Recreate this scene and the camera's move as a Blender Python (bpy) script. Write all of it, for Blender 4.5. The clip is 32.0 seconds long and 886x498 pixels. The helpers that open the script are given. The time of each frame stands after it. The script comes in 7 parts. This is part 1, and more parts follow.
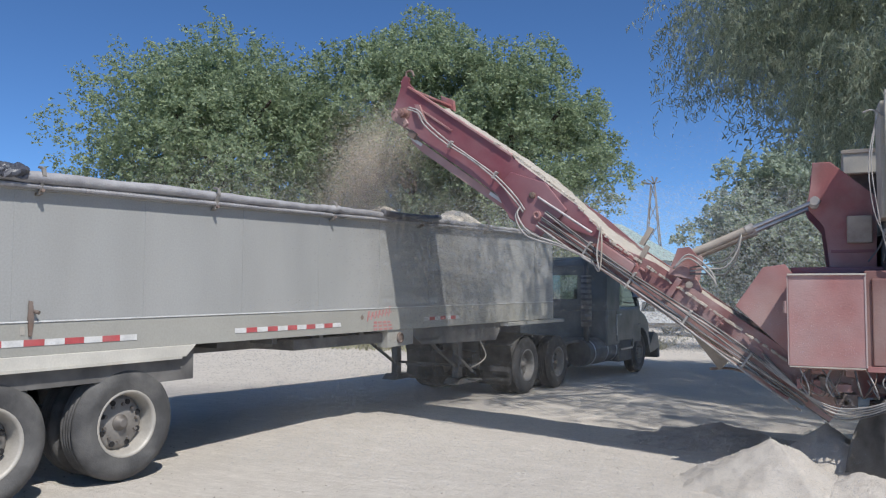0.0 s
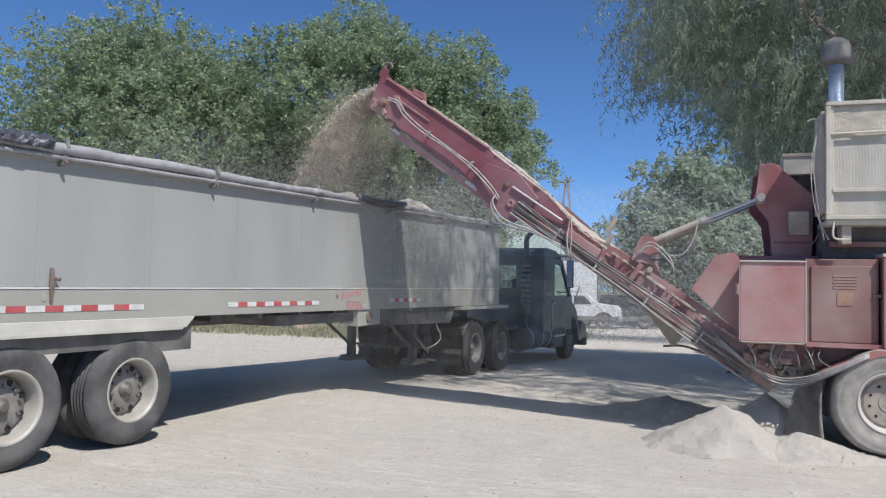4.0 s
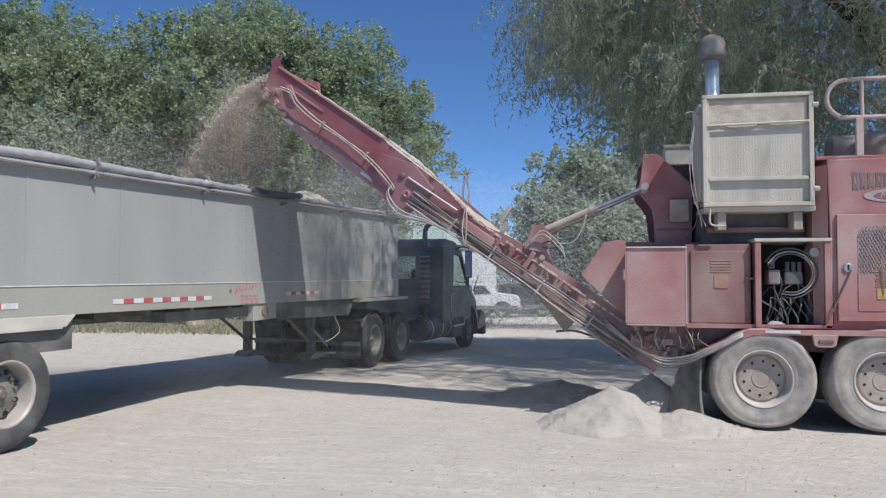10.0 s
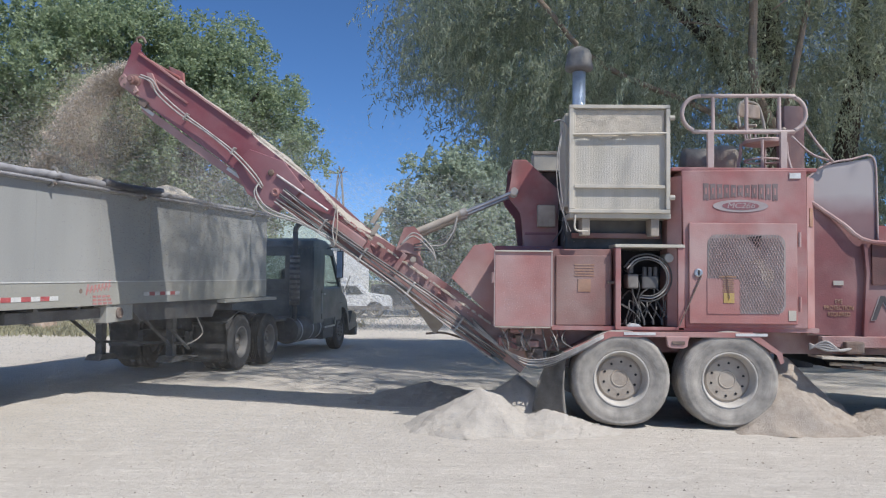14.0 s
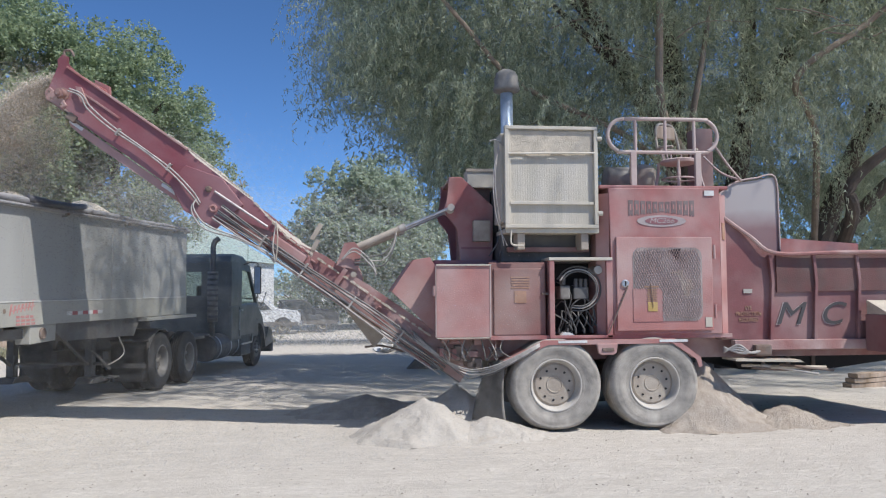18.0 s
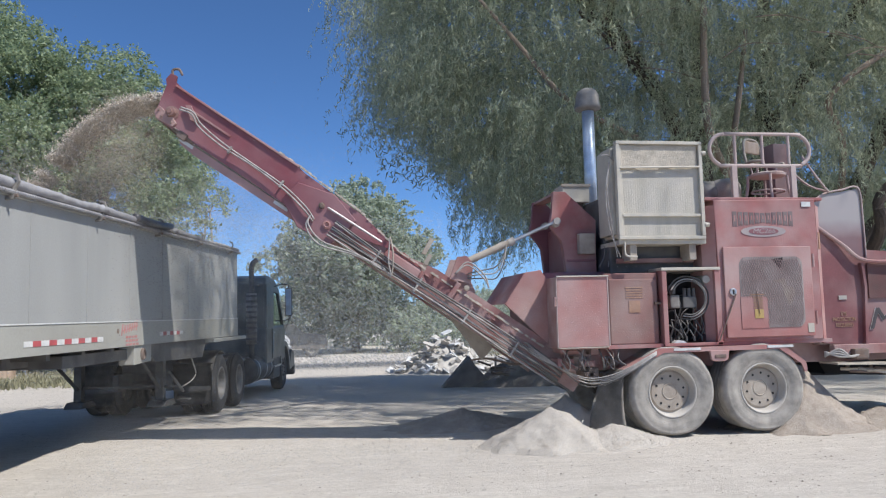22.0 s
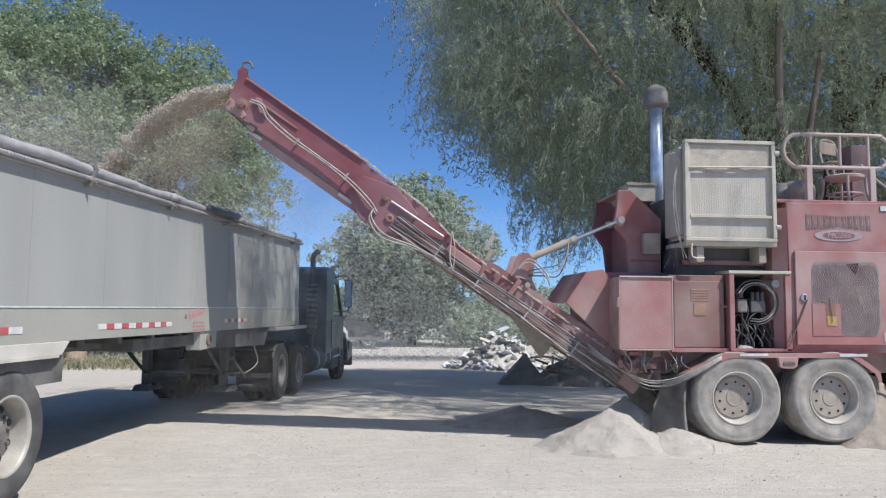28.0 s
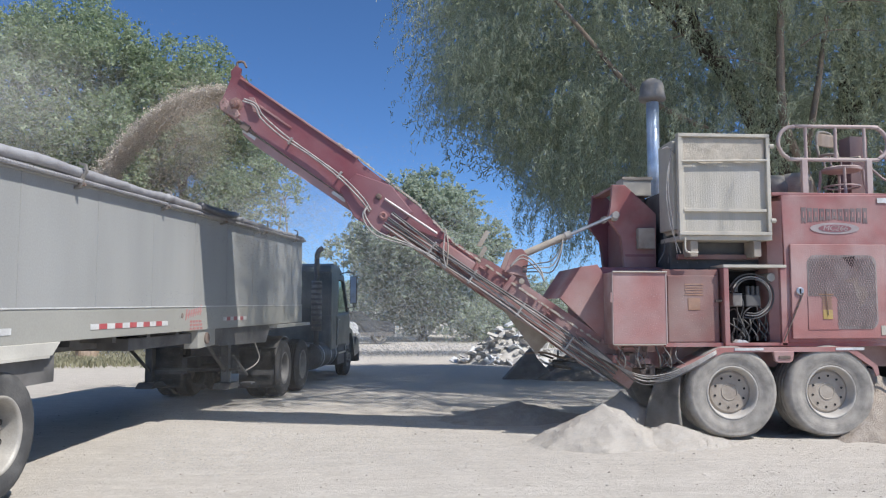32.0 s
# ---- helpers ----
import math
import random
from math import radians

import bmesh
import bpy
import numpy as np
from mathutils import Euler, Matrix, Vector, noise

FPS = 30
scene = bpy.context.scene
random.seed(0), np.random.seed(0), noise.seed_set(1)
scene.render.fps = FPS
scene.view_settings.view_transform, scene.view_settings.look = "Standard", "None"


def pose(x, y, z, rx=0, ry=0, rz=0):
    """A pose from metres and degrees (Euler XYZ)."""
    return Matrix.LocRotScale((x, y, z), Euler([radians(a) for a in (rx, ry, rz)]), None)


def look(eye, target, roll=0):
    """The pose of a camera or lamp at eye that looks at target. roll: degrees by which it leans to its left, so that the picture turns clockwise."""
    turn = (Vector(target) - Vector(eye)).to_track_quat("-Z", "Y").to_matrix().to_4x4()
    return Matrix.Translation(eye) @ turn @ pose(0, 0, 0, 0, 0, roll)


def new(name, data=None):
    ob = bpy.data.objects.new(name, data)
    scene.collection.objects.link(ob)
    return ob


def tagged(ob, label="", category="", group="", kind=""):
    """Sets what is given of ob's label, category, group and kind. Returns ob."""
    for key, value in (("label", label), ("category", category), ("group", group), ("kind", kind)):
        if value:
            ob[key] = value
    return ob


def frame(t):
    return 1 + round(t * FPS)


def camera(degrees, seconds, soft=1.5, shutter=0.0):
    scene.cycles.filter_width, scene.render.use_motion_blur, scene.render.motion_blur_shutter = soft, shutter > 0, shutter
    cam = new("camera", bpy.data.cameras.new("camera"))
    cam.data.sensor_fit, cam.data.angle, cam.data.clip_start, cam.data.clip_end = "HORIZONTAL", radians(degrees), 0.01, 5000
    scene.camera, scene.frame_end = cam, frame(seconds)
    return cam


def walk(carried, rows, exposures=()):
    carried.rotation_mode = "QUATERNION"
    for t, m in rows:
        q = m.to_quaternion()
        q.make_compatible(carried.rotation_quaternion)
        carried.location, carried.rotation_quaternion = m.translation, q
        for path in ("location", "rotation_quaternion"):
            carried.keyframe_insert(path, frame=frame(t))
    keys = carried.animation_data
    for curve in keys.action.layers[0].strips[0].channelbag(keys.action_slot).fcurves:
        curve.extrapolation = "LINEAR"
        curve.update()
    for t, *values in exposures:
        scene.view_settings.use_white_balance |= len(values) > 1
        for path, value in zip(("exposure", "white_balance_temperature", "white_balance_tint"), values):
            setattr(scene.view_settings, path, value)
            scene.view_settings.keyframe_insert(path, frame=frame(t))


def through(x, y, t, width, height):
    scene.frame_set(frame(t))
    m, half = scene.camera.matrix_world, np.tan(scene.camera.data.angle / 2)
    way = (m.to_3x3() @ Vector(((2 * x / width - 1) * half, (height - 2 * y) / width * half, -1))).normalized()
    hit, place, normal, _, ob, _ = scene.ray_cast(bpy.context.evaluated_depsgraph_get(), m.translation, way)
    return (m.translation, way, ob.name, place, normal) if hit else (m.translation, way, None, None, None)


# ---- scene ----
cam = camera(60.4, 32.0, soft=1.2)
PATH = [
    (0, (-1.31, -7.632, 1.741), (-2.149, -5.82, 1.85), 0.2),
    (0.5, (-1.452, -7.672, 1.727), (-2.279, -5.859, 1.891), -0.1),
    (1, (-1.604, -7.791, 1.687), (-2.325, -5.937, 1.891), 0.0),
    (1.5, (-1.675, -7.936, 1.655), (-2.379, -6.077, 1.875), 0.4),
    (2, (-1.69, -8.076, 1.627), (-2.391, -6.216, 1.847), 1.1),
    (2.5, (-1.73, -8.221, 1.613), (-2.439, -6.362, 1.809), 1.3),
    (3, (-1.805, -8.342, 1.6), (-2.512, -6.478, 1.763), 1.5),
    (3.5, (-1.86, -8.409, 1.597), (-2.518, -6.524, 1.719), 1.4),
    (4, (-1.846, -8.464, 1.576), (-2.469, -6.566, 1.671), 1.3),
    (4.5, (-1.843, -8.512, 1.563), (-2.441, -6.604, 1.602), 0.8),
    (6.5, (-1.821, -8.478, 1.559), (-2.388, -6.561, 1.614), 0.5),
    (7, (-1.804, -8.482, 1.565), (-2.35, -6.559, 1.627), 0.5),
    (7.5, (-1.802, -8.472, 1.563), (-2.315, -6.54, 1.63), 0.5),
    (8, (-1.804, -8.472, 1.563), (-2.287, -6.532, 1.634), 0.4),
    (8.5, (-1.804, -8.471, 1.564), (-2.254, -6.524, 1.639), 0.3),
    (9, (-1.798, -8.465, 1.562), (-2.217, -6.511, 1.639), 0.3),
    (9.5, (-1.787, -8.458, 1.56), (-2.183, -6.499, 1.639), 0.2),
    (10, (-1.785, -8.454, 1.557), (-2.158, -6.49, 1.635), 0.1),
    (10.5, (-1.783, -8.457, 1.556), (-2.145, -6.492, 1.635), -0.1),
    (11, (-1.783, -8.458, 1.561), (-2.133, -6.49, 1.64), -0.3),
    (11.5, (-1.773, -8.457, 1.563), (-2.107, -6.487, 1.644), -0.3),
    (12, (-1.772, -8.455, 1.566), (-2.058, -6.477, 1.652), -0.3),
    (12.5, (-1.775, -8.436, 1.571), (-2.021, -6.453, 1.66), -0.3),
    (13, (-1.771, -8.398, 1.567), (-1.935, -6.407, 1.659), -0.2),
    (13.5, (-1.766, -8.366, 1.578), (-1.854, -6.37, 1.667), 0.1),
    (14, (-1.768, -8.363, 1.578), (-1.811, -6.365, 1.658), 0.6),
    (14.5, (-1.776, -8.374, 1.576), (-1.79, -6.375, 1.645), 1.2),
    (15, (-1.788, -8.391, 1.575), (-1.781, -6.392, 1.638), 1.6),
    (15.5, (-1.785, -8.395, 1.574), (-1.763, -6.396, 1.631), 1.9),
    (17.5, (-2.037, -8.621, 1.597), (-2.001, -6.621, 1.623), 2.2),
    (18, (-2.227, -8.616, 1.578), (-2.012, -6.631, 1.694), -0.3),
    (18.5, (-2.504, -8.626, 1.57), (-2.196, -6.655, 1.705), -2.8),
    (19, (-2.798, -8.809, 1.481), (-2.696, -6.817, 1.63), -1.7),
    (19.5, (-3.043, -8.862, 1.471), (-3.15, -6.871, 1.629), -0.1),
    (20, (-3.288, -8.783, 1.471), (-3.373, -6.791, 1.634), -0.3),
    (20.5, (-3.584, -8.77, 1.439), (-3.59, -6.777, 1.609), -0.6),
    (21, (-3.8, -8.713, 1.444), (-3.661, -6.725, 1.61), -0.9),
    (21.5, (-3.98, -8.603, 1.457), (-3.748, -6.625, 1.637), -1.3),
    (22, (-4.111, -8.527, 1.467), (-3.784, -6.562, 1.644), -1.4),
    (22.5, (-4.231, -8.495, 1.501), (-3.782, -6.553, 1.668), -1.4),
    (23, (-4.251, -8.537, 1.440), (-3.775, -6.601, 1.600), -0.5),
    (23.5, (-4.285, -8.340, 1.486), (-3.797, -6.402, 1.637), -0.7),
    (24, (-4.270, -8.325, 1.479), (-3.813, -6.383, 1.632), -0.6),
    (24.5, (-4.310, -8.335, 1.466), (-3.878, -6.390, 1.634), -0.6),
    (25, (-4.306, -8.353, 1.485), (-3.888, -6.405, 1.656), -0.5),
    (25.5, (-4.275, -8.540, 1.420), (-3.880, -6.589, 1.605), -0.3),
    (26, (-4.209, -8.515, 1.482), (-3.899, -6.547, 1.659), -0.4),
    (26.5, (-4.178, -8.504, 1.479), (-3.933, -6.526, 1.654), -0.1),
    (28.5, (-4.157, -8.51, 1.464), (-3.99, -6.523, 1.626), 0.6),
    (29, (-4.157, -8.514, 1.466), (-4.003, -6.526, 1.624), 0.7),
    (29.5, (-4.138, -8.506, 1.467), (-3.989, -6.518, 1.625), 0.7),
    (30, (-4.121, -8.512, 1.458), (-3.966, -6.525, 1.617), 0.6),
    (30.5, (-4.113, -8.514, 1.462), (-3.956, -6.526, 1.618), 0.4),
    (31, (-4.082, -8.527, 1.464), (-3.932, -6.539, 1.62), 0.0),
    (31.5, (-4.007, -8.543, 1.467), (-3.874, -6.553, 1.624), 0.0),
    (32, (-3.915, -8.546, 1.495), (-3.774, -6.557, 1.647), -0.0),
]
walk(cam, [(t, look(eye, aim, lean)) for t, eye, aim, lean in PATH], [(0.0, 0.44), (2.0, 0.64), (3.0, 0.50), (4.0, 0.50), (8.0, 0.46), (12.0, 0.46), (14.0, 0.52), (18.0, 0.60), (26.0, 0.60), (32.0, 0.62)])

# ---- light ----
SUN_WAY = Vector((0.60, -0.43, 1.0)).normalized()
world = bpy.data.worlds.new("sky")
scene.world = world
world.use_nodes = True
wn = world.node_tree.nodes
sky = wn.new("ShaderNodeTexSky")
sky.sky_type = "NISHITA"
sky.sun_disc = False
sky.sun_elevation = math.asin(SUN_WAY.z)
sky.sun_rotation = math.atan2(SUN_WAY.x, SUN_WAY.y)
sky.air_density, sky.dust_density, sky.ozone_density = 0.55, 1.6, 5.0
sky.altitude = 1000
tint = wn.new("ShaderNodeVectorMath")
tint.operation = "MULTIPLY"
tint.inputs[1].default_value = (0.66, 0.90, 1.05)
world.node_tree.links.new(sky.outputs[0], tint.inputs[0])
world.node_tree.links.new(tint.outputs[0], wn["Background"].inputs[0])
wn["Background"].inputs[1].default_value = 0.114
sun_data = bpy.data.lights.new("sun", "SUN")
sun_data.energy, sun_data.angle, sun_data.color = 3.4, radians(0.6), (1.0, 0.97, 0.935)
sun = new("sun", sun_data)
sun.matrix_world = look(SUN_WAY * 60, (0, 0, 0))

# ---- materials ----


def material(name, base, rough=0.6, metal=0.0, second=None, scale=6.0, bump=0.0, fine=60.0, dust=0.0, dust_col=(0.52, 0.49, 0.45), spec=0.5, streak=1.0, per_piece=0.0, patch=0.0, rugged=0.5):
    """Principled paint or mineral with two scales of variation and, where wanted, settled dust."""
    m = bpy.data.materials.new(name)
    m.use_nodes = True
    t = m.node_tree
    n, ln = t.nodes, t.links
    p = n["Principled BSDF"]
    p.inputs["Roughness"].default_value = rough
    p.inputs["Metallic"].default_value = metal
    p.inputs["Specular IOR Level"].default_value = spec
    co = n.new("ShaderNodeTexCoord")
    mp = n.new("ShaderNodeMapping")
    mp.inputs["Scale"].default_value = (1, 1, streak)
    ln.new(co.outputs["Object"], mp.inputs[0])
    big = n.new("ShaderNodeTexNoise")
    big.inputs["Scale"].default_value, big.inputs["Detail"].default_value, big.inputs["Roughness"].default_value = scale, 6, rugged
    small = n.new("ShaderNodeTexNoise")
    small.inputs["Scale"].default_value, small.inputs["Detail"].default_value = fine, 3
    ln.new(mp.outputs[0], big.inputs[0])
    ln.new(co.outputs["Object"], small.inputs[0])
    ramp = n.new("ShaderNodeValToRGB")
    ramp.color_ramp.elements[0].position, ramp.color_ramp.elements[1].position = 0.35, 0.68
    second = second or tuple(c * 0.75 for c in base)
    ramp.color_ramp.elements[0].color, ramp.color_ramp.elements[1].color = (*second, 1), (*base, 1)
    ln.new(big.outputs[0], ramp.inputs[0])
    grain = n.new("ShaderNodeMix")
    grain.data_type, grain.blend_type = "RGBA", "MULTIPLY"
    grain.inputs["Factor"].default_value = 0.35
    g2 = n.new("ShaderNodeValToRGB")
    g2.color_ramp.elements[0].position, g2.color_ramp.elements[1].position = 0.3, 0.7
    g2.color_ramp.elements[0].color = (0.6, 0.6, 0.6, 1)
    ln.new(small.outputs[0], g2.inputs[0])
    ln.new(ramp.outputs[0], grain.inputs["A"])
    ln.new(g2.outputs[0], grain.inputs["B"])
    colour = grain.outputs["Result"]
    if per_piece:
        info = n.new("ShaderNodeNewGeometry")
        mul = n.new("ShaderNodeMix")
        mul.data_type, mul.blend_type = "RGBA", "MULTIPLY"
        r2 = n.new("ShaderNodeMapRange")
        r2.inputs["To Min"].default_value, r2.inputs["To Max"].default_value = 1 - per_piece, 1.0
        ln.new(info.outputs["Random Per Island"], r2.inputs[0])
        mul.inputs["Factor"].default_value = 1.0
        ln.new(colour, mul.inputs["A"])
        ln.new(r2.outputs[0], mul.inputs["B"])
        colour = mul.outputs["Result"]
    if dust:
        dn = n.new("ShaderNodeTexNoise")
        dn.inputs["Scale"].default_value, dn.inputs["Detail"].default_value = scale * 0.45, 6
        ln.new(mp.outputs[0], dn.inputs[0])
        mr = n.new("ShaderNodeMapRange")
        mr.inputs["From Min"].default_value, mr.inputs["From Max"].default_value = 0.3 + 0.15 * patch, 0.75 - 0.17 * patch
        mr.inputs["To Min"].default_value, mr.inputs["To Max"].default_value = dust * 0.4, min(1.0, dust * 1.5)
        ln.new(dn.outputs[0], mr.inputs[0])
        dm = n.new("ShaderNodeMix")
        dm.data_type = "RGBA"
        ln.new(mr.outputs[0], dm.inputs["Factor"])
        ln.new(colour, dm.inputs["A"])
        dm.inputs["B"].default_value = (*dust_col, 1)
        colour = dm.outputs["Result"]
    ln.new(colour, p.inputs["Base Color"])
    if bump:
        b = n.new("ShaderNodeBump")
        b.inputs["Strength"].default_value, b.inputs["Distance"].default_value = bump, 0.02
        ln.new(small.outputs[0], b.inputs["Height"])
        ln.new(b.outputs[0], p.inputs["Normal"])
    return m


def leaf_material(name, base, second, through=0.35):
    m = bpy.data.materials.new(name)
    m.use_nodes = True
    n, ln = m.node_tree.nodes, m.node_tree.links
    n.remove(n["Principled BSDF"])
    geo = n.new("ShaderNodeNewGeometry")
    ramp = n.new("ShaderNodeValToRGB")
    ramp.color_ramp.elements[0].color, ramp.color_ramp.elements[1].color = (*second, 1), (*base, 1)
    ln.new(geo.outputs["Random Per Island"], ramp.inputs[0])
    d, tr = n.new("ShaderNodeBsdfPrincipled"), n.new("ShaderNodeBsdfTranslucent")
    d.inputs["Roughness"].default_value = 0.55
    mix = n.new("ShaderNodeMixShader")
    mix.inputs[0].default_value = through
    ln.new(ramp.outputs[0], d.inputs["Base Color"])
    ln.new(ramp.outputs[0], tr.inputs[0])
    ln.new(d.outputs[0], mix.inputs[1])
    ln.new(tr.outputs[0], mix.inputs[2])
    ln.new(mix.outputs[0], n["Material Output"].inputs[0])
    return m


RED = material("dusty_red_paint", (0.33, 0.06, 0.058), 0.6, second=(0.24, 0.06, 0.055), scale=3.5, dust=0.36, dust_col=(0.50, 0.41, 0.38), bump=0.12, patch=0.6)
RED_FADED = material("faded_red_paint", (0.40, 0.125, 0.11), 0.7, second=(0.31, 0.10, 0.09), scale=3, dust=0.40, dust_col=(0.50, 0.42, 0.39), bump=0.12, patch=0.5)
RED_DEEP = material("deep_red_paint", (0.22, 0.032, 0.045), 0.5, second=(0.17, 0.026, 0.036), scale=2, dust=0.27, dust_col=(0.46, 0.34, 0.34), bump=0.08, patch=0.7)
# Paler copy of the faded red, with sunlight put into the colour
RED_SUN = material("sunlit_pink_paint", (0.42, 0.20, 0.18), 0.8, second=(0.34, 0.15, 0.14), scale=4, dust=0.3, dust_col=(0.55, 0.45, 0.42), bump=0.1)
RED_DIRTY = material("red_paint_caked_with_dust", (0.28, 0.075, 0.07), 0.85, scale=5, dust=0.60, dust_col=(0.47, 0.37, 0.34), bump=0.25, patch=0.4, rugged=0.7)
RED_HOP = material("deep_red_hopper_paint", (0.19, 0.034, 0.04), 0.6, second=(0.13, 0.026, 0.03), scale=2.5, dust=0.34, dust_col=(0.40, 0.30, 0.28), bump=0.12, patch=0.7)
RED_SOOT = material("brown_stained_hopper_paint", (0.085, 0.04, 0.038), 0.8, second=(0.13, 0.035, 0.036), scale=4, dust=0.25, dust_col=(0.22, 0.17, 0.15), bump=0.2, patch=0.5)
CREAM = material("cream_paint", (0.60, 0.54, 0.43), 0.6, scale=4, dust=0.3, bump=0.05)
SCREEN = material("dusty_radiator_screen", (0.54, 0.49, 0.39), 0.85, scale=9, fine=160, dust=0.45, bump=0.3, streak=0.2)
CAKED = material("caked_dust", (0.60, 0.53, 0.43), 0.95, scale=7, fine=120, bump=0.4)
ALU = material("weathered_white_trailer_skin", (0.325, 0.33, 0.32), 0.5, second=(0.275, 0.28, 0.27), scale=1.7, dust=0.18, bump=0.03, streak=0.25, spec=0.5)
ALU_LOW = material("yellowed_trailer_rail", (0.335, 0.33, 0.29), 0.5, second=(0.28, 0.275, 0.24), scale=1.2, dust=0.2, bump=0.03)
CREAM_RAIL = material("cream_trailer_beam", (0.62, 0.59, 0.51), 0.6, scale=3, dust=0.3)
TARP = material("grey_vinyl_tarp", (0.34, 0.335, 0.345), 0.6, second=(0.24, 0.235, 0.25), scale=5, bump=0.25, dust=0.12)
TARP_DARK = material("dark_vinyl_tarp", (0.035, 0.04, 0.06), 0.4, scale=7, bump=0.2, dust=0.08)
TYRE_WHITE = material("tyre_white_with_dust", (0.25, 0.235, 0.21), 0.95, second=(0.16, 0.15, 0.135), scale=16, fine=120, dust=0.52, dust_col=(0.47, 0.425, 0.37), bump=0.35, patch=0.1)
TYRE = material("dark_tyre_rubber", (0.04, 0.04, 0.042), 0.85, scale=9, dust=0.17, dust_col=(0.42, 0.40, 0.37), bump=0.2, patch=0.4)
# Truck tyres and rims darker than the trailer's: shade put into the colour
TYRE_BLACK = material("shade_black_tyre_rubber", (0.028, 0.028, 0.03), 0.85, scale=9, dust=0.10, dust_col=(0.30, 0.29, 0.28), bump=0.2)
RIM_DARK = material("shaded_truck_rim", (0.16, 0.155, 0.15), 0.6, 0.2, scale=8, dust=0.2, bump=0.1)
RIM_DUST = material("dusty_tan_rim", (0.38, 0.33, 0.27), 0.9, second=(0.27, 0.22, 0.18), scale=9, dust=0.45, dust_col=(0.48, 0.42, 0.35), bump=0.2, patch=0.4)
FLAP = material("dusty_grey_rubber", (0.20, 0.185, 0.17), 0.9, second=(0.12, 0.11, 0.10), scale=7, dust=0.35, bump=0.2, patch=0.6)
RIM_PALE = material("dust_white_rim_well", (0.50, 0.465, 0.41), 0.9, second=(0.40, 0.36, 0.31), scale=8, dust=0.4, bump=0.2)
RIM = material("dull_steel_rim", (0.48, 0.45, 0.40), 0.6, 0.25, scale=8, dust=0.4, dust_col=(0.46, 0.42, 0.36), bump=0.1)
HUB = material("dark_hub_steel", (0.10, 0.085, 0.075), 0.6, 0.3, scale=9, dust=0.2)
# Darker than the rim: shade in the wheel's dish is in the colour
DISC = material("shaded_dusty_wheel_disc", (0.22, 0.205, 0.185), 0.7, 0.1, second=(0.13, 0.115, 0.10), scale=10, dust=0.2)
STEEL = material("galvanised_steel", (0.55, 0.56, 0.58), 0.35, 0.8, scale=8, dust=0.12)
# Blue-white base and low metal put the sky's reflection into the colour
CHROME = material("sky_tinted_steel", (0.72, 0.80, 0.90), 0.35, 0.4, scale=5)
RAIL = material("dust_coated_pink_rail", (0.46, 0.33, 0.31), 0.75, second=(0.40, 0.27, 0.25), scale=8, dust=0.35)
# Dusty bay tone with the recess's shade put into the colour
INSIDE = material("dusty_shaded_engine_bay", (0.24, 0.19, 0.18), 0.85, second=(0.11, 0.08, 0.08), scale=7, dust=0.35)
DISC_BRIGHT = material("scuffed_cylinder_steel", (0.55, 0.52, 0.52), 0.5, 0.3, second=(0.40, 0.36, 0.36), scale=12, dust=0.2)
RED_BROWN = material("grimy_brown_red_paint", (0.24, 0.075, 0.065), 0.75, second=(0.17, 0.06, 0.052), scale=3, dust=0.36, dust_col=(0.42, 0.35, 0.31), bump=0.12, patch=0.5)
RUST = material("rusty_steel", (0.17, 0.10, 0.07), 0.85, second=(0.10, 0.065, 0.05), scale=12, bump=0.3, dust=0.15)
BLACK = material("black_frame_steel", (0.03, 0.03, 0.032), 0.65, scale=8, dust=0.2)
# Dust share lifts the truck's tone in place of haze before it
TRUCK = material("dark_green_black_truck_paint", (0.016, 0.036, 0.036), 0.38, scale=4, dust=0.26)
# Near-black for holes and recesses: their shade is put into the colour
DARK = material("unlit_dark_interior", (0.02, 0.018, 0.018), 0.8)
HOSE = material("black_hydraulic_hose", (0.03, 0.03, 0.032), 0.55, dust=0.25, scale=12)
HOSE_PALE = material("dust_coated_hose", (0.40, 0.37, 0.34), 0.85, second=(0.20, 0.18, 0.17), dust=0.4, scale=14, patch=0.6)
MESH_PINK = material("dust_filled_red_mesh", (0.40, 0.25, 0.235), 0.8, second=(0.33, 0.19, 0.18), scale=8, dust=0.3, dust_col=(0.50, 0.43, 0.40))
YELLOW = material("yellow_warning_sticker", (0.56, 0.36, 0.08), 0.6, scale=12, dust=0.15)
FADED_YELLOW = material("faded_yellow_lettering", (0.36, 0.18, 0.085), 0.7, scale=12, dust=0.15)
STICKER = material("faded_yellow_sticker", (0.37, 0.16, 0.075), 0.7, scale=12, dust=0.2)
WHITE = material("white_reflective_tape", (0.74, 0.74, 0.72), 0.4, scale=10, dust=0.2)
TAPE_RED = material("red_reflective_tape", (0.50, 0.05, 0.06), 0.4, scale=10, dust=0.12)
LAMP_RED = material("dull_maroon_lamp_lens", (0.16, 0.03, 0.035), 0.35, dust=0.15, scale=10)
LETTER_RED = material("red_lettering", (0.50, 0.14, 0.14), 0.6, dust=0.25, scale=20)
LETTER_DARK = material("charcoal_lettering", (0.045, 0.04, 0.045), 0.7, dust=0.05)
LETTER_GREY = material("silver_lettering", (0.40, 0.33, 0.33), 0.7, dust=0.2)
GRAVEL = material("crushed_limestone", (0.72, 0.665, 0.59), 0.95, second=(0.58, 0.53, 0.465), scale=3.2, fine=130, bump=0.6, rugged=0.78, dust=0.08, dust_col=(0.40, 0.35, 0.30), patch=0.9)
CHIP = material("pale_wood_chips", (0.76, 0.68, 0.58), 0.9, second=(0.56, 0.48, 0.39), scale=9, fine=80, per_piece=0.3)


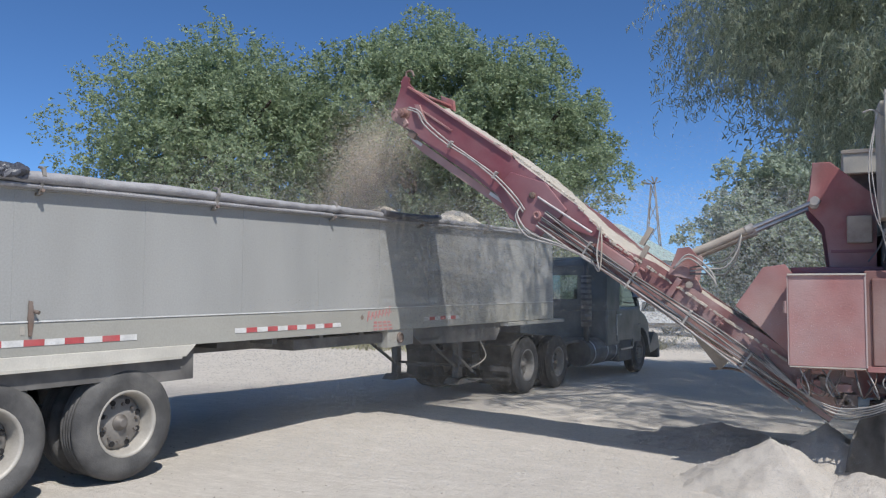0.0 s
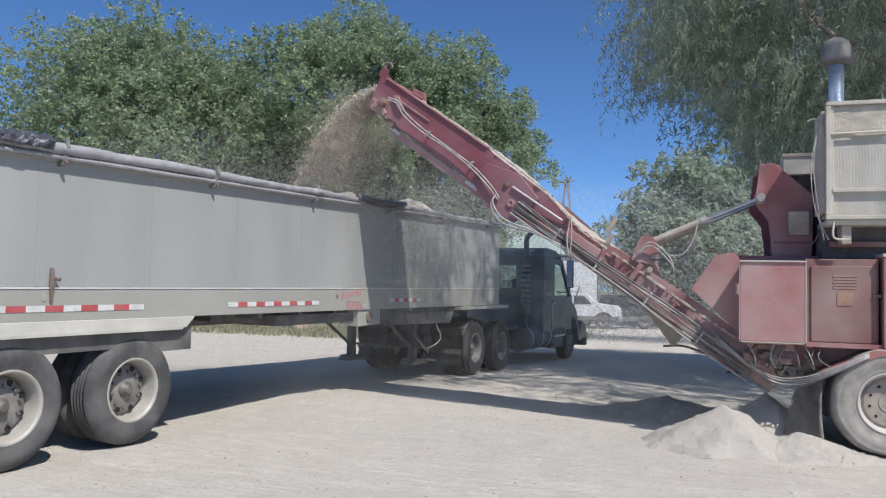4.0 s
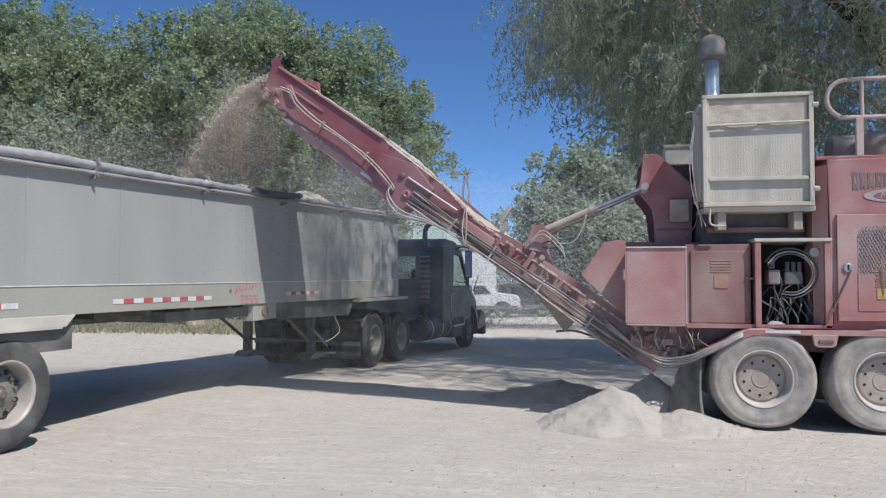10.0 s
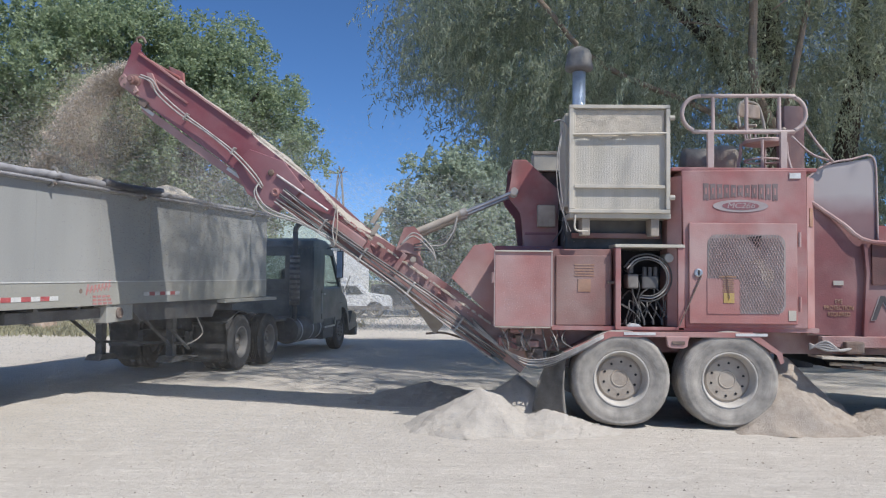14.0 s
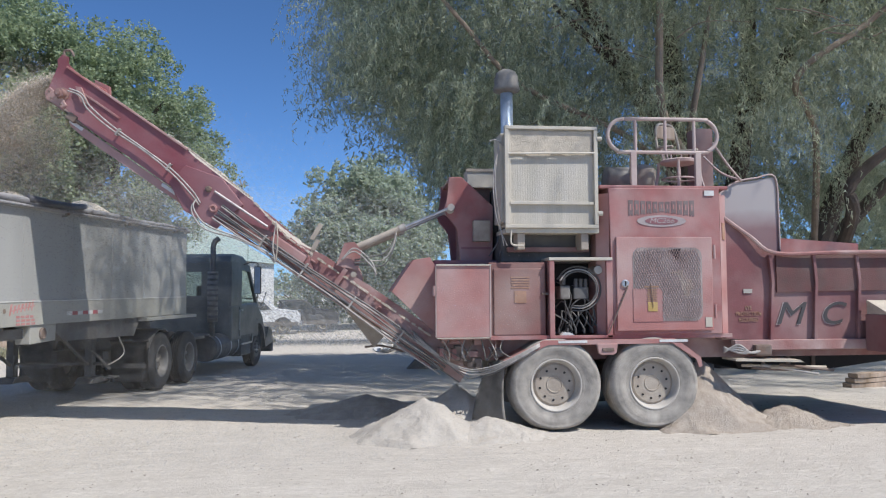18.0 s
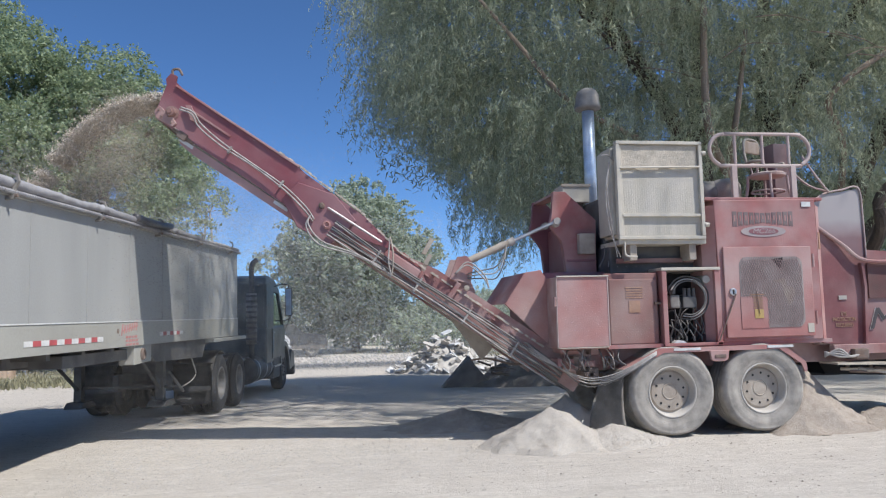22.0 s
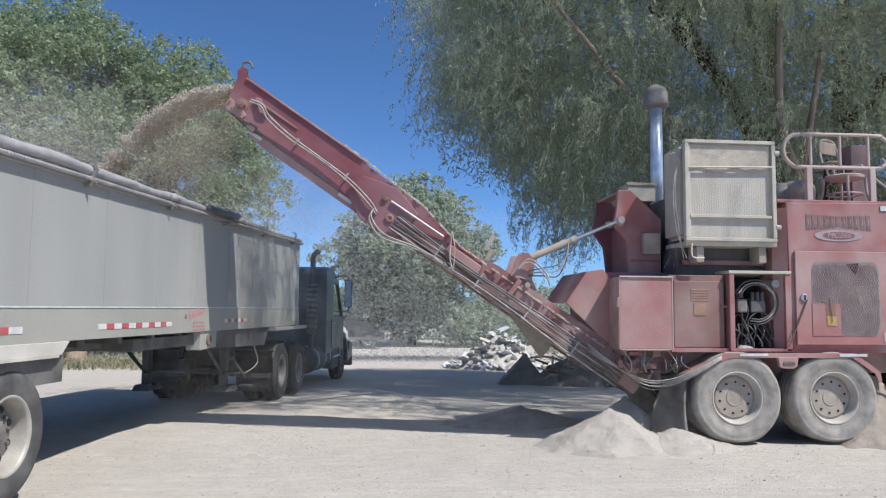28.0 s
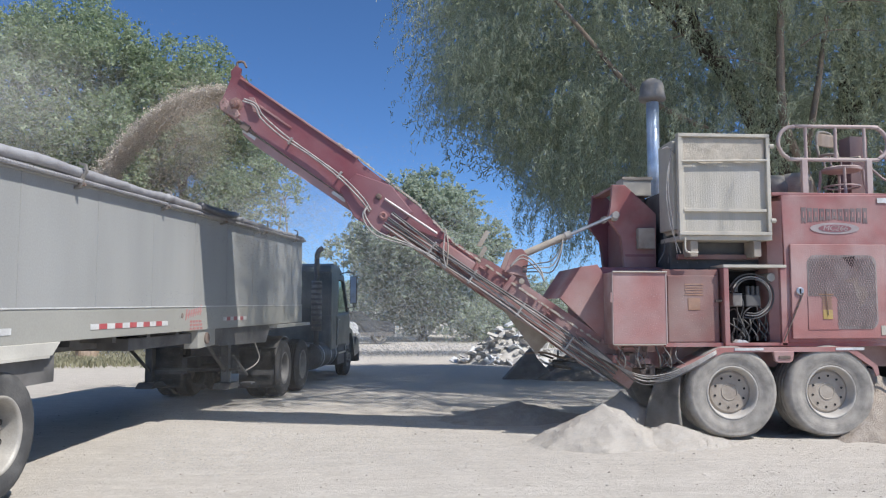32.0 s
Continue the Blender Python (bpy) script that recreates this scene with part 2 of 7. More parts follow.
def thinned(m, share):
    """Dust specks that let most of the light past."""
    n, ln = m.node_tree.nodes, m.node_tree.links
    mix, clear = n.new("ShaderNodeMixShader"), n.new("ShaderNodeBsdfTransparent")
    mix.inputs[0].default_value = share
    ln.new(clear.outputs[0], mix.inputs[1])
    ln.new(n["Material Output"].inputs[0].links[0].from_socket, mix.inputs[2])
    ln.new(mix.outputs[0], n["Material Output"].inputs[0])
    return m


DUST_THIN = thinned(leaf_material("thin_airborne_dust", (0.66, 0.64, 0.61), (0.62, 0.60, 0.57), 0.4), 0.14)
DUST_TAN = thinned(leaf_material("tan_chip_dust", (0.64, 0.57, 0.485), (0.58, 0.51, 0.43), 0.4), 0.26)
DUST_LOW = thinned(leaf_material("hanging_grey_dust", (0.55, 0.56, 0.56), (0.51, 0.52, 0.52), 0.4), 0.13)
STRAP = material("black_webbing", (0.03, 0.033, 0.042), 0.6, scale=60, fine=400, bump=0.04)


def scuffed(m):
    """Drag marks and tyre streaks along x, and scuffed clods, in tint and relief."""
    n, ln = m.node_tree.nodes, m.node_tree.links
    p = n["Principled BSDF"]
    co, below = n.new("ShaderNodeTexCoord"), p.inputs["Base Color"].links[0].from_socket
    normal = p.inputs["Normal"].links[0].from_socket
    for wide, turn, size, share, depth in (((0.35, 5.0, 1.0), 4.0, 2.2, 0.30, 0.016), ((1.0, 1.6, 1.0), -20.0, 17.0, 0.34, 0.022), ((0.5, 3.0, 1.0), 27.0, 5.0, 0.22, 0.012)):
        mp, ns, rp, mix, bp = n.new("ShaderNodeMapping"), n.new("ShaderNodeTexNoise"), n.new("ShaderNodeMapRange"), n.new("ShaderNodeMix"), n.new("ShaderNodeBump")
        mp.inputs["Scale"].default_value, mp.inputs["Rotation"].default_value = wide, (0, 0, radians(turn))
        ns.inputs["Scale"].default_value, ns.inputs["Detail"].default_value, ns.inputs["Roughness"].default_value = size, 5, 0.65
        rp.inputs["From Min"].default_value, rp.inputs["From Max"].default_value = 0.40, 0.62
        rp.inputs["To Min"].default_value, rp.inputs["To Max"].default_value = share, 0.0
        mix.data_type = "RGBA"
        mix.inputs["B"].default_value = (0.40, 0.36, 0.31, 1)
        bp.inputs["Strength"].default_value, bp.inputs["Distance"].default_value = 0.8, depth
        ln.new(co.outputs["Object"], mp.inputs[0])
        ln.new(mp.outputs[0], ns.inputs[0])
        ln.new(ns.outputs[0], rp.inputs[0])
        ln.new(rp.outputs[0], mix.inputs["Factor"])
        ln.new(below, mix.inputs["A"])
        ln.new(ns.outputs[0], bp.inputs["Height"])
        ln.new(normal, bp.inputs["Normal"])
        below, normal = mix.outputs["Result"], bp.outputs[0]
    ln.new(below, p.inputs["Base Color"])
    ln.new(normal, p.inputs["Normal"])


scuffed(GRAVEL)
PILE = material("pale_ground_fines", (0.58, 0.53, 0.465), 0.95, second=(0.49, 0.44, 0.38), scale=7, fine=110, bump=0.9, rugged=0.75)
PILE_BROWN = material("tan_ground_fines", (0.52, 0.45, 0.38), 0.95, second=(0.38, 0.315, 0.255), scale=7, fine=110, bump=1.0, rugged=0.75)
PILE_DARK = material("dark_brown_fines", (0.46, 0.41, 0.36), 0.95, second=(0.35, 0.31, 0.27), scale=6, fine=60, bump=0.8)
LETTER_MAROON = material("weathered_maroon_lettering", (0.12, 0.06, 0.066), 0.6, dust=0.2, scale=9)
BARK = material("grey_brown_bark", (0.13, 0.10, 0.08), 0.95, second=(0.07, 0.055, 0.045), scale=5, fine=30, bump=0.8, streak=0.25)
LEAF = leaf_material("green_tree_leaves", (0.355, 0.425, 0.25), (0.19, 0.25, 0.15), 0.47)
# Far leaves paled in colour to stand in for the haze before them
LEAF_FAR = leaf_material("haze_paled_green_leaves", (0.44, 0.50, 0.385), (0.34, 0.395, 0.30), 0.55)
# Willow tones raised above leaf colour; the dust veil is put into them
WILLOW = leaf_material("grey_green_willow_leaves", (0.52, 0.55, 0.40), (0.25, 0.29, 0.205), 0.48)
BARK_PALE = material("pale_willow_bark", (0.34, 0.27, 0.21), 0.95, second=(0.22, 0.17, 0.13), scale=5, fine=30, bump=0.8, streak=0.25)
GRASS = leaf_material("dry_grass", (0.34, 0.32, 0.21), (0.24, 0.23, 0.14), 0.25)
SIDING = material("white_siding", (0.72, 0.73, 0.74), 0.6, scale=3)
ROOF_GREEN = material("pale_green_metal_roof", (0.30, 0.42, 0.38), 0.5, scale=2, dust=0.2)
CLOD = material("brown_stony_clods", (0.46, 0.41, 0.35), 0.95, second=(0.36, 0.315, 0.265), scale=9, fine=60, bump=0.5, per_piece=0.4)
CONCRETE = material("broken_concrete", (0.60, 0.57, 0.53), 0.9, scale=4, fine=40, bump=0.5, dust=0.3)
WOOD = material("weathered_timber", (0.52, 0.40, 0.31), 0.85, second=(0.28, 0.20, 0.13), scale=6, streak=0.1)
ROPE = material("worn_braided_rope", (0.40, 0.39, 0.37), 0.9, second=(0.27, 0.265, 0.255), scale=60, fine=300, bump=0.15)
CLIP_GREY = material("grey_moulded_plastic", (0.27, 0.27, 0.265), 0.6, second=(0.21, 0.21, 0.205), scale=60, fine=300)
SHIELD = material("dust_silvered_red_sheet", (0.20, 0.045, 0.05), 0.5, second=(0.16, 0.035, 0.04), scale=3, dust=0.3, dust_col=(0.34, 0.30, 0.29), bump=0.05)


def upper_film(m, z0, z1, colour, most):
    """A film of dust that lies on a sheet above a ragged line between the heights z0 and z1."""
    n, ln = m.node_tree.nodes, m.node_tree.links
    p = n["Principled BSDF"]
    below = p.inputs["Base Color"].links[0].from_socket
    co, sep, ns = n.new("ShaderNodeTexCoord"), n.new("ShaderNodeSeparateXYZ"), n.new("ShaderNodeTexNoise")
    ns.inputs["Scale"].default_value, ns.inputs["Detail"].default_value = 3.0, 4
    ln.new(co.outputs["Object"], sep.inputs[0])
    ln.new(co.outputs["Object"], ns.inputs[0])
    add = n.new("ShaderNodeMath")
    add.operation = "MULTIPLY_ADD"
    ln.new(ns.outputs[0], add.inputs[0])
    add.inputs[1].default_value = 0.6 * (z1 - z0)
    ln.new(sep.outputs["Z"], add.inputs[2])
    mr, mix = n.new("ShaderNodeMapRange"), n.new("ShaderNodeMix")
    mr.inputs["From Min"].default_value, mr.inputs["From Max"].default_value = z0 + 0.3 * (z1 - z0), z1 + 0.3 * (z1 - z0)
    mr.inputs["To Max"].default_value = most
    ln.new(add.outputs[0], mr.inputs[0])
    mix.data_type = "RGBA"
    ln.new(mr.outputs[0], mix.inputs["Factor"])
    ln.new(below, mix.inputs["A"])
    mix.inputs["B"].default_value = (*colour, 1)
    ln.new(mix.outputs["Result"], p.inputs["Base Color"])


upper_film(SHIELD, 2.35, 2.6, (0.40, 0.385, 0.375), 0.8)
GLASS = bpy.data.materials.new("window_glass")
GLASS.use_nodes = True
GLASS.node_tree.nodes["Principled BSDF"].inputs["Base Color"].default_value = (0.02, 0.03, 0.035, 1)
GLASS.node_tree.nodes["Principled BSDF"].inputs["Roughness"].default_value = 0.06
GLASS_CLEAR = bpy.data.materials.new("clear_cab_glass")
GLASS_CLEAR.use_nodes = True
gn, gl = GLASS_CLEAR.node_tree.nodes, GLASS_CLEAR.node_tree.links
gt, gg, gm = gn.new("ShaderNodeBsdfTransparent"), gn.new("ShaderNodeBsdfGlossy"), gn.new("ShaderNodeMixShader")
gt.inputs[0].default_value = (0.86, 0.92, 0.90, 1)
gg.inputs["Roughness"].default_value = 0.05
gm.inputs[0].default_value = 0.14
gl.new(gt.outputs[0], gm.inputs[1])
gl.new(gg.outputs[0], gm.inputs[2])
gl.new(gm.outputs[0], gn["Material Output"].inputs[0])

# ---- building helpers ----


def part(name, bm, mat, parent=None, label="", smooth=False):
    """Links a bmesh as one mesh object, under parent where one is given (the mesh is in the parent's space)."""
    if not isinstance(bm, bpy.types.Mesh):
        me = bpy.data.meshes.new(name)
        bmesh.ops.recalc_face_normals(bm, faces=bm.faces)
        bm.to_mesh(me)
        bm.free()
    else:
        me = bm
    if mat and not me.materials:
        me.materials.append(mat)
    if smooth:
        me.polygons.foreach_set("use_smooth", [True] * len(me.polygons))
    ob = new(name, me)
    ob.parent = parent
    if label:
        ob["label"] = label
    return ob


def thing(name, m, label, category, group="", kind=""):
    e = new(name)
    e.empty_display_size = 0.2
    e.matrix_world = m
    return tagged(e, label, category, group, kind)


def box(x0, x1, y0, y1, z0, z1, bevel=0.0, bm=None, m=None):
    bm = bm or bmesh.new()
    mat = Matrix.LocRotScale(((x0 + x1) / 2, (y0 + y1) / 2, (z0 + z1) / 2), None, (abs(x1 - x0), abs(y1 - y0), abs(z1 - z0)))
    r = bmesh.ops.create_cube(bm, size=1, matrix=(m @ mat) if m else mat)
    if bevel:
        edges = list({e for v in r["verts"] for e in v.link_edges})
        bmesh.ops.bevel(bm, geom=edges, offset=bevel, segments=2, affect="EDGES", profile=0.6)
    return bm


def prism(points, axis, a, b, bevel=0.0, bm=None):
    """A polygon given in the plane across axis, pushed out from a to b."""
    bm = bm or bmesh.new()

    def at(p, d):
        return {"x": (d, p[0], p[1]), "y": (p[0], d, p[1]), "z": (p[0], p[1], d)}[axis]
    lo = [bm.verts.new(at(p, a)) for p in points]
    hi = [bm.verts.new(at(p, b)) for p in points]
    k = len(points)
    faces = [bm.faces.new(lo), bm.faces.new(hi)]
    for i in range(k):
        faces.append(bm.faces.new((lo[i], lo[(i + 1) % k], hi[(i + 1) % k], hi[i])))
    if bevel:
        bmesh.ops.bevel(bm, geom=list({e for f in faces for e in f.edges}), offset=bevel, segments=2, affect="EDGES", profile=0.6)
    return bm


def rod(p, q, r, r2=None, seg=10, bm=None):
    bm = bm or bmesh.new()
    p, q = Vector(p), Vector(q)
    d = q - p
    m = Matrix.Translation((p + q) / 2) @ d.to_track_quat("Z", "Y").to_matrix().to_4x4()
    bmesh.ops.create_cone(bm, cap_ends=True, segments=seg, radius1=r, radius2=r if r2 is None else r2, depth=d.length, matrix=m)
    return bm


def glide(points, steps=6):
    """Catmull-Rom through the points."""
    pts = [Vector(p) for p in points]
    pts = [2 * pts[0] - pts[1]] + pts + [2 * pts[-1] - pts[-2]]
    out = []
    for i in range(1, len(pts) - 2):
        a, b, c, d = pts[i - 1:i + 3]
        for k in range(steps):
            t = k / steps
            out.append(0.5 * (2 * b + (c - a) * t + (2 * a - 5 * b + 4 * c - d) * t * t + (3 * b - a - 3 * c + d) * t ** 3))
    return out + [pts[-2]]


def hose(points, r, seg=8, steps=6, bm=None, taper=None):
    """A round tube along a smooth line."""
    bm = bm or bmesh.new()
    line = glide(points, steps)
    up = Vector((0.13, 0.2, 0.97))
    rings = []
    for i, p in enumerate(line):
        d = (line[min(i + 1, len(line) - 1)] - line[max(i - 1, 0)]).normalized()
        s = d.cross(up)
        s = s.normalized() if s.length > 1e-4 else Vector((1, 0, 0))
        u = s.cross(d)
        rr = r if taper is None else r + (taper - r) * i / (len(line) - 1)
        rings.append([bm.verts.new(p + rr * (math.cos(a) * s + math.sin(a) * u)) for a in (2 * math.pi * k / seg for k in range(seg))])
    for a, b in zip(rings, rings[1:]):
        for k in range(seg):
            bm.faces.new((a[k], a[(k + 1) % seg], b[(k + 1) % seg], b[k]))
    bm.faces.new(rings[0])
    bm.faces.new(rings[-1])
    return bm


def lathe(profile, axis="x", seg=40, at=(0, 0, 0), bm=None, caps=True):
    """Turns (along, radius) pairs about an axis."""
    bm = bm or bmesh.new()
    rings = []
    for a, r in profile:
        ring = []
        for k in range(seg):
            c, s = r * math.cos(2 * math.pi * k / seg), r * math.sin(2 * math.pi * k / seg)
            v = {"x": (a, c, s), "y": (c, a, s), "z": (c, s, a)}[axis]
            ring.append(bm.verts.new(Vector(v) + Vector(at)))
        rings.append(ring)
    for p, q in zip(rings, rings[1:]):
        for k in range(seg):
            bm.faces.new((p[k], p[(k + 1) % seg], q[(k + 1) % seg], q[k]))
    if caps:
        bm.faces.new(rings[0])
        bm.faces.new(rings[-1])
    return bm


def mesh_of(name, verts, faces):
    me = bpy.data.meshes.new(name)
    me.from_pydata(verts, [], faces)
    return me


def quads(name, centres, ways, ups, length, width, k=4):
    """Many small diamond (k 4) or pointed (k 3) leaves as one mesh (numpy arrays)."""
    n = len(centres)
    side = np.cross(ways, ups)
    side /= np.linalg.norm(side, axis=1, keepdims=True) + 1e-9
    L, W = np.reshape(length, (-1, 1)), np.reshape(width, (-1, 1))
    corners = [centres - ways * L / 2, centres + side * W / 2, centres + ways * L / 2, centres - side * W / 2]
    if k == 3:
        corners = [centres - ways * L / 3 - side * W / 2, centres - ways * L / 3 + side * W / 2, centres + ways * L * 2 / 3]
    v = np.stack(corners, 1).reshape(-1, 3)
    me = bpy.data.meshes.new(name)
    me.vertices.add(k * n)
    me.vertices.foreach_set("co", v.astype(np.float32).ravel())
    me.loops.add(k * n)
    me.loops.foreach_set("vertex_index", np.arange(k * n, dtype=np.int32))
    me.polygons.add(n)
    me.polygons.foreach_set("loop_start", np.arange(0, k * n, k, dtype=np.int32))
    me.update(calc_edges=True)
    return me


def unit(rng, n):
    v = rng.normal(size=(n, 3))
    return v / np.linalg.norm(v, axis=1, keepdims=True)


def text(name, words, size, m, mat, parent, depth=0.004, squeeze=1.0, shear=0.0):
    cu = bpy.data.curves.new(name, "FONT")
    cu.body, cu.size, cu.extrude, cu.shear = words, size, depth, shear
    cu.align_x, cu.align_y = "CENTER", "CENTER"
    tmp = bpy.data.objects.new(name, cu)
    me = bpy.data.meshes.new_from_object(tmp)
    bpy.data.objects.remove(tmp)
    me.transform(m @ Matrix.Diagonal((squeeze, 1, 1, 1)))
    me.materials.clear()
    return part(name, me, mat, parent)

# ---- ground ----


def ground_z(x, y):
    z = 0.0
    if y > 1:
        z -= 0.03 * min(y - 1, 12)
    if y > 13:
        z -= 0.015 * min(y - 13, 32)
    return z


def relief(x, y):
    d = math.hypot(x + 2, y + 3)
    k = max(0.0, 1 - d / 40)
    r = 0.035 * noise.noise((x * 0.35, y * 0.35, 1.0)) + 0.014 * noise.noise((x * 1.7, y * 1.7, 4.0)) + 0.009 * noise.noise((x * 6, y * 6, 9.0)) + 0.004 * abs(noise.noise((x * 15, y * 15, 2.0)))
    rut = 0.02 * math.exp(-((y + 3.1 + 0.25 * math.sin(x * 0.5)) / 0.16) ** 2) + 0.02 * math.exp(-((y + 4.9 + 0.2 * math.sin(x * 0.4)) / 0.16) ** 2)
    return k * (r - rut) - 0.01


def spread(a, b, step, far, grow=1.25):
    v = list(np.arange(a, b + step / 2, step))
    s = step
    while v[-1] < far:
        s *= grow
        v.append(v[-1] + s)
    s = step
    while v[0] > -far:
        s *= grow
        v.insert(0, v[0] - s)
    return v


def build_ground():
    xs, ys = spread(-9.5, 6.5, 0.09, 900), spread(-8.5, 4.0, 0.09, 900)
    verts = [(x, y, ground_z(x, y) + relief(x, y)) for y in ys for x in xs]
    w = len(xs)
    faces = [(j * w + i, j * w + i + 1, (j + 1) * w + i + 1, (j + 1) * w + i) for j in range(len(ys) - 1) for i in range(w - 1)]
    ob = part("ground", mesh_of("ground", verts, faces), GRAVEL, smooth=True)
    tagged(ob, "pale crushed-limestone yard surface with faint tyre ruts", "ground", kind="structure")


build_ground()

# ---- trees ----


def trunk_mesh(limbs):
    bm = bmesh.new()
    for pts, r, r2 in limbs:
        hose(pts, r, seg=10, steps=5, bm=bm, taper=r2)
    return bm


def crown_points(rng, blobs, per, shell=0.55):
    """Leaves in short sprays on the skin of each lump of the crown."""
    out = []
    for (cx, cy, cz), (rx, ry, rz) in blobs:
        n = max(2, int(per * rx * rz / 18))
        d = unit(rng, n)
        r = shell + (1 - shell) * rng.random((n, 1)) ** 0.6
        at = np.array((cx, cy, cz)) + d * r * np.array((rx, ry, rz))
        way = d + 0.7 * unit(rng, n) - np.array((0, 0, 0.25))
        for _ in range(18):
            out.append(at + way * rng.uniform(-0.2, 0.3, (n, 1)) + rng.normal(size=(n, 3)) * 0.10)
    return np.concatenate(out)


def broad_tree(at, height, spread_r, seed, leaves=14000, leaf=0.3, low=0.22, label="", mat=None, lumps=60):
    rng = np.random.default_rng(seed)
    x, y = at
    z = ground_z(x, y)
    tree = thing("tree", Matrix.Translation((x, y, z)), label or "full-leaved green deciduous tree behind the yard", "tree", "trees behind the yard")
    limbs = [([(0, 0, -0.2), (0.1, 0, height * 0.3), (0.0, 0.2, height * 0.75)], height * 0.026, height * 0.008)]
    for k in range(7):
        a = 2 * math.pi * k / 7 + rng.random()
        h = height * (0.2 + 0.06 * k)
        limbs.append(([(0, 0, h), (math.cos(a) * spread_r * 0.4, math.sin(a) * spread_r * 0.4, h + height * 0.12), (math.cos(a) * spread_r * 0.55, math.sin(a) * spread_r * 0.55, h + height * 0.16)], height * 0.012, height * 0.004))
    part("trunk", trunk_mesh(limbs), BARK, tree)
    mid, half = height * (1 + low) / 2, height * (1 - low) / 2
    blobs = []
    for _ in range(lumps):
        d = unit(rng, 1)[0]
        k = 0.45 + 0.45 * rng.random()
        s = spread_r * (0.15 + 0.15 * rng.random())
        taper = 1 - 0.25 * max(0, d[2])
        blobs.append(((d[0] * spread_r * k * taper, d[1] * spread_r * k * taper, mid + d[2] * half * (k + 0.02)), (s, s, s * 0.75)))
    pts = crown_points(rng, blobs, leaves / (lumps * (spread_r * 0.232) ** 2 * 0.75))
    n = len(pts)
    ways = unit(rng, n) * np.array((1, 1, 0.6))
    ways /= np.linalg.norm(ways, axis=1, keepdims=True)
    me = quads("crown", pts, ways, unit(rng, n), leaf * (0.6 + 0.8 * rng.random(n)), leaf * 0.7 * (0.6 + 0.8 * rng.random(n)), 3)
    part("crown", me, mat or LEAF, tree)
    return tree


broad_tree((-28.7, 24.0), 15.9, 8.7, 3, 190000, 0.165, 0.1, "large rounded green tree behind the trailer", lumps=320)
broad_tree((-19.9, 28.4), 17.5, 7.2, 4, 150000, 0.165, 0.12, "tall green tree with gaps in its crown", lumps=130)
broad_tree((-14.2, 29.7), 15.7, 5.6, 5, 110000, 0.165, 0.12, "green tree with drooping outer branches", lumps=110)
broad_tree((-49.0, 14.5), 14.5, 8.5, 6, 40000, 0.26, 0.1, "large green tree at the yard's edge", lumps=150)
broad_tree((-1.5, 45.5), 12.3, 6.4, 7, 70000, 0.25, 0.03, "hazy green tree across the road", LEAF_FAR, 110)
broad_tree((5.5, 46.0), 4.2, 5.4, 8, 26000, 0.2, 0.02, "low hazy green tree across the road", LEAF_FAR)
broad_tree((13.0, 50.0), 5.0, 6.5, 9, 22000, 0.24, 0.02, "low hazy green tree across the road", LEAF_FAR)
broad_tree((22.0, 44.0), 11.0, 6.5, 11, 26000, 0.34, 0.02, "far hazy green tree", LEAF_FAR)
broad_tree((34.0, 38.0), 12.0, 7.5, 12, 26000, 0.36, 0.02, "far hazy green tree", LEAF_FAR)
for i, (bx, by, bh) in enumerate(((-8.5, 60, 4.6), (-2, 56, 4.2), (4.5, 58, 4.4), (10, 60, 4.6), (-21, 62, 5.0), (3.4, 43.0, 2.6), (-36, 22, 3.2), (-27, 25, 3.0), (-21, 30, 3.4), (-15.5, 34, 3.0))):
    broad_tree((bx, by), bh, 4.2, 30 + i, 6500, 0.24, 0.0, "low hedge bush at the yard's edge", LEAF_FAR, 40)


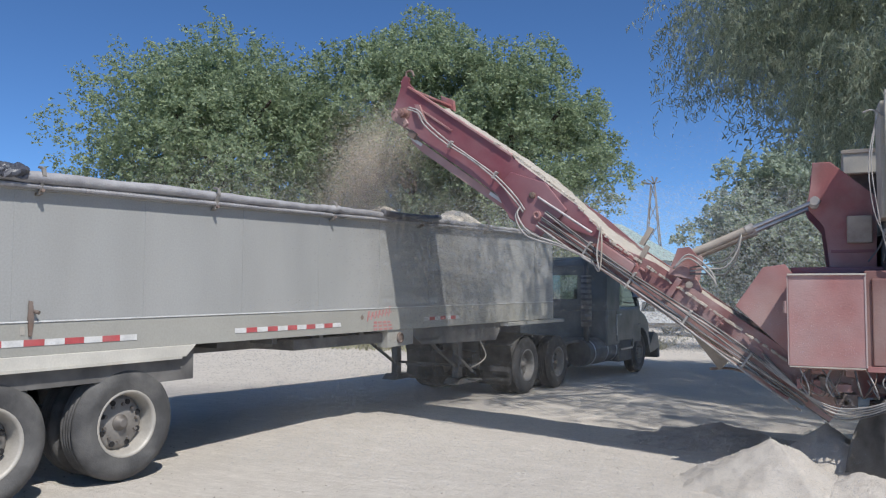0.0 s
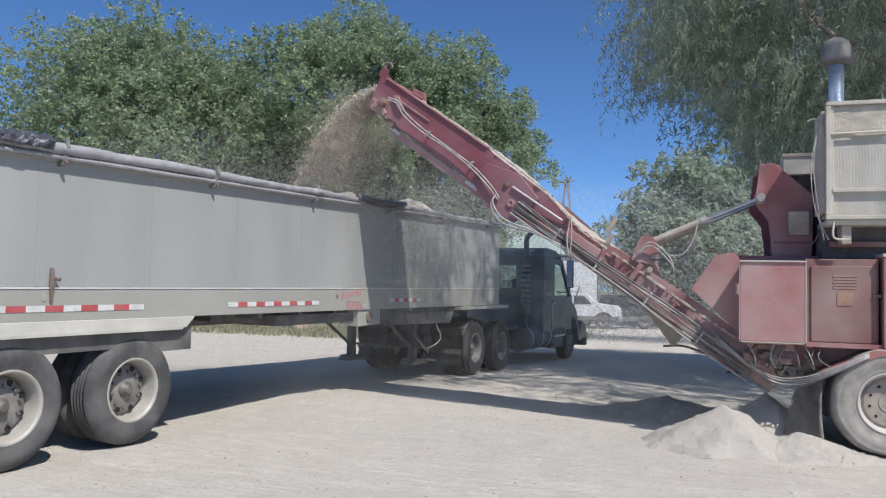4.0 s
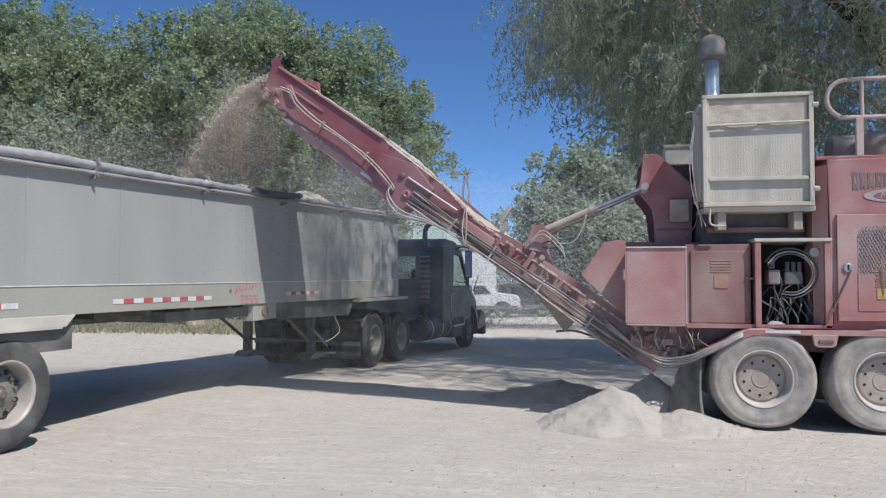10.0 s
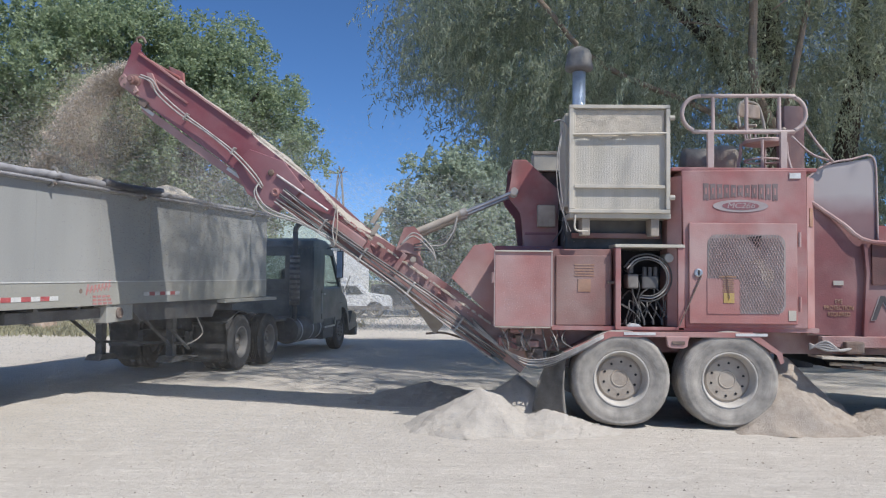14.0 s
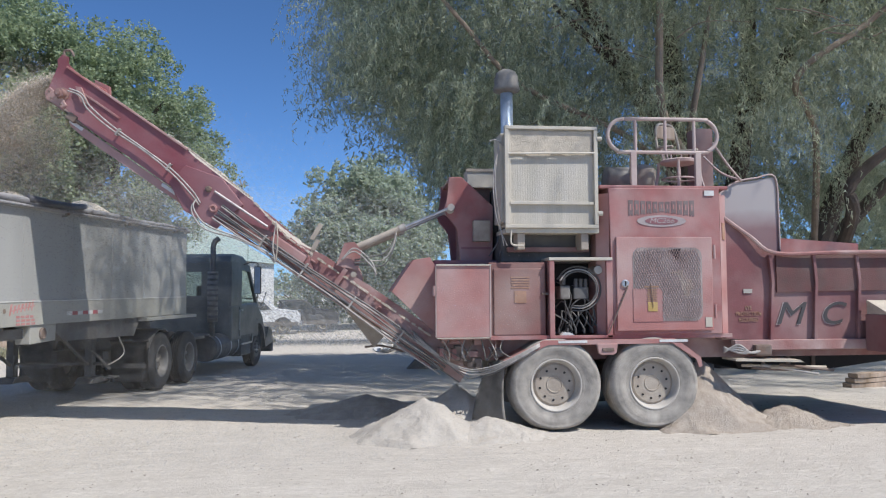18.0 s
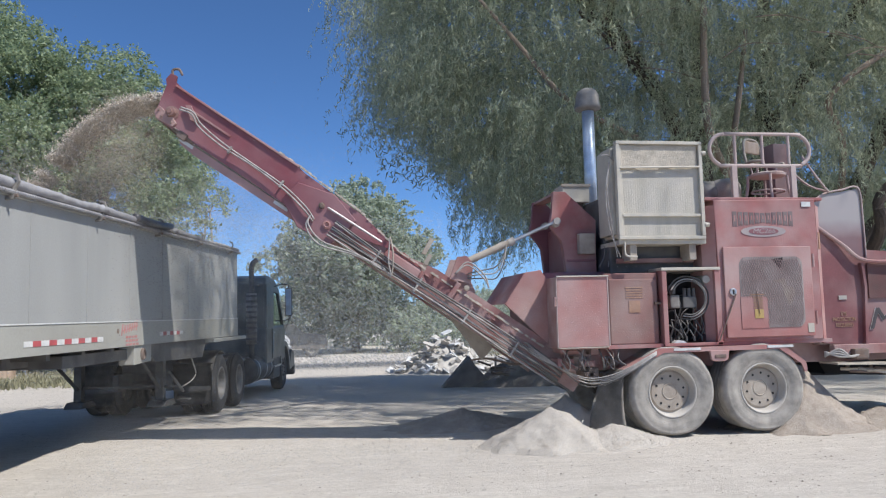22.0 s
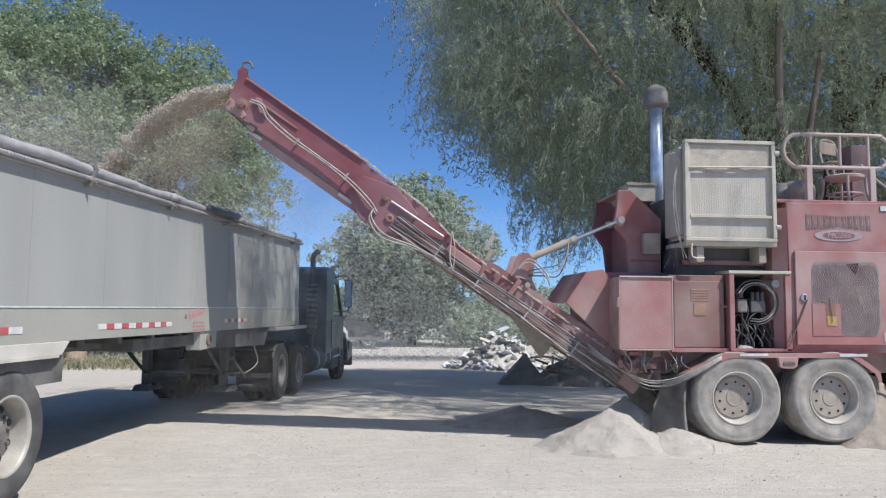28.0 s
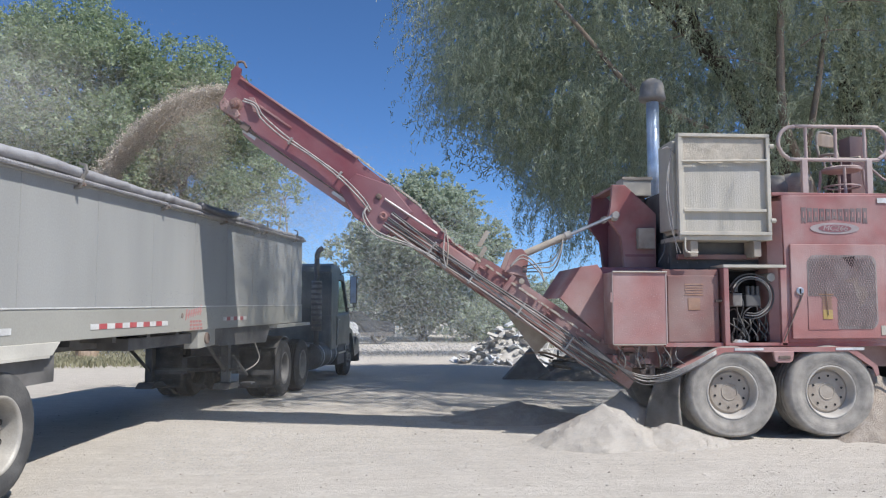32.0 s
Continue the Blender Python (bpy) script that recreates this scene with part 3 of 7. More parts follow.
def willow():
    rng = np.random.default_rng(21)
    x, y = 5.6, 8.6
    z = ground_z(x, y)
    tree = thing("willow_tree", Matrix.Translation((x, y, z)), "huge grey-green willow with hanging fronds shading the machine", "tree")
    limbs = [
        ([(0, 0, -0.2), (-0.15, 0, 2.5), (-0.4, 0.1, 6), (-0.9, 0.2, 11)], 0.42, 0.12),
        ([(0.9, 0.5, -0.2), (1.1, 0.4, 3), (1.6, 0.3, 7), (2.0, 0.6, 12)], 0.40, 0.1),
        ([(3.2, 1.0, -0.2), (3.5, 0.8, 2.5), (4.6, 0.5, 5.5), (6.2, 0.2, 8.5)], 0.40, 0.1),
        ([(3.6, 0.9, 2.6), (5.4, 0.6, 4.5), (7.6, 0.2, 6.6)], 0.22, 0.07),
        ([(-0.3, 0, 5), (-2.5, -0.6, 8.0), (-5.2, -1.2, 9.8), (-8.4, -1.4, 10.2)], 0.22, 0.05),
        ([(-0.2, 0, 4), (-2.2, -1.6, 6.4), (-4.4, -2.8, 7.8)], 0.16, 0.04),
        ([(1.5, 0.3, 6), (2.2, -2.2, 8.2), (2.5, -4.2, 9.0)], 0.17, 0.05),
        ([(4.6, 0.5, 5.5), (5.0, -1.5, 7.2), (5.6, -3.2, 7.8)], 0.15, 0.04),
    ]
    part("trunk", trunk_mesh(limbs[:3]), BARK, tree)
    for l in limbs[3:]:
        part("limb", trunk_mesh([l]), BARK, tree)
    # bare pale limbs on the crown's near side
    bare = (
        ([(-0.2, 0, 4.2), (-2.2, -2.0, 5.0), (-4.9, -3.7, 5.6), (-5.95, -3.9, 6.6), (-6.7, -4.0, 7.4), (-7.4, -4.2, 8.0)], 0.07, 0.02),
        ([(0.9, 0.4, 3.2), (-1.0, -2.4, 4.2), (-2.25, -3.8, 5.1), (-2.34, -3.9, 6.5), (-2.3, -3.9, 7.9), (-2.5, -3.6, 9.5)], 0.10, 0.05),
        ([(3.5, 0.8, 2.6), (1.5, -2.6, 5.0), (0.5, -3.6, 5.9), (1.8, -3.8, 6.9), (3.3, -3.9, 8.1), (4.6, -3.8, 9.0)], 0.08, 0.04),
        ([(0.0, 0, 2.0), (-1.3, -2.8, 4.6), (-1.5, -3.4, 5.2), (-1.3, -3.4, 6.2), (-1.0, -3.2, 7.4)], 0.09, 0.04),
        ([(3.4, 0.8, 1.2), (2.2, -2.6, 3.2), (2.0, -3.0, 4.0), (3.1, -3.4, 5.0), (4.6, -3.6, 6.2)], 0.16, 0.07),
    )
    for l in bare[:4]:
        part("limb", trunk_mesh([l]), BARK_PALE, tree)
    part("limb", trunk_mesh([bare[4]]), BARK, tree)
    twigs = bmesh.new()
    for k in range(14):
        p = Vector((rng.uniform(-6.6, 4), -4.1, rng.uniform(6.2, 8.2)))
        a = rng.uniform(-0.5, 0.9)
        hose([p, p + Vector((0.5, -0.1, 0.35 * a)), p + Vector((1.1 + 0.4 * a, -0.1, 0.5 * a - 0.1))], 0.016, seg=5, steps=4, bm=twigs, taper=0.005)
    part("twig_layer", twigs, BARK_PALE, tree)["kind"] = "stuff"
    # tufts of hanging fronds over the crown's dome, with gaps between them
    def past_edge(px, py, pz):
        """True where a frond's shadow would pass the wanted edge of the yard's shade."""
        sx, sy = x + px - 0.6 * pz, y + py + 0.43 * pz
        return -6 < sx < 3 and sy > 18.8 - 0.72 * (sx + 4.7)

    tufts = []
    while len(tufts) < 860:
        px, py = rng.uniform(-8.6, 10.5), rng.uniform(-4.4, 5.0)
        e = (px / (10.2 if px > 0 else 9.2)) ** 2 + (py / 5.4) ** 2
        if e > 1:
            continue
        top = 7.4 + 7.0 * math.sqrt(1 - e)
        edge = 1.5 if px < -6.0 else 0
        low = 3.4 if py > 0 else 4.6
        pz = rng.uniform(low + edge + 0.15 * abs(px + 2), top)
        if px < -7.2 and pz < 7.2 or px < -8.0 and pz < 9.5 or past_edge(px, py, pz):
            continue
        tufts.append((px, py, pz, 1.0))
    # limbs over the machine, out of view, added for the shade they cast
    while len(tufts) < 1010:
        px, py = rng.uniform(-9.2, 0.5), rng.uniform(-8.7, -3.8)
        tufts.append((px, py, rng.uniform(9.0, 11.6) + 0.12 * max(0, -4 - py), 0.6))
    while len(tufts) < 1150:
        px, py = rng.uniform(-2.9, 0.7), rng.uniform(-10.4, -3.9)
        tufts.append((px, py, rng.uniform(9.3, 11.6), 0.6))
    while len(tufts) < 1240:
        px, py = rng.uniform(-6.3, -4.3), rng.uniform(-8.6, 0.3)
        tufts.append((px, py, rng.uniform(9.7, 11.5), 0.6))
    # ragged fringe on the crown's outer side, hanging lower towards the trunk
    while len(tufts) < 1330:
        px = rng.uniform(-8.0, -5.0)
        low = 5.5 if px < -6.7 else 4.1
        tufts.append((px, rng.uniform(-3.6, -0.8), rng.uniform(low, low + 1.7), 0.75))
    # limbs out of view, added to shade the ground behind the hopper
    while len(tufts) < 1440:
        tufts.append((rng.uniform(-0.5, 9.5), rng.uniform(-9.0, -4.2), rng.uniform(9.6, 11.6), 0.6))
    # fronds that hang low at the back
    while len(tufts) < 1540:
        tufts.append((rng.uniform(-1.0, 10.0), rng.uniform(1.0, 4.0), rng.uniform(2.6, 5.0), 0.8))
    P, W, U = [], [], []
    steps = 23
    for px, py, pz, drop in tufts:
        k = 16 if drop == 1.0 else 8
        S = np.array((px, py, pz)) + rng.normal(size=(k, 3)) * np.array((0.33, 0.33, 0.26))
        hang = drop * (0.5 + 1.15 * rng.random(k))
        out = np.array((px, py)) / (math.hypot(px, py) + 0.3)
        drift = out * 0.6 + rng.normal(size=2) * 0.3 + rng.normal(size=(k, 2)) * 0.22
        for j in range(steps):
            f = j / (steps - 1)
            for _ in range(2):
                p = S.copy()
                p[:, :2] += drift * (1 - (1 - f) ** 2)
                p[:, 2] -= hang * (f ** 1.35) - 0.25 * math.sin(f * 2.2)
                p += rng.normal(size=(k, 3)) * 0.03
                w = rng.normal(size=(k, 3)) * 0.5
                w[:, 2] -= 0.8
                w /= np.linalg.norm(w, axis=1, keepdims=True)
                P.append(p), W.append(w), U.append(unit(rng, k))
    P, W, U = np.concatenate(P), np.concatenate(W), np.concatenate(U)
    # the outer fringe hangs thin and stops short, open to the sky below
    ragged = 0.35 * np.sin(P[:, 0] * 7.0 + 2.0 * np.sin(P[:, 1] * 5.0)) + 0.2 * np.sin(P[:, 0] * 17.0 + P[:, 1] * 9.0)
    stop = np.interp(P[:, 0], (-7.6, -7.0, -6.3, -5.4), (4.7, 4.3, 3.2, 0.0)) + 0.28 * (P[:, 1] + 3.6) + ragged
    thin = np.interp(P[:, 0], (-8.6, -7.0, -6.0), (0.55, 0.6, 1.0))
    keep = (P[:, 2] > stop) & (np.sin(P[:, 0] * 4.1 + P[:, 1] * 3.3 + 1.5 * np.sin(P[:, 2] * 1.3)) * 0.25 + rng.random(len(P)) * 0.75 < thin)
    # gaps cut in these unseen limbs to let flecks of sun through
    open_sky = np.sin(P[:, 0] * 4.6 + 1.3 * np.sin(P[:, 1] * 3.7)) * np.sin(P[:, 1] * 5.3 + 1.7 * np.sin(P[:, 0] * 2.9)) > 0.22
    keep &= ~(open_sky & (P[:, 1] < -4.2) & (P[:, 2] > 7.6) & (P[:, 0] < 0.8))
    P, W, U = P[keep], W[keep], U[keep]
    m = len(P)
    part("crown", quads("crown", P, W, U, 0.08 + 0.075 * rng.random(m), 0.016 + 0.012 * rng.random(m), 3), WILLOW, tree)
    part("limb", trunk_mesh([([(-0.3, 0, 6.5), (-2.0, -3.0, 9.2), (-3.6, -6.0, 10.4), (-5.4, -8.6, 10.8)], 0.2, 0.04), ([(-2.5, -0.6, 8.0), (-5.0, -3.6, 10.0), (-7.6, -6.2, 10.6)], 0.13, 0.03)]), BARK, tree)
    # dense leafy twigs inside the dome
    inner = []
    while len(inner) < 65000:
        p = rng.uniform((-8.2, -3.6, 3.6), (10.2, 4.8, 13.8))
        if (p[0] / 9.6) ** 2 + (p[1] / 4.8) ** 2 + ((p[2] - 7.2) / 6.8) ** 2 < 1 and p[2] > (5.6 if p[1] < 0 else 3.8) + 0.16 * abs(p[0]) and not past_edge(*p):
            inner.append(p)
    I = np.array(inner)
    k = len(I)
    part("crown", quads("inner_leaves", I, unit(rng, k), unit(rng, k), 0.14 + 0.10 * rng.random(k), 0.03 + 0.022 * rng.random(k), 3), WILLOW, tree)


willow()

def dusty_wheel(parent, at, face=-1):
    """Wide single tyre on a dished disc wheel, whitened by limestone dust, axis along y."""
    a, f, r = Vector(at), face, 0.535
    prof = [(-0.02, 0.29), (0.0, 0.302), (0.006, 0.318), (0.004, 0.33), (0.016, 0.36), (0.03, 0.40), (0.034, 0.44), (0.028, 0.47), (0.03, 0.476), (0.016, 0.50), (0.004, 0.515), (-0.02, 0.53), (-0.06, 0.535)]
    for k in range(4):
        c = -0.09 - 0.065 * k
        prof += [(c + 0.01, r), (c + 0.006, r - 0.012), (c - 0.006, r - 0.012), (c - 0.01, r)]
    prof += [(-0.35, 0.53), (-0.385, 0.5), (-0.39, 0.42), (-0.37, 0.3)]
    rim = [(0.002, 0.304), (0.010, 0.297), (0.004, 0.285), (-0.03, 0.272), (-0.085, 0.262), (-0.10, 0.25)]
    body = part("wheel", lathe([(f * p, q) for p, q in rim], "y", 48, a, caps=False), RIM_PALE, parent, smooth=True)
    bm = lathe([(f * p, q) for p, q in prof], "y", 72, a, caps=False)
    for v in bm.verts:
        dz = v.co.z - a.z
        if dz < -0.45:
            v.co.z = a.z - 0.45 - (-dz - 0.45) * 0.62
            v.co.y += f * 0.02 * (-dz - 0.45) / 0.085
    part("tyre", bm, TYRE_WHITE, body, "tyre whitened by settled dust", True)
    disc = [(-0.10, 0.252), (-0.094, 0.24), (-0.082, 0.225), (-0.078, 0.13), (-0.080, 0.098), (-0.073, 0.094), (-0.073, 0.086), (-0.079, 0.082), (-0.077, 0.001)]
    part("wheel_disc", lathe([(f * p, q) for p, q in disc], "y", 40, a, caps=False), RIM_DUST, body)
    for k in range(10):
        an = 2 * math.pi * (k + 0.35) / 10
        c = a + Vector((0.178 * math.cos(an), -f * 0.082, 0.178 * math.sin(an)))
        part("stud_hole", rod(c, c + Vector((0, f * 0.007, 0)), 0.0135, seg=10), DARK, body)
    part("drum", rod(a + Vector((0, -f * 0.2, 0)), a + Vector((0, -f * 0.12, 0)), 0.2, seg=24), RUST, body)
    return body


# ---- trailer ----
LINE = pose(-6.53, 0, 0, 0, 0, -7.07)


def wheel(parent, at, r, width, tyre_mat, rim_mat, hub_mat, face=1, lugs=10, axis="x", deep=0.1, rim_r=0.29, holes=0, disc_mat=None):
    """Outer side looks along +axis for face 1. Returns the rim part that carries tyre, hub and nuts."""
    f = face
    a = Vector(at)
    ty = [(0, rim_r), (0.012, rim_r + 0.05), (0.022, r * 0.78), (0.015, r * 0.86), (-0.012, r * 0.95), (-0.035, r * 0.985), (-0.05, r)]
    groove = []
    g0, g1 = -0.06, -width + 0.06
    for k in range(4):
        c = g0 + (g1 - g0) * (k + 0.5) / 4
        groove += [(c + 0.012, r), (c + 0.006, r - 0.014), (c - 0.006, r - 0.014), (c - 0.012, r)]
    back = [(-width + 0.05, r), (-width + 0.01, r * 0.94), (-width, r * 0.8), (-width + 0.02, rim_r)]
    prof = [(f * p, q) for p, q in ty + groove + back]
    rim = [(0.004, rim_r + 0.004), (0.012, rim_r - 0.012), (-0.02, rim_r - 0.028), (-deep * 0.75, rim_r - 0.04), (-deep * 1.25, rim_r - 0.055)]
    body = part("wheel", lathe([(f * p, q) for p, q in rim], axis, 40, a, caps=False), rim_mat, parent, smooth=True)
    disc = [(-deep * 1.2, rim_r - 0.05), (-deep, rim_r - 0.075), (-deep * 0.85, 0.2), (-deep * 0.85, 0.02)]
    part("wheel_disc", lathe([(f * p, q) for p, q in disc], axis, 32, a, caps=False), disc_mat or rim_mat, body, smooth=True)
    if holes:
        for k in range(holes):
            an = 2 * math.pi * (k + 0.5) / holes
            o = Vector((0, math.cos(an), math.sin(an))) if axis == "x" else Vector((math.cos(an), 0, math.sin(an)))
            along = Vector((1, 0, 0)) if axis == "x" else Vector((0, 1, 0))
            part("hand_hole", rod(a + o * 0.198 - along * f * deep * 1.0, a + o * 0.198 - along * f * deep * 0.80, 0.026, seg=10), DARK, body)
    part("tyre", lathe(prof, axis, 48, a, caps=False), tyre_mat, body, smooth=True)
    hub = [(-deep * 0.9, 0.078), (-deep * 0.76, 0.074), (-deep * 0.7, 0.046), (-deep * 0.4, 0.042), (-deep * 0.36, 0.03), (-deep * 0.38, 0.0005)]
    part("hub", lathe([(f * p, q) for p, q in hub], axis, 24, a), hub_mat, body, smooth=True)
    for k in range(lugs):
        an = 2 * math.pi * (k + 0.3) / lugs
        c, s = 0.168 * math.cos(an), 0.168 * math.sin(an)
        if axis == "x":
            p, q = a + Vector((-f * deep, c, s)), a + Vector((f * (-deep + 0.045), c, s))
        else:
            p, q = a + Vector((c, -f * deep, s)), a + Vector((c, f * (-deep + 0.045), s))
        part("lug_nut", rod(p, q, 0.016, seg=6), HUB, body)
    return body


def rail_z(u):
    return 2.645 + 0.0235 * u


def build_trailer():
    T = thing("semi_trailer", LINE, "long white open-top grain trailer with a rolled grey tarp", "trailer")
    r0, r1, w = -4.05, 7.0, 2.55
    for name, x0, x1 in (("side_wall", -0.045, 0.0), ("side_wall", -w, -w + 0.045)):
        part(name, prism([(r0, 1.47), (r1, 1.53), (r1, rail_z(r1)), (r0, rail_z(r0))], "x", x0, x1), ALU, T)
    for x0, x1 in ((-0.05, 0.012), (-w - 0.012, -w + 0.05)):
        part("lower_side_rail", prism([(r0, 1.2), (r1, 1.2), (r1, 1.535), (r0, 1.475)], "x", x0, x1, 0.004), ALU_LOW, T)
        part("top_rail", prism([(r0, rail_z(r0) - 0.02), (r1, rail_z(r1) - 0.02), (r1, rail_z(r1) + 0.05), (r0, rail_z(r0) + 0.05)], "x", x0 - 0.004, x1 + 0.022, 0.008), ALU, T)
    part("stripe", prism([(r0, 1.468), (r1, 1.528), (r1, 1.54), (r0, 1.48)], "x", 0.011, 0.02), WHITE, T)
    # front and rear bulkheads with rounded corners
    bm = bmesh.new()
    pts = [(-0.02, r1), (-0.10, r1 + 0.06), (-w + 0.10, r1 + 0.06), (-w + 0.02, r1), (-w + 0.06, r1 - 0.02), (-w + 0.12, r1 + 0.02), (-0.12, r1 + 0.02), (-0.06, r1 - 0.02)]
    part("front_wall", prism(pts, "z", 1.2, rail_z(r1) + 0.02, bm=bm), ALU, T)
    part("rear_wall", box(-w, 0, r0 - 0.05, r0, 1.0, rail_z(r0) + 0.02, 0.01), ALU, T)
    part("floor", box(-w + 0.05, -0.05, r0, r1, 1.2, 1.28), ALU_LOW, T)
    # vertical seams of the skin
    for u in np.arange(-3.6, 6.9, 1.22):
        part("skin_seam", prism([(u, 1.49), (u + 0.045, 1.49), (u + 0.045, rail_z(u) - 0.02), (u, rail_z(u) - 0.02)], "x", -0.002, 0.0035), ALU, T)
    # rolled tarp with folds
    for x, mat in ((0.045, TARP), (-w - 0.04, TARP)):
        line = [(x + 0.015 * math.sin(u * 5.1), u, rail_z(u) + 0.095 - 0.004 * (u - r0) + 0.006 * math.sin(u * 2.3) + 0.003 * math.sin(u * 7.7)) for u in np.arange(r0, 7.05, 0.18)]
        bm = hose(line, 0.052, seg=18, steps=6, taper=0.03)
        for v in bm.verts:
            pinch = max(0.0, noise.noise(Vector((0, v.co.y * 1.1, 3.7))))
            v.co += (0.004 + 0.07 * pinch) * Vector((noise.noise(v.co * 9), 0, noise.noise(v.co * 7 + Vector((7, 0, 0))))) + 0.005 * Vector((noise.noise(v.co * 22), 0, noise.noise(v.co * 19 + Vector((3, 0, 0)))))
        part("tarp_roll", bm, mat, T, "rolled grey vinyl tarp", True)
    bm = bmesh.new()
    for k in range(260):
        u = r0 + (r1 - r0) * k / 260
        rod((0.062, u, rail_z(u) + 0.012), (0.062, u + 0.030, rail_z(u) + 0.0127), 0.021, seg=8, bm=bm)
    part("ribbed_tarp_edge", bm, TARP, T)
    part("tarp_bar", rod((0.062, r0, rail_z(r0) + 0.012), (0.062, r1, rail_z(r1) + 0.012), 0.018, seg=8), TARP, T)
    # Dark fold under the conveyor; its shade is partly put into the colour
    part("tarp_fold", hose([(0.07, 1.25, rail_z(1.3) + 0.10), (0.09, 1.7, rail_z(1.7) + 0.08), (0.085, 2.3, rail_z(2.3) + 0.09), (0.05, 2.7, rail_z(2.7) + 0.12)], 0.05, steps=8), TARP_DARK, T, "dark folded tarp, the conveyor's shade partly in its colour", True)
    # crumpled dark end of the tarp over the rear corner, its pole, the corner post and dents in the skin
    bm = bmesh.new()
    gu, gv = 22, 14
    cr = []
    for i in range(gu + 1):
        row = []
        for j in range(gv + 1):
            u, a = r0 - 0.12 + 0.62 * i / gu, 4.2 * j / gv - 0.6
            rr = 0.075 + 0.03 * noise.noise((i * 0.35, j * 0.5, 1.7)) + 0.02 * noise.noise((i * 0.9, j * 1.1, 5.0))
            row.append(bm.verts.new((0.03 + rr * math.cos(a) * 1.2, u, rail_z(u) + 0.10 + rr * math.sin(a))))
        cr.append(row)
    for i in range(gu):
        for j in range(gv):
            bm.faces.new((cr[i][j], cr[i + 1][j], cr[i + 1][j + 1], cr[i][j + 1]))
    part("tarp_fold", bm, TARP_DARK, T, "crumpled dark end of the tarp")
    part("tarp_pole", rod((-0.9, r0 - 0.16, rail_z(r0) + 0.16), (0.03, r0 + 0.1, rail_z(r0) + 0.11), 0.03), RUST, T)
    part("corner_bracket", prism([(r0 - 0.10, rail_z(r0) + 0.06), (r0 + 0.02, rail_z(r0) + 0.05), (r0 - 0.01, rail_z(r0) - 0.22), (r0 - 0.08, rail_z(r0) - 0.24)], "x", -0.02, 0.05, 0.006), RUST, T, "rusty corner bracket")
    part("corner_post", prism([(r0 - 0.11, 1.05), (r0 + 0.015, 1.05), (r0 + 0.015, rail_z(r0)), (r0 - 0.09, rail_z(r0))], "x", -0.06, 0.016, 0.006), ALU_LOW, T)
    part("corner_lamp", rod((0.014, r0 - 0.05, 1.50), (0.03, r0 - 0.05, 1.50), 0.034, seg=18), LAMP_RED, T)
    for u in (-3.42, -1.59, 0.26, 2.2, 4.17, 6.2):
        z = rail_z(u)
        clip = part("tarp_clip", prism([(0.0, z - 0.06), (0.07, z - 0.05), (0.085, z + 0.04), (0.115, z + 0.10), (0.10, z + 0.165), (0.04, z + 0.185), (0.035, z + 0.165), (0.085, z + 0.15), (0.095, z + 0.10), (0.06, z + 0.05), (0.045, z - 0.03), (0.0, z - 0.04)], "y", u - 0.016, u + 0.016), DISC, T, "grimy steel tarp clip")
        part("bolt", rod((0.05, u, z - 0.02), (0.10, u, z - 0.02), 0.016, seg=6), RUST, clip)
    # reflective tape
    def tape(u0, u1, z, n, first):
        for k in range(n):
            a, b = u0 + (u1 - u0) * k / n, u0 + (u1 - u0) * (k + 1) / n
            part("reflector_tape", box(0.012, 0.017, a, b, z - 0.026, z + 0.026), WHITE if (k + first) % 2 == 0 else TAPE_RED, T)
    tape(-4.02, -2.45, 1.305, 9, 0)
    tape(-1.26, 0.47, 1.31, 11, 0)
    tape(2.35, 3.4, 1.33, 7, 0)
    part("rivet_plate", box(0.012, 0.016, -3.53, -3.49, 1.37, 1.44), RIM, T)
    h = part("latch_handle", prism([(-3.46, 1.36), (-3.435, 1.36), (-3.42, 1.5), (-3.435, 1.64), (-3.465, 1.65), (-3.47, 1.5)], "x", 0.012, 0.03, 0.004), RUST, T, "rusty latch handle")
    part("latch_knob", rod((0.02, -3.42, 1.56), (0.06, -3.40, 1.55), 0.016), RUST, h)
    # decal of the trailer's maker as plain shapes
    for j in range(7):
        s, z = 1.0 + 0.078 * j, 1.385 + 0.009 * j
        hgt = 0.085 if j in (0, 6) else 0.062
        part("decal_letter_shape", prism([(s, z - hgt * 0.6), (s + 0.022, z - hgt * 0.6), (s + 0.068, z + hgt), (s + 0.03, z + hgt)], "x", 0.012, 0.0155), LETTER_RED, T)
        part("decal_letter_shape", prism([(s + 0.03, z), (s + 0.075, z), (s + 0.078, z + 0.018), (s + 0.03, z + 0.018)], "x", 0.0125, 0.016), LETTER_RED, T)
    for k, (a, b, z) in enumerate(((1.15, 1.55, 1.315), (1.15, 1.58, 1.27), (1.15, 1.6, 1.225))):
        for j in range(4):
            s = a + (b - a) * j / 4
            part("decal_bar", box(0.012, 0.0155, s, s + (b - a) / 5.5, z - 0.014, z + 0.014), LETTER_RED, T)
    part("decal_dot", rod((0.012, 0.9, 1.39), (0.017, 0.9, 1.39), 0.03, seg=16), RUST, T)
    # rear beam and suspension cover
    part("side_beam", prism([(r0, 1.2), (-1.78, 1.2), (-1.9, 1.09), (r0, 1.07)], "x", -0.06, 0.035, 0.006), CREAM_RAIL, T, "cream-painted side beam")
    bm = bmesh.new()
    for k in range(130):
        u = r0 + 2.1 * k / 130
        box(0.034, 0.042, u, u + 0.013, 1.072, 1.098, bm=bm)
    part("beam_ribs", bm, CREAM_RAIL, T)
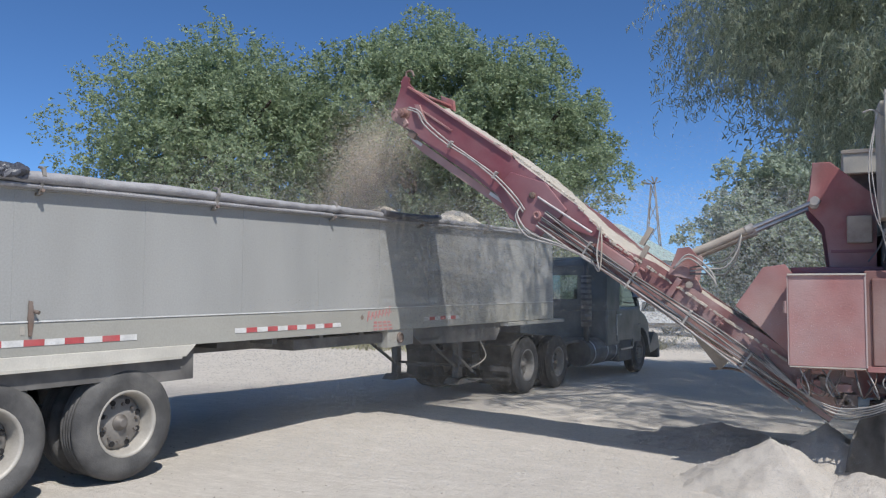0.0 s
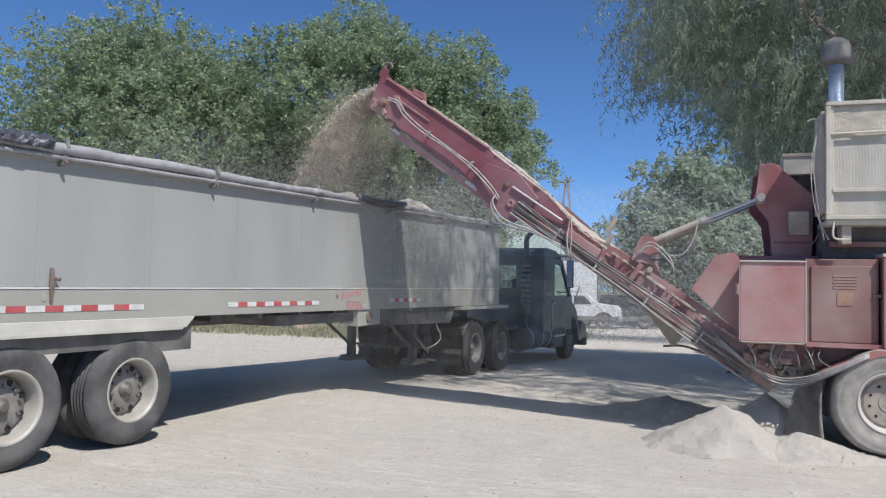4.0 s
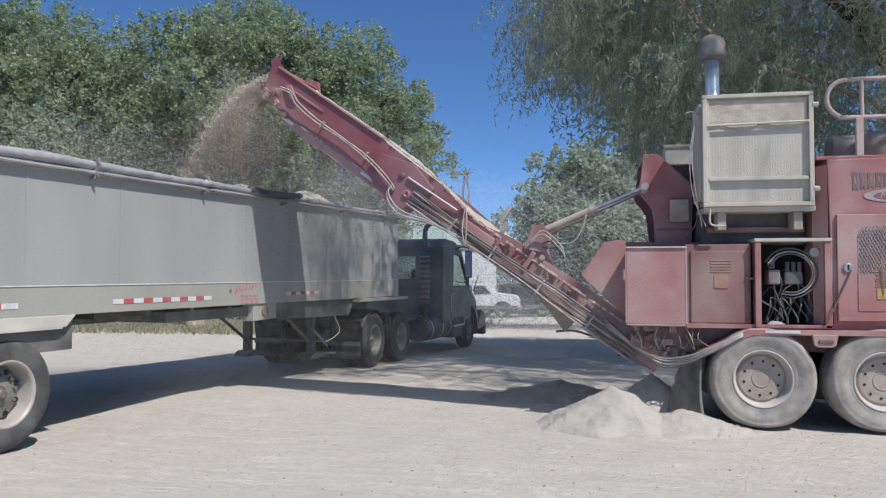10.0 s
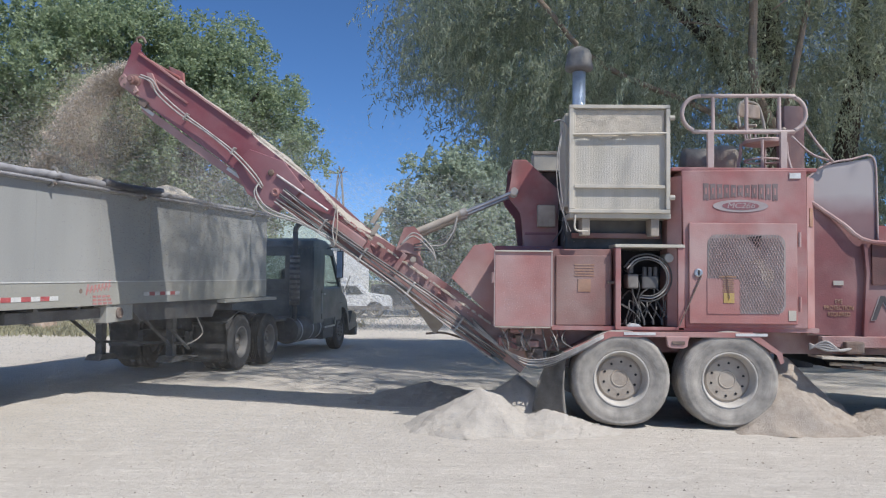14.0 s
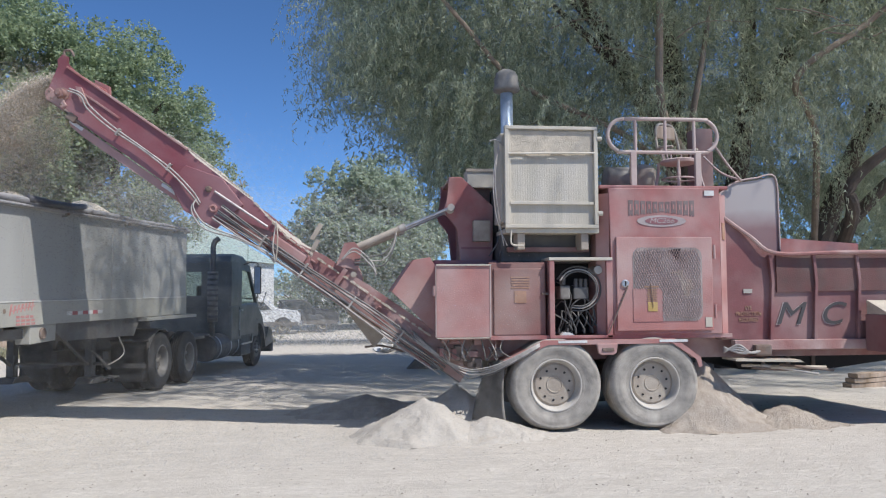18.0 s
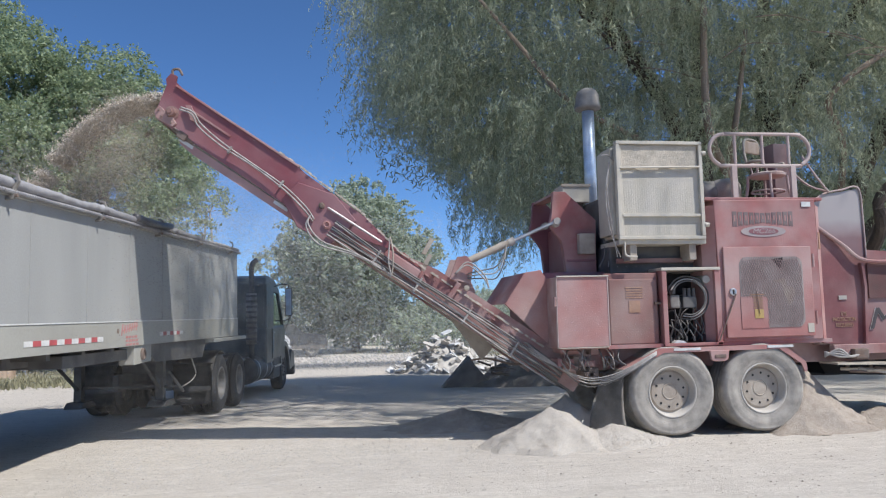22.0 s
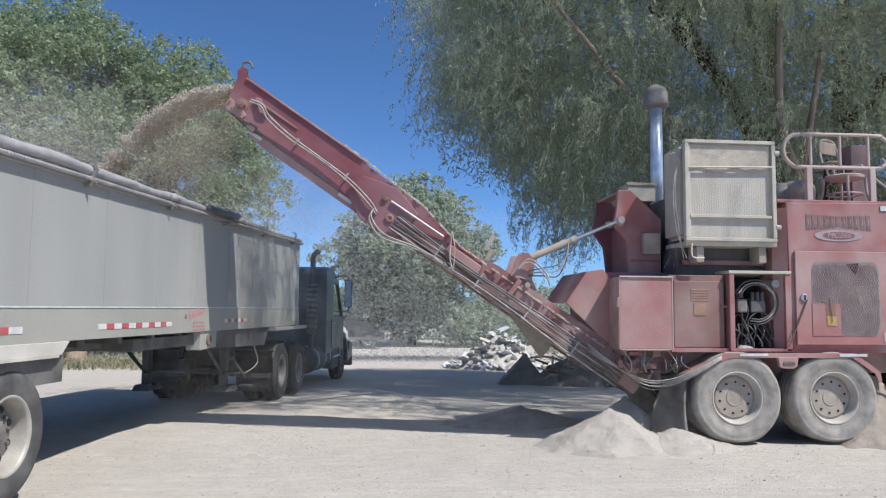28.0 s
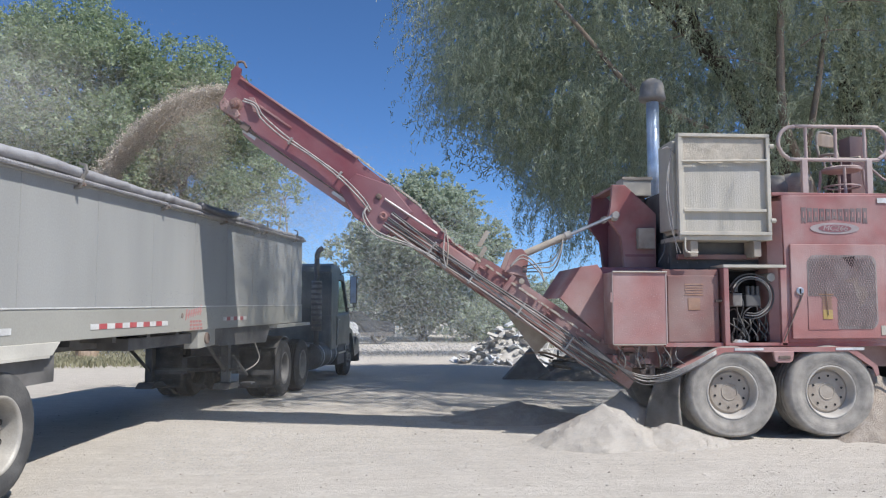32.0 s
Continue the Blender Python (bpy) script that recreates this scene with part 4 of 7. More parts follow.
    part("suspension_shield", prism([(r0, 1.08), (-1.93, 1.1), (-1.8, 1.19), (-1.76, 1.19), (-1.76, 0.86), (-2.35, 0.86), (-2.6, 0.92), (r0, 0.92)], "x", -0.34, -0.03), BLACK, T)
    for x in (-0.5, -2.05):
        part("chassis_beam", box(x - 0.06, x + 0.06, r0, 6.6, 1.06, 1.2), BLACK, T)
    for u in np.arange(-1.4, 6.6, 0.8):
        part("cross_member", box(-w + 0.1, -0.1, u, u + 0.08, 1.13, 1.2), BLACK, T)
    for u in (-2.5, -3.75):
        part("axle", rod((-2.4, u, 0.52), (-0.2, u, 0.52), 0.065), BLACK, T)
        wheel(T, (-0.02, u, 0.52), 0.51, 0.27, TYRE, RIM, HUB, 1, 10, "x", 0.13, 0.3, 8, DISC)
        wheel(T, (-0.36, u, 0.52), 0.51, 0.27, TYRE, RIM, HUB, 1, 0, "x", 0.13, 0.3)
        for f in (-w + 0.36, -w + 0.02):
            wheel(T, (f, u, 0.52), 0.51, 0.27, TYRE, RIM, HUB, -1, 0, "x", 0.13, 0.3)
    # hopper gate frame and landing gear
    part("tray", box(-1.3, -0.10, -0.25, 2.1, 1.03, 1.16, 0.01), BLACK, T)
    for x in (-0.62, -1.9):
        leg = part("landing_leg", box(x - 0.06, x + 0.06, 4.30, 4.44, 0.25, 1.18, 0.006), BLACK, T)
        part("landing_foot", prism([(4.12, 0.16), (4.72, 0.16), (4.56, 0.25), (4.24, 0.25)], "x", x - 0.14, x + 0.14), BLACK, leg)
        part("brace", rod((x, 4.36, 0.42), (x, 3.1, 1.12), 0.028), BLACK, leg)
        part("leg_gusset", prism([(4.05, 1.18), (4.74, 1.18), (4.72, 0.92), (4.58, 0.82), (4.44, 0.82), (4.30, 1.0), (4.10, 1.02)], "x", x - 0.09, x - 0.06), BLACK, leg)
    part("landing_shaft", rod((-1.9, 4.37, 0.46), (-0.3, 4.37, 0.46), 0.022), BLACK, T)
    strut = part("crank_strut", rod((-0.29, 3.70, 0.75), (-0.20, 4.16, 0.40), 0.022), BLACK, T)
    part("crank_foot", box(-0.30, -0.12, 4.14, 4.34, 0.25, 0.275, 0.006), BLACK, strut)
    part("crank_handle", hose([(-0.22, 4.12, 0.46), (-0.10, 4.26, 0.55), (-0.06, 4.36, 0.66), (-0.08, 4.26, 0.84), (-0.1, 4.18, 0.96)], 0.011), RIM, T, "bent steel crank handle", True)
    b = part("gear_box", prism([(1.5, 1.2), (2.12, 1.2), (2.12, 0.98), (1.5, 0.96)], "x", -0.2, -0.01, 0.012), ALU_LOW, T, "pale lamp bracket")
    part("marker_lamp", lathe([(0.0, 0.075), (0.02, 0.075), (0.03, 0.06), (0.02, 0.045), (0.02, 0.001)], "x", 24, (-0.01, 1.78, 1.085)), RUST, b)
    part("front_apron", prism([(2.05, 1.2), (7.0, 1.2), (7.0, 1.12), (4.9, 1.12), (4.7, 0.9), (2.4, 0.95), (2.2, 1.08)], "x", -0.14, -0.05), BLACK, T)
    part("side_step", box(-0.10, 0.10, 4.86, 7.35, 1.13, 1.19, 0.008), ALU_LOW, T)


build_trailer()


def build_load():
    L = thing("wood_chip_load", LINE, "heaped pale ground wood chips filling the trailer", "load")
    us, xs = np.arange(-3.95, 6.95, 0.1), np.arange(-2.45, -0.08, 0.1)
    rng = random.Random(5)

    def top(x, u):
        k = math.exp(-((x + 1.25) / 0.75) ** 2)
        z = 2.42 + 0.0235 * u + 0.13 * k
        for c, h, s in ((5.3, 0.56, 0.62), (3.0, 0.48, 0.34), (0.6, 0.25, 0.9), (-2.2, 0.1, 0.9)):
            z += h * k * math.exp(-((u - c) / s) ** 2)
        return z + 0.03 * noise.noise((x * 3, u * 3, 0)) + 0.012 * rng.random()
    verts = [(x, u, top(x, u)) for u in us for x in xs]
    w = len(xs)
    faces = [(j * w + i, j * w + i + 1, (j + 1) * w + i + 1, (j + 1) * w + i) for j in range(len(us) - 1) for i in range(w - 1)]
    part("heap", mesh_of("heap", verts, faces), CAKED, L, smooth=True)


build_load()

# ---- truck ----


def build_truck():
    T = thing("tractor_truck", LINE @ Matrix.Translation((0, 0, -0.3)), "dark conventional tractor truck coupled to the trailer", "truck")
    w = -2.35
    for x in (-0.75, -1.65):
        part("frame_rail", box(x - 0.05, x + 0.05, 5.2, 13.4, 0.62, 0.9), BLACK, T)
    part("fifth_wheel", box(-1.75, -0.65, 5.6, 6.9, 0.9, 1.42, 0.03), BLACK, T)
    part("deck_plate", box(w + 0.1, -0.3, 7.9, 10.0, 0.9, 0.96, 0.01), BLACK, T)
    cab = part("cab", prism([(10.15, 0.75), (12.7, 0.75), (12.75, 1.5), (12.55, 1.66), (10.15, 1.62)], "x", w, -0.02, 0.05), TRUCK, T, "dark green-black day cab")
    part("cab_roof", prism([(10.12, 2.62), (11.75, 2.56), (11.62, 2.72), (11.2, 2.84), (10.5, 2.87), (10.2, 2.8)], "x", w + 0.02, -0.04, 0.06), TRUCK, cab)
    for x0, x1 in ((w, w + 0.07), (-0.09, -0.02)):
        part("rear_post", box(x0, x1, 10.15, 10.85, 1.6, 2.65, 0.015), TRUCK, cab)
        part("front_post", prism([(12.5, 1.6), (12.66, 1.6), (11.75, 2.6), (11.6, 2.6)], "x", x0, x1), TRUCK, cab)
        part("door_frame", prism([(11.05, 2.5), (11.75, 2.46), (11.7, 2.62), (10.8, 2.64), (10.8, 1.6), (11.02, 1.6)], "x", x0, x1), TRUCK, cab)
    for x0, x1, z0, z1 in ((w + 0.07, w + 0.45, 1.6, 2.65), (-0.75, -0.09, 1.6, 2.65), (w + 0.45, -0.75, 1.6, 1.85), (w + 0.45, -0.75, 2.42, 2.65)):
        part("rear_wall", box(x0, x1, 10.15, 10.2, z0, z1), TRUCK, cab)
    part("rear_window", box(w + 0.45, -0.75, 10.165, 10.172, 1.85, 2.42), GLASS_CLEAR, cab)
    part("side_window", prism([(11.02, 1.64), (12.45, 1.64), (11.65, 2.5), (11.05, 2.5)], "x", -0.06, -0.054), GLASS_CLEAR, cab)
    part("windscreen", prism([(12.56, 1.64), (12.57, 1.64), (11.70, 2.58), (11.69, 2.58)], "x", w + 0.09, -0.11), GLASS_CLEAR, cab)
    part("seat", box(-1.0, -0.5, 10.5, 10.65, 1.4, 2.1, 0.05), BLACK, cab)
    part("steering_wheel", lathe([(0.0, 0.2), (0.025, 0.215), (0.05, 0.2), (0.025, 0.185)], "y", 20, (-0.75, 11.75, 1.75), caps=False), BLACK, cab)
    door = part("door", prism([(10.8, 0.85), (12.3, 0.85), (12.4, 1.2), (12.4, 1.58), (10.8, 1.58)], "x", -0.02, 0.0, 0.006), TRUCK, cab)
    part("door_handle", box(0.0, 0.03, 10.88, 11.02, 1.46, 1.5, 0.006), STEEL, door)
    part("grab_rail", rod((0.05, 10.62, 1.0), (0.05, 10.62, 1.5), 0.015), STEEL, cab)
    part("visor", prism([(11.7, 2.62), (12.0, 2.52), (12.0, 2.56), (11.66, 2.70)], "x", w + 0.1, -0.12), TRUCK, cab)
    hood = part("hood", prism([(12.6, 0.95), (14.05, 0.75), (14.2, 0.9), (14.12, 1.2), (13.8, 1.42), (13.2, 1.56), (12.6, 1.68)], "x", w + 0.22, -0.24, 0.09), TRUCK, T)
    part("grille", box(w + 0.6, -0.6, 14.1, 14.22, 0.6, 1.15), STEEL, hood)
    for x0, x1 in ((-0.42, -0.0), (w, w + 0.42)):
        arc = [(12.65 + 0.74 * math.cos(a), 0.56 + 0.66 * math.sin(a)) for a in np.linspace(math.pi, 0, 14)]
        arc2 = [(12.65 + 0.63 * math.cos(a), 0.5 + 0.6 * math.sin(a)) for a in np.linspace(0, math.pi, 14)]
        part("fender", prism([(11.95, 0.62)] + arc[1:] + [(13.75, 0.95), (14.1, 0.85), (14.25, 0.5), (13.4, 0.4)] + arc2[1:-1], "x", x0, x1), TRUCK, T)
    part("bumper", box(w, 0.0, 14.1, 14.32, 0.22, 0.55, 0.05), BLACK, T)
    part("headlight", box(-0.38, -0.06, 14.12, 14.22, 0.68, 0.86, 0.03), WHITE, T)
    tank = part("fuel_tank", rod((-0.32, 9.1, 0.66), (-0.32, 11.0, 0.66), 0.3, seg=24), BLACK, T, smooth=False)
    for u in (9.4, 10.2, 10.8):
        part("tank_strap", rod((-0.32, u - 0.03, 0.66), (-0.32, u + 0.03, 0.66), 0.306, seg=24), STEEL, tank)
    part("cab_step", box(-0.34, -0.02, 11.0, 11.9, 0.34, 0.95, 0.02), BLACK, T)
    part("step_edge", box(-0.3, 0.02, 11.0, 11.9, 0.62, 0.66), STEEL, T)
    st = part("exhaust_pipe", rod((-0.2, 9.3, 0.9), (-0.2, 9.3, 2.92), 0.06, seg=16), BLACK, T, smooth=True)
    part("stack_shield", rod((-0.2, 9.3, 1.25), (-0.2, 9.3, 2.4), 0.12, seg=18), DISC, st, "perforated dull exhaust shield", True)
    for z in np.arange(1.35, 2.35, 0.12):
        part("shield_slot", lathe([(z, 0.1215), (z + 0.05, 0.1215)], "z", 18, (-0.2, 9.3, 0), caps=False), BLACK, st)
    part("stack_bend", hose([(-0.2, 9.3, 2.9), (-0.2, 9.31, 3.0), (-0.16, 9.33, 3.1), (-0.08, 9.36, 3.17)], 0.06, seg=14), BLACK, st, smooth=True)
    mir = part("mirror", box(0.24, 0.42, 11.18, 11.25, 1.88, 2.58, 0.02), BLACK, T)
    part("mirror_glass", box(0.26, 0.40, 11.172, 11.18, 1.9, 2.56), CHROME, mir)
    part("mirror_arm", hose([(-0.04, 11.2, 2.62), (0.15, 11.2, 2.68), (0.32, 11.22, 2.66), (0.33, 11.22, 2.58)], 0.014), BLACK, mir)
    part("mirror_arm", hose([(-0.03, 11.3, 1.78), (0.15, 11.24, 1.76), (0.32, 11.22, 1.8), (0.33, 11.22, 1.88)], 0.014), BLACK, mir)
    part("antenna", rod((0.05, 11.3, 2.6), (0.05, 11.32, 3.4), 0.006, seg=5), BLACK, T)
    part("hood_mirror", hose([(-0.1, 13.2, 1.5), (0.02, 13.1, 1.75), (0.1, 13.05, 1.95)], 0.012), BLACK, T)
    for u in (5.92, 7.35):
        z = 0.85 - 0.03 * u
        for x, f in ((-0.04, 1), (w + 0.04, -1)):
            wheel(T, (x, u, z), 0.52, 0.28, TYRE_BLACK, RIM_DARK, HUB, f, 10 if f > 0 else 0, "x", 0.13, 0.29)
            wheel(T, (x - 0.34 * f, u, z), 0.52, 0.28, TYRE_BLACK, HUB, HUB, f, 0, "x", 0.13, 0.29)
        part("axle", rod((w + 0.3, u, z), (-0.3, u, z), 0.08), BLACK, T)
        part("air_bag", rod((-0.7, u + 0.5, 0.45), (-0.7, u + 0.5, 0.9), 0.13, seg=16), BLACK, T)
    for x, f in ((-0.06, 1), (w + 0.06, -1)):
        wheel(T, (x, 12.65, 0.47), 0.52, 0.28, TYRE_BLACK, HUB, HUB, f, 10 if f > 0 else 0, "x", 0.02, 0.29)
    # mud flaps and quarter fenders behind the drive wheels
    for x0, x1 in ((-0.70, -0.05), (w + 0.03, w + 0.64)):
        bm = bmesh.new()
        flap = [[bm.verts.new((x0 + (x1 - x0) * i / 8, 5.28 + 0.04 * math.sin(j * 0.5) + 0.012 * noise.noise((i, j, 3)), 0.36 + 0.70 * j / 8)) for j in range(9)] for i in range(9)]
        for i in range(8):
            for j in range(8):
                bm.faces.new((flap[i][j], flap[i + 1][j], flap[i + 1][j + 1], flap[i][j + 1]))
        bmesh.ops.solidify(bm, geom=bm.faces[:], thickness=0.012)
        fl = part("mud_flap", bm, TYRE, T, "dusty rubber mud flap", True)
        part("flap_band", box(x0 + 0.01, x1 - 0.01, 5.262, 5.27, 0.60, 0.68), BLACK, fl, "black band across the flap")
        part("flap_bar", rod((x0 - 0.02, 5.3, 1.07), (x1 + 0.02, 5.3, 1.07), 0.022), BLACK, T)
        arc = [(5.92 + 0.66 * math.cos(a), 0.66 + 0.60 * math.sin(a)) for a in np.linspace(math.pi * 0.84, math.pi * 0.35, 8)]
        part("quarter_fender", prism(arc + [(5.92 + (p - 5.92) * 0.97, 0.66 + (q - 0.66) * 0.97) for p, q in reversed(arc)], "x", x0 + 0.02, x1), BLACK, T)


build_truck()

# ---- grinder ----


def build_grinder():
    G = thing("wood_grinder", Matrix.Identity(4), "dust-covered red trailer-mounted horizontal wood grinder", "grinder")
    # chassis
    for y in (0.35, 1.95):
        part("chassis_rail", box(-1.2, 4.6, y, y + 0.12, 0.78, 1.04, 0.01), RED_DIRTY, G)
    part("deck", box(-0.75, 2.15, 0.02, 2.4, 1.04, 1.085), RED, G)
    # left compartment: an open door leaf, then a recessed panel
    leaf = part("compartment_door", box(-1.375, -0.755, -0.045, -0.005, 1.075, 1.895, 0.008), RED_FADED, G, "faded red sheet-steel door")
    part("door_lip", box(-1.38, -0.75, -0.062, -0.04, 1.89, 1.905), CREAM, leaf)
    part("door_edge", box(-0.765, -0.752, -0.05, -0.0, 1.08, 1.888), RAIL, leaf, "worn pale door edge")
    part("door_edge", box(-1.375, -0.768, -0.05, -0.0, 1.066, 1.0745), CREAM, leaf, "worn pale door edge")
    part("door_edge", box(-1.385, -1.376, -0.05, -0.0, 1.08, 1.888), RAIL, leaf, "worn pale door edge")
    part("hinge", rod((-1.40, -0.03, 1.55), (-1.40, -0.03, 1.66), 0.02), RED_DIRTY, leaf)
    part("compartment_wall", box(-1.33, -0.78, 0.0, 2.3, 1.05, 1.9, 0.01), RED_DIRTY, G)
    p2 = part("side_panel", box(-0.755, -0.085, 0.08, 2.3, 1.045, 1.93, 0.008), RED_BROWN, G)
    part("panel_cover", box(-0.70, -0.10, 0.062, 0.082, 1.09, 1.86, 0.01), RED_BROWN, p2)
    part("warning_sticker", box(-0.46, -0.32, 0.056, 0.063, 1.46, 1.60), STICKER, p2, "faded yellow warning sticker")
    for k in range(5):
        part("sticker_line", box(-0.50 + 0.01 * (k % 2), -0.28, 0.057, 0.063, 1.63 + 0.03 * k, 1.645 + 0.03 * k), STICKER, p2)
    part("panel_latch", box(-0.14, -0.06, 0.04, 0.065, 1.55, 1.58, 0.005), RUST, p2)
    # pump bay
    bay = part("pump_bay_frame", box(-0.06, 0.0, -0.01, 0.5, 1.05, 1.95, 0.008), RED, G)
    part("bay_jamb", box(0.62, 0.69, -0.005, 0.5, 1.05, 1.95, 0.006), RED, bay)
    part("bay_head", box(-0.065, 0.69, -0.018, 0.5, 1.95, 1.985, 0.005), CREAM, bay, "dust-whitened bay top")
    part("bay_sill", box(-0.06, 0.69, -0.005, 0.5, 1.05, 1.085, 0.005), RED, bay)
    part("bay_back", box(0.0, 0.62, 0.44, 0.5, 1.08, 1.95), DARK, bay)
    pump = part("hydraulic_pump", box(0.10, 0.22, 0.12, 0.36, 1.50, 1.66, 0.02), DISC, G)
    part("valve_block", box(0.26, 0.44, 0.12, 0.34, 1.50, 1.64, 0.015), BLACK, pump)
    part("valve_block", box(0.11, 0.16, 0.1, 0.2, 1.67, 1.78, 0.01), BLACK, pump)
    for k in range(3):
        part("solenoid", rod((0.29 + 0.06 * k, 0.14, 1.64), (0.29 + 0.06 * k, 0.14, 1.74), 0.022), BLACK, pump)
    part("gauge", lathe([(0.30, 0.05), (0.06, 0.05), (0.055, 0.045), (0.055, 0.001)], "y", 20, (0.54, 0, 1.84)), RIM, pump)
    for k, r in enumerate((0.215, 0.24, 0.275)):
        pts = [(0.30 + r * math.cos(a), 0.06 + 0.012 * k, 1.62 + r * 0.95 * math.sin(a)) for a in np.linspace(-1.9, 2.7, 9)]
        part("hose", hose(pts, 0.0085), HOSE_PALE if k == 1 else BLACK, G, smooth=True)
    for k in range(9):
        rng = random.Random(200 + k)
        x, z = rng.uniform(0.06, 0.5), rng.uniform(1.2, 1.8)
        part("hose", hose([(x, 0.3, z), (x + rng.uniform(-0.1, 0.15), 0.16, z + rng.uniform(-0.1, 0.12)), (x + rng.uniform(-0.1, 0.2), 0.14, z - 0.2), (x + rng.uniform(-0.1, 0.1), 0.25, 1.1)], 0.008), BLACK, G, smooth=True)
    for k in range(5):
        x = 0.08 + 0.1 * k
        part("hose", hose([(x, 0.2, 1.12), (x + 0.03, 0.12, 1.25), (x + 0.06, 0.2, 1.36), (x + 0.14, 0.16, 1.3 - 0.03 * k), (x + 0.2, 0.12, 1.15)], 0.009), HOSE if k == 3 else BLACK, G, smooth=True)
        part("hose_fitting", rod((x, 0.12, 1.1), (x, 0.12, 1.16), 0.012, seg=6), BLACK, G)
    part("rag", prism([(0.08, 1.086), (0.24, 1.086), (0.2, 1.11), (0.12, 1.12)], "y", 0.03, 0.12), WHITE, G)
    # engine house
    H = part("engine_house", prism([(0.70, 1.085), (2.02, 1.085), (2.02, 2.82), (0.66, 2.80)], "y", 0.0, 0.35, 0.012), RED, G)
    part("house_side", prism([(2.02, 0.0), (2.16, 0.14), (2.16, 2.35), (0.54, 2.35), (0.54, 0.13), (0.66, 0.0), (0.66, 0.36), (2.02, 0.36)], "z", 1.087, 2.74), RED_FADED, H)
    part("house_roof", box(0.56, 2.14, 0.02, 2.35, 2.80, 2.84, 0.01), RED, H)
    door = part("engine_door", box(0.735, 1.90, -0.03, -0.002, 1.13, 2.225, 0.008), RED_FADED, G, "red engine door with an expanded-metal grille")
    # expanded-metal opening: no hole, a rounded sheet in shaded interior colour behind a lattice
    def rounded(x0, x1, z0, z1, r, cut=None):
        pts = []
        for cx, cz, a0 in ((x1 - r, z0 + r, -90), (x1 - r, z1 - r, 0), (x0 + r, z1 - r, 90), (x0 + r, z0 + r, 180)):
            for k in range(5):
                a = radians(a0 + 90 * k / 4)
                pts.append((cx + r * math.cos(a), cz + r * math.sin(a)))
        return pts
    part("grille_backing_sheet", prism(rounded(0.93, 1.77, 1.24, 2.10, 0.10), "y", -0.034, -0.0305), INSIDE, door)
    bm = bmesh.new()
    nx, nz = 26, 27
    for i in range(nx):
        for j in range(nz):
            cx, cz = 0.945 + (i + 0.5 + 0.5 * (j % 2)) * 0.81 / nx, 1.255 + (j + 0.5) * 0.83 / nz
            if cx < 1.275 and cz < 1.62:
                continue
            if cx > 1.762 or math.hypot(max(0.0, abs(cx - 1.35) - 0.31), max(0.0, abs(cz - 1.67) - 0.32)) > 0.095:
                continue
            dx, dz = 0.0156, 0.0156 * 0.98
            for s in (1, -1):
                rod((cx - dx, -0.038, cz), (cx, -0.038, cz + s * dz * 2), 0.0026, seg=4, bm=bm)
    part("expanded_metal_mesh", bm, MESH_PINK, door, "dusty expanded-metal mesh")
    part("drive_pulley", rod((1.58, -0.0345, 1.66), (1.58, -0.036, 1.66), 0.075, seg=20), RIM_DUST, door)
    part("belt_guard", prism([(1.36, 2.07), (1.52, 2.09), (1.47, 1.95)], "y", -0.036, -0.0345), DARK, door)
    part("belt_guard", prism([(1.34, 1.80), (1.52, 1.84), (1.62, 1.55), (1.56, 1.50), (1.47, 1.78)], "y", -0.0358, -0.0345), RIM_DUST, door)
    bend = [(1.23 + 0.05 * math.cos(a), 1.57 + 0.05 * math.sin(a)) for a in np.linspace(0, math.pi / 2, 6)]
    part("corner_plate", prism([(0.926, 1.236), (1.28, 1.236)] + bend + [(0.926, 1.62)], "y", -0.0365, -0.031), RED_FADED, door)
    part("warning_sticker", box(1.10, 1.215, -0.042, -0.036, 1.355, 1.465), YELLOW, door, "yellow warning sticker")
    for k in range(7):
        part("sticker_line", box(1.085 + 0.008 * (k % 3), 1.215 - 0.01 * (k % 2), -0.041, -0.036, 1.478 + 0.021 * k, 1.49 + 0.021 * k), FADED_YELLOW, door)
    part("sticker_line", box(1.055, 1.235, -0.041, -0.036, 1.632, 1.648), FADED_YELLOW, door)
    part("loose_cord", hose([(1.13, -0.048, 1.68), (1.145, -0.05, 1.55), (1.16, -0.048, 1.40)], 0.004), RUST, door)
    lk = part("paddle_latch", lathe([(-0.03, 0.045), (-0.045, 0.045), (-0.05, 0.03), (-0.046, 0.001)], "y", 20, (0.83, 0, 1.68)), STEEL, door)
    part("latch_tongue", box(0.825, 0.84, -0.055, -0.045, 1.65, 1.71, 0.004), DARK, lk)
    part("strap", hose([(0.86, -0.05, 1.65), (0.76, -0.05, 1.42), (0.62, -0.04, 1.1)], 0.008), RUST, door)
    for z in (1.35, 2.05):
        part("hinge", rod((1.925, -0.03, z - 0.08), (1.925, -0.03, z + 0.08), 0.016), RED_FADED, door)
    part("white_decal", box(1.80, 1.88, -0.036, -0.03, 1.17, 1.28), CREAM, door)
    part("flag_decal", box(1.83, 1.95, -0.012, -0.003, 2.72, 2.78), WHITE, H)
    # lettering of the engine house: shapes of the maker's mark in plain bars, the type in letters
    front = Matrix(((1, 0, 0, 0), (0, 0, -1, 0), (0, 1, 0, 0), (0, 0, 0, 1)))
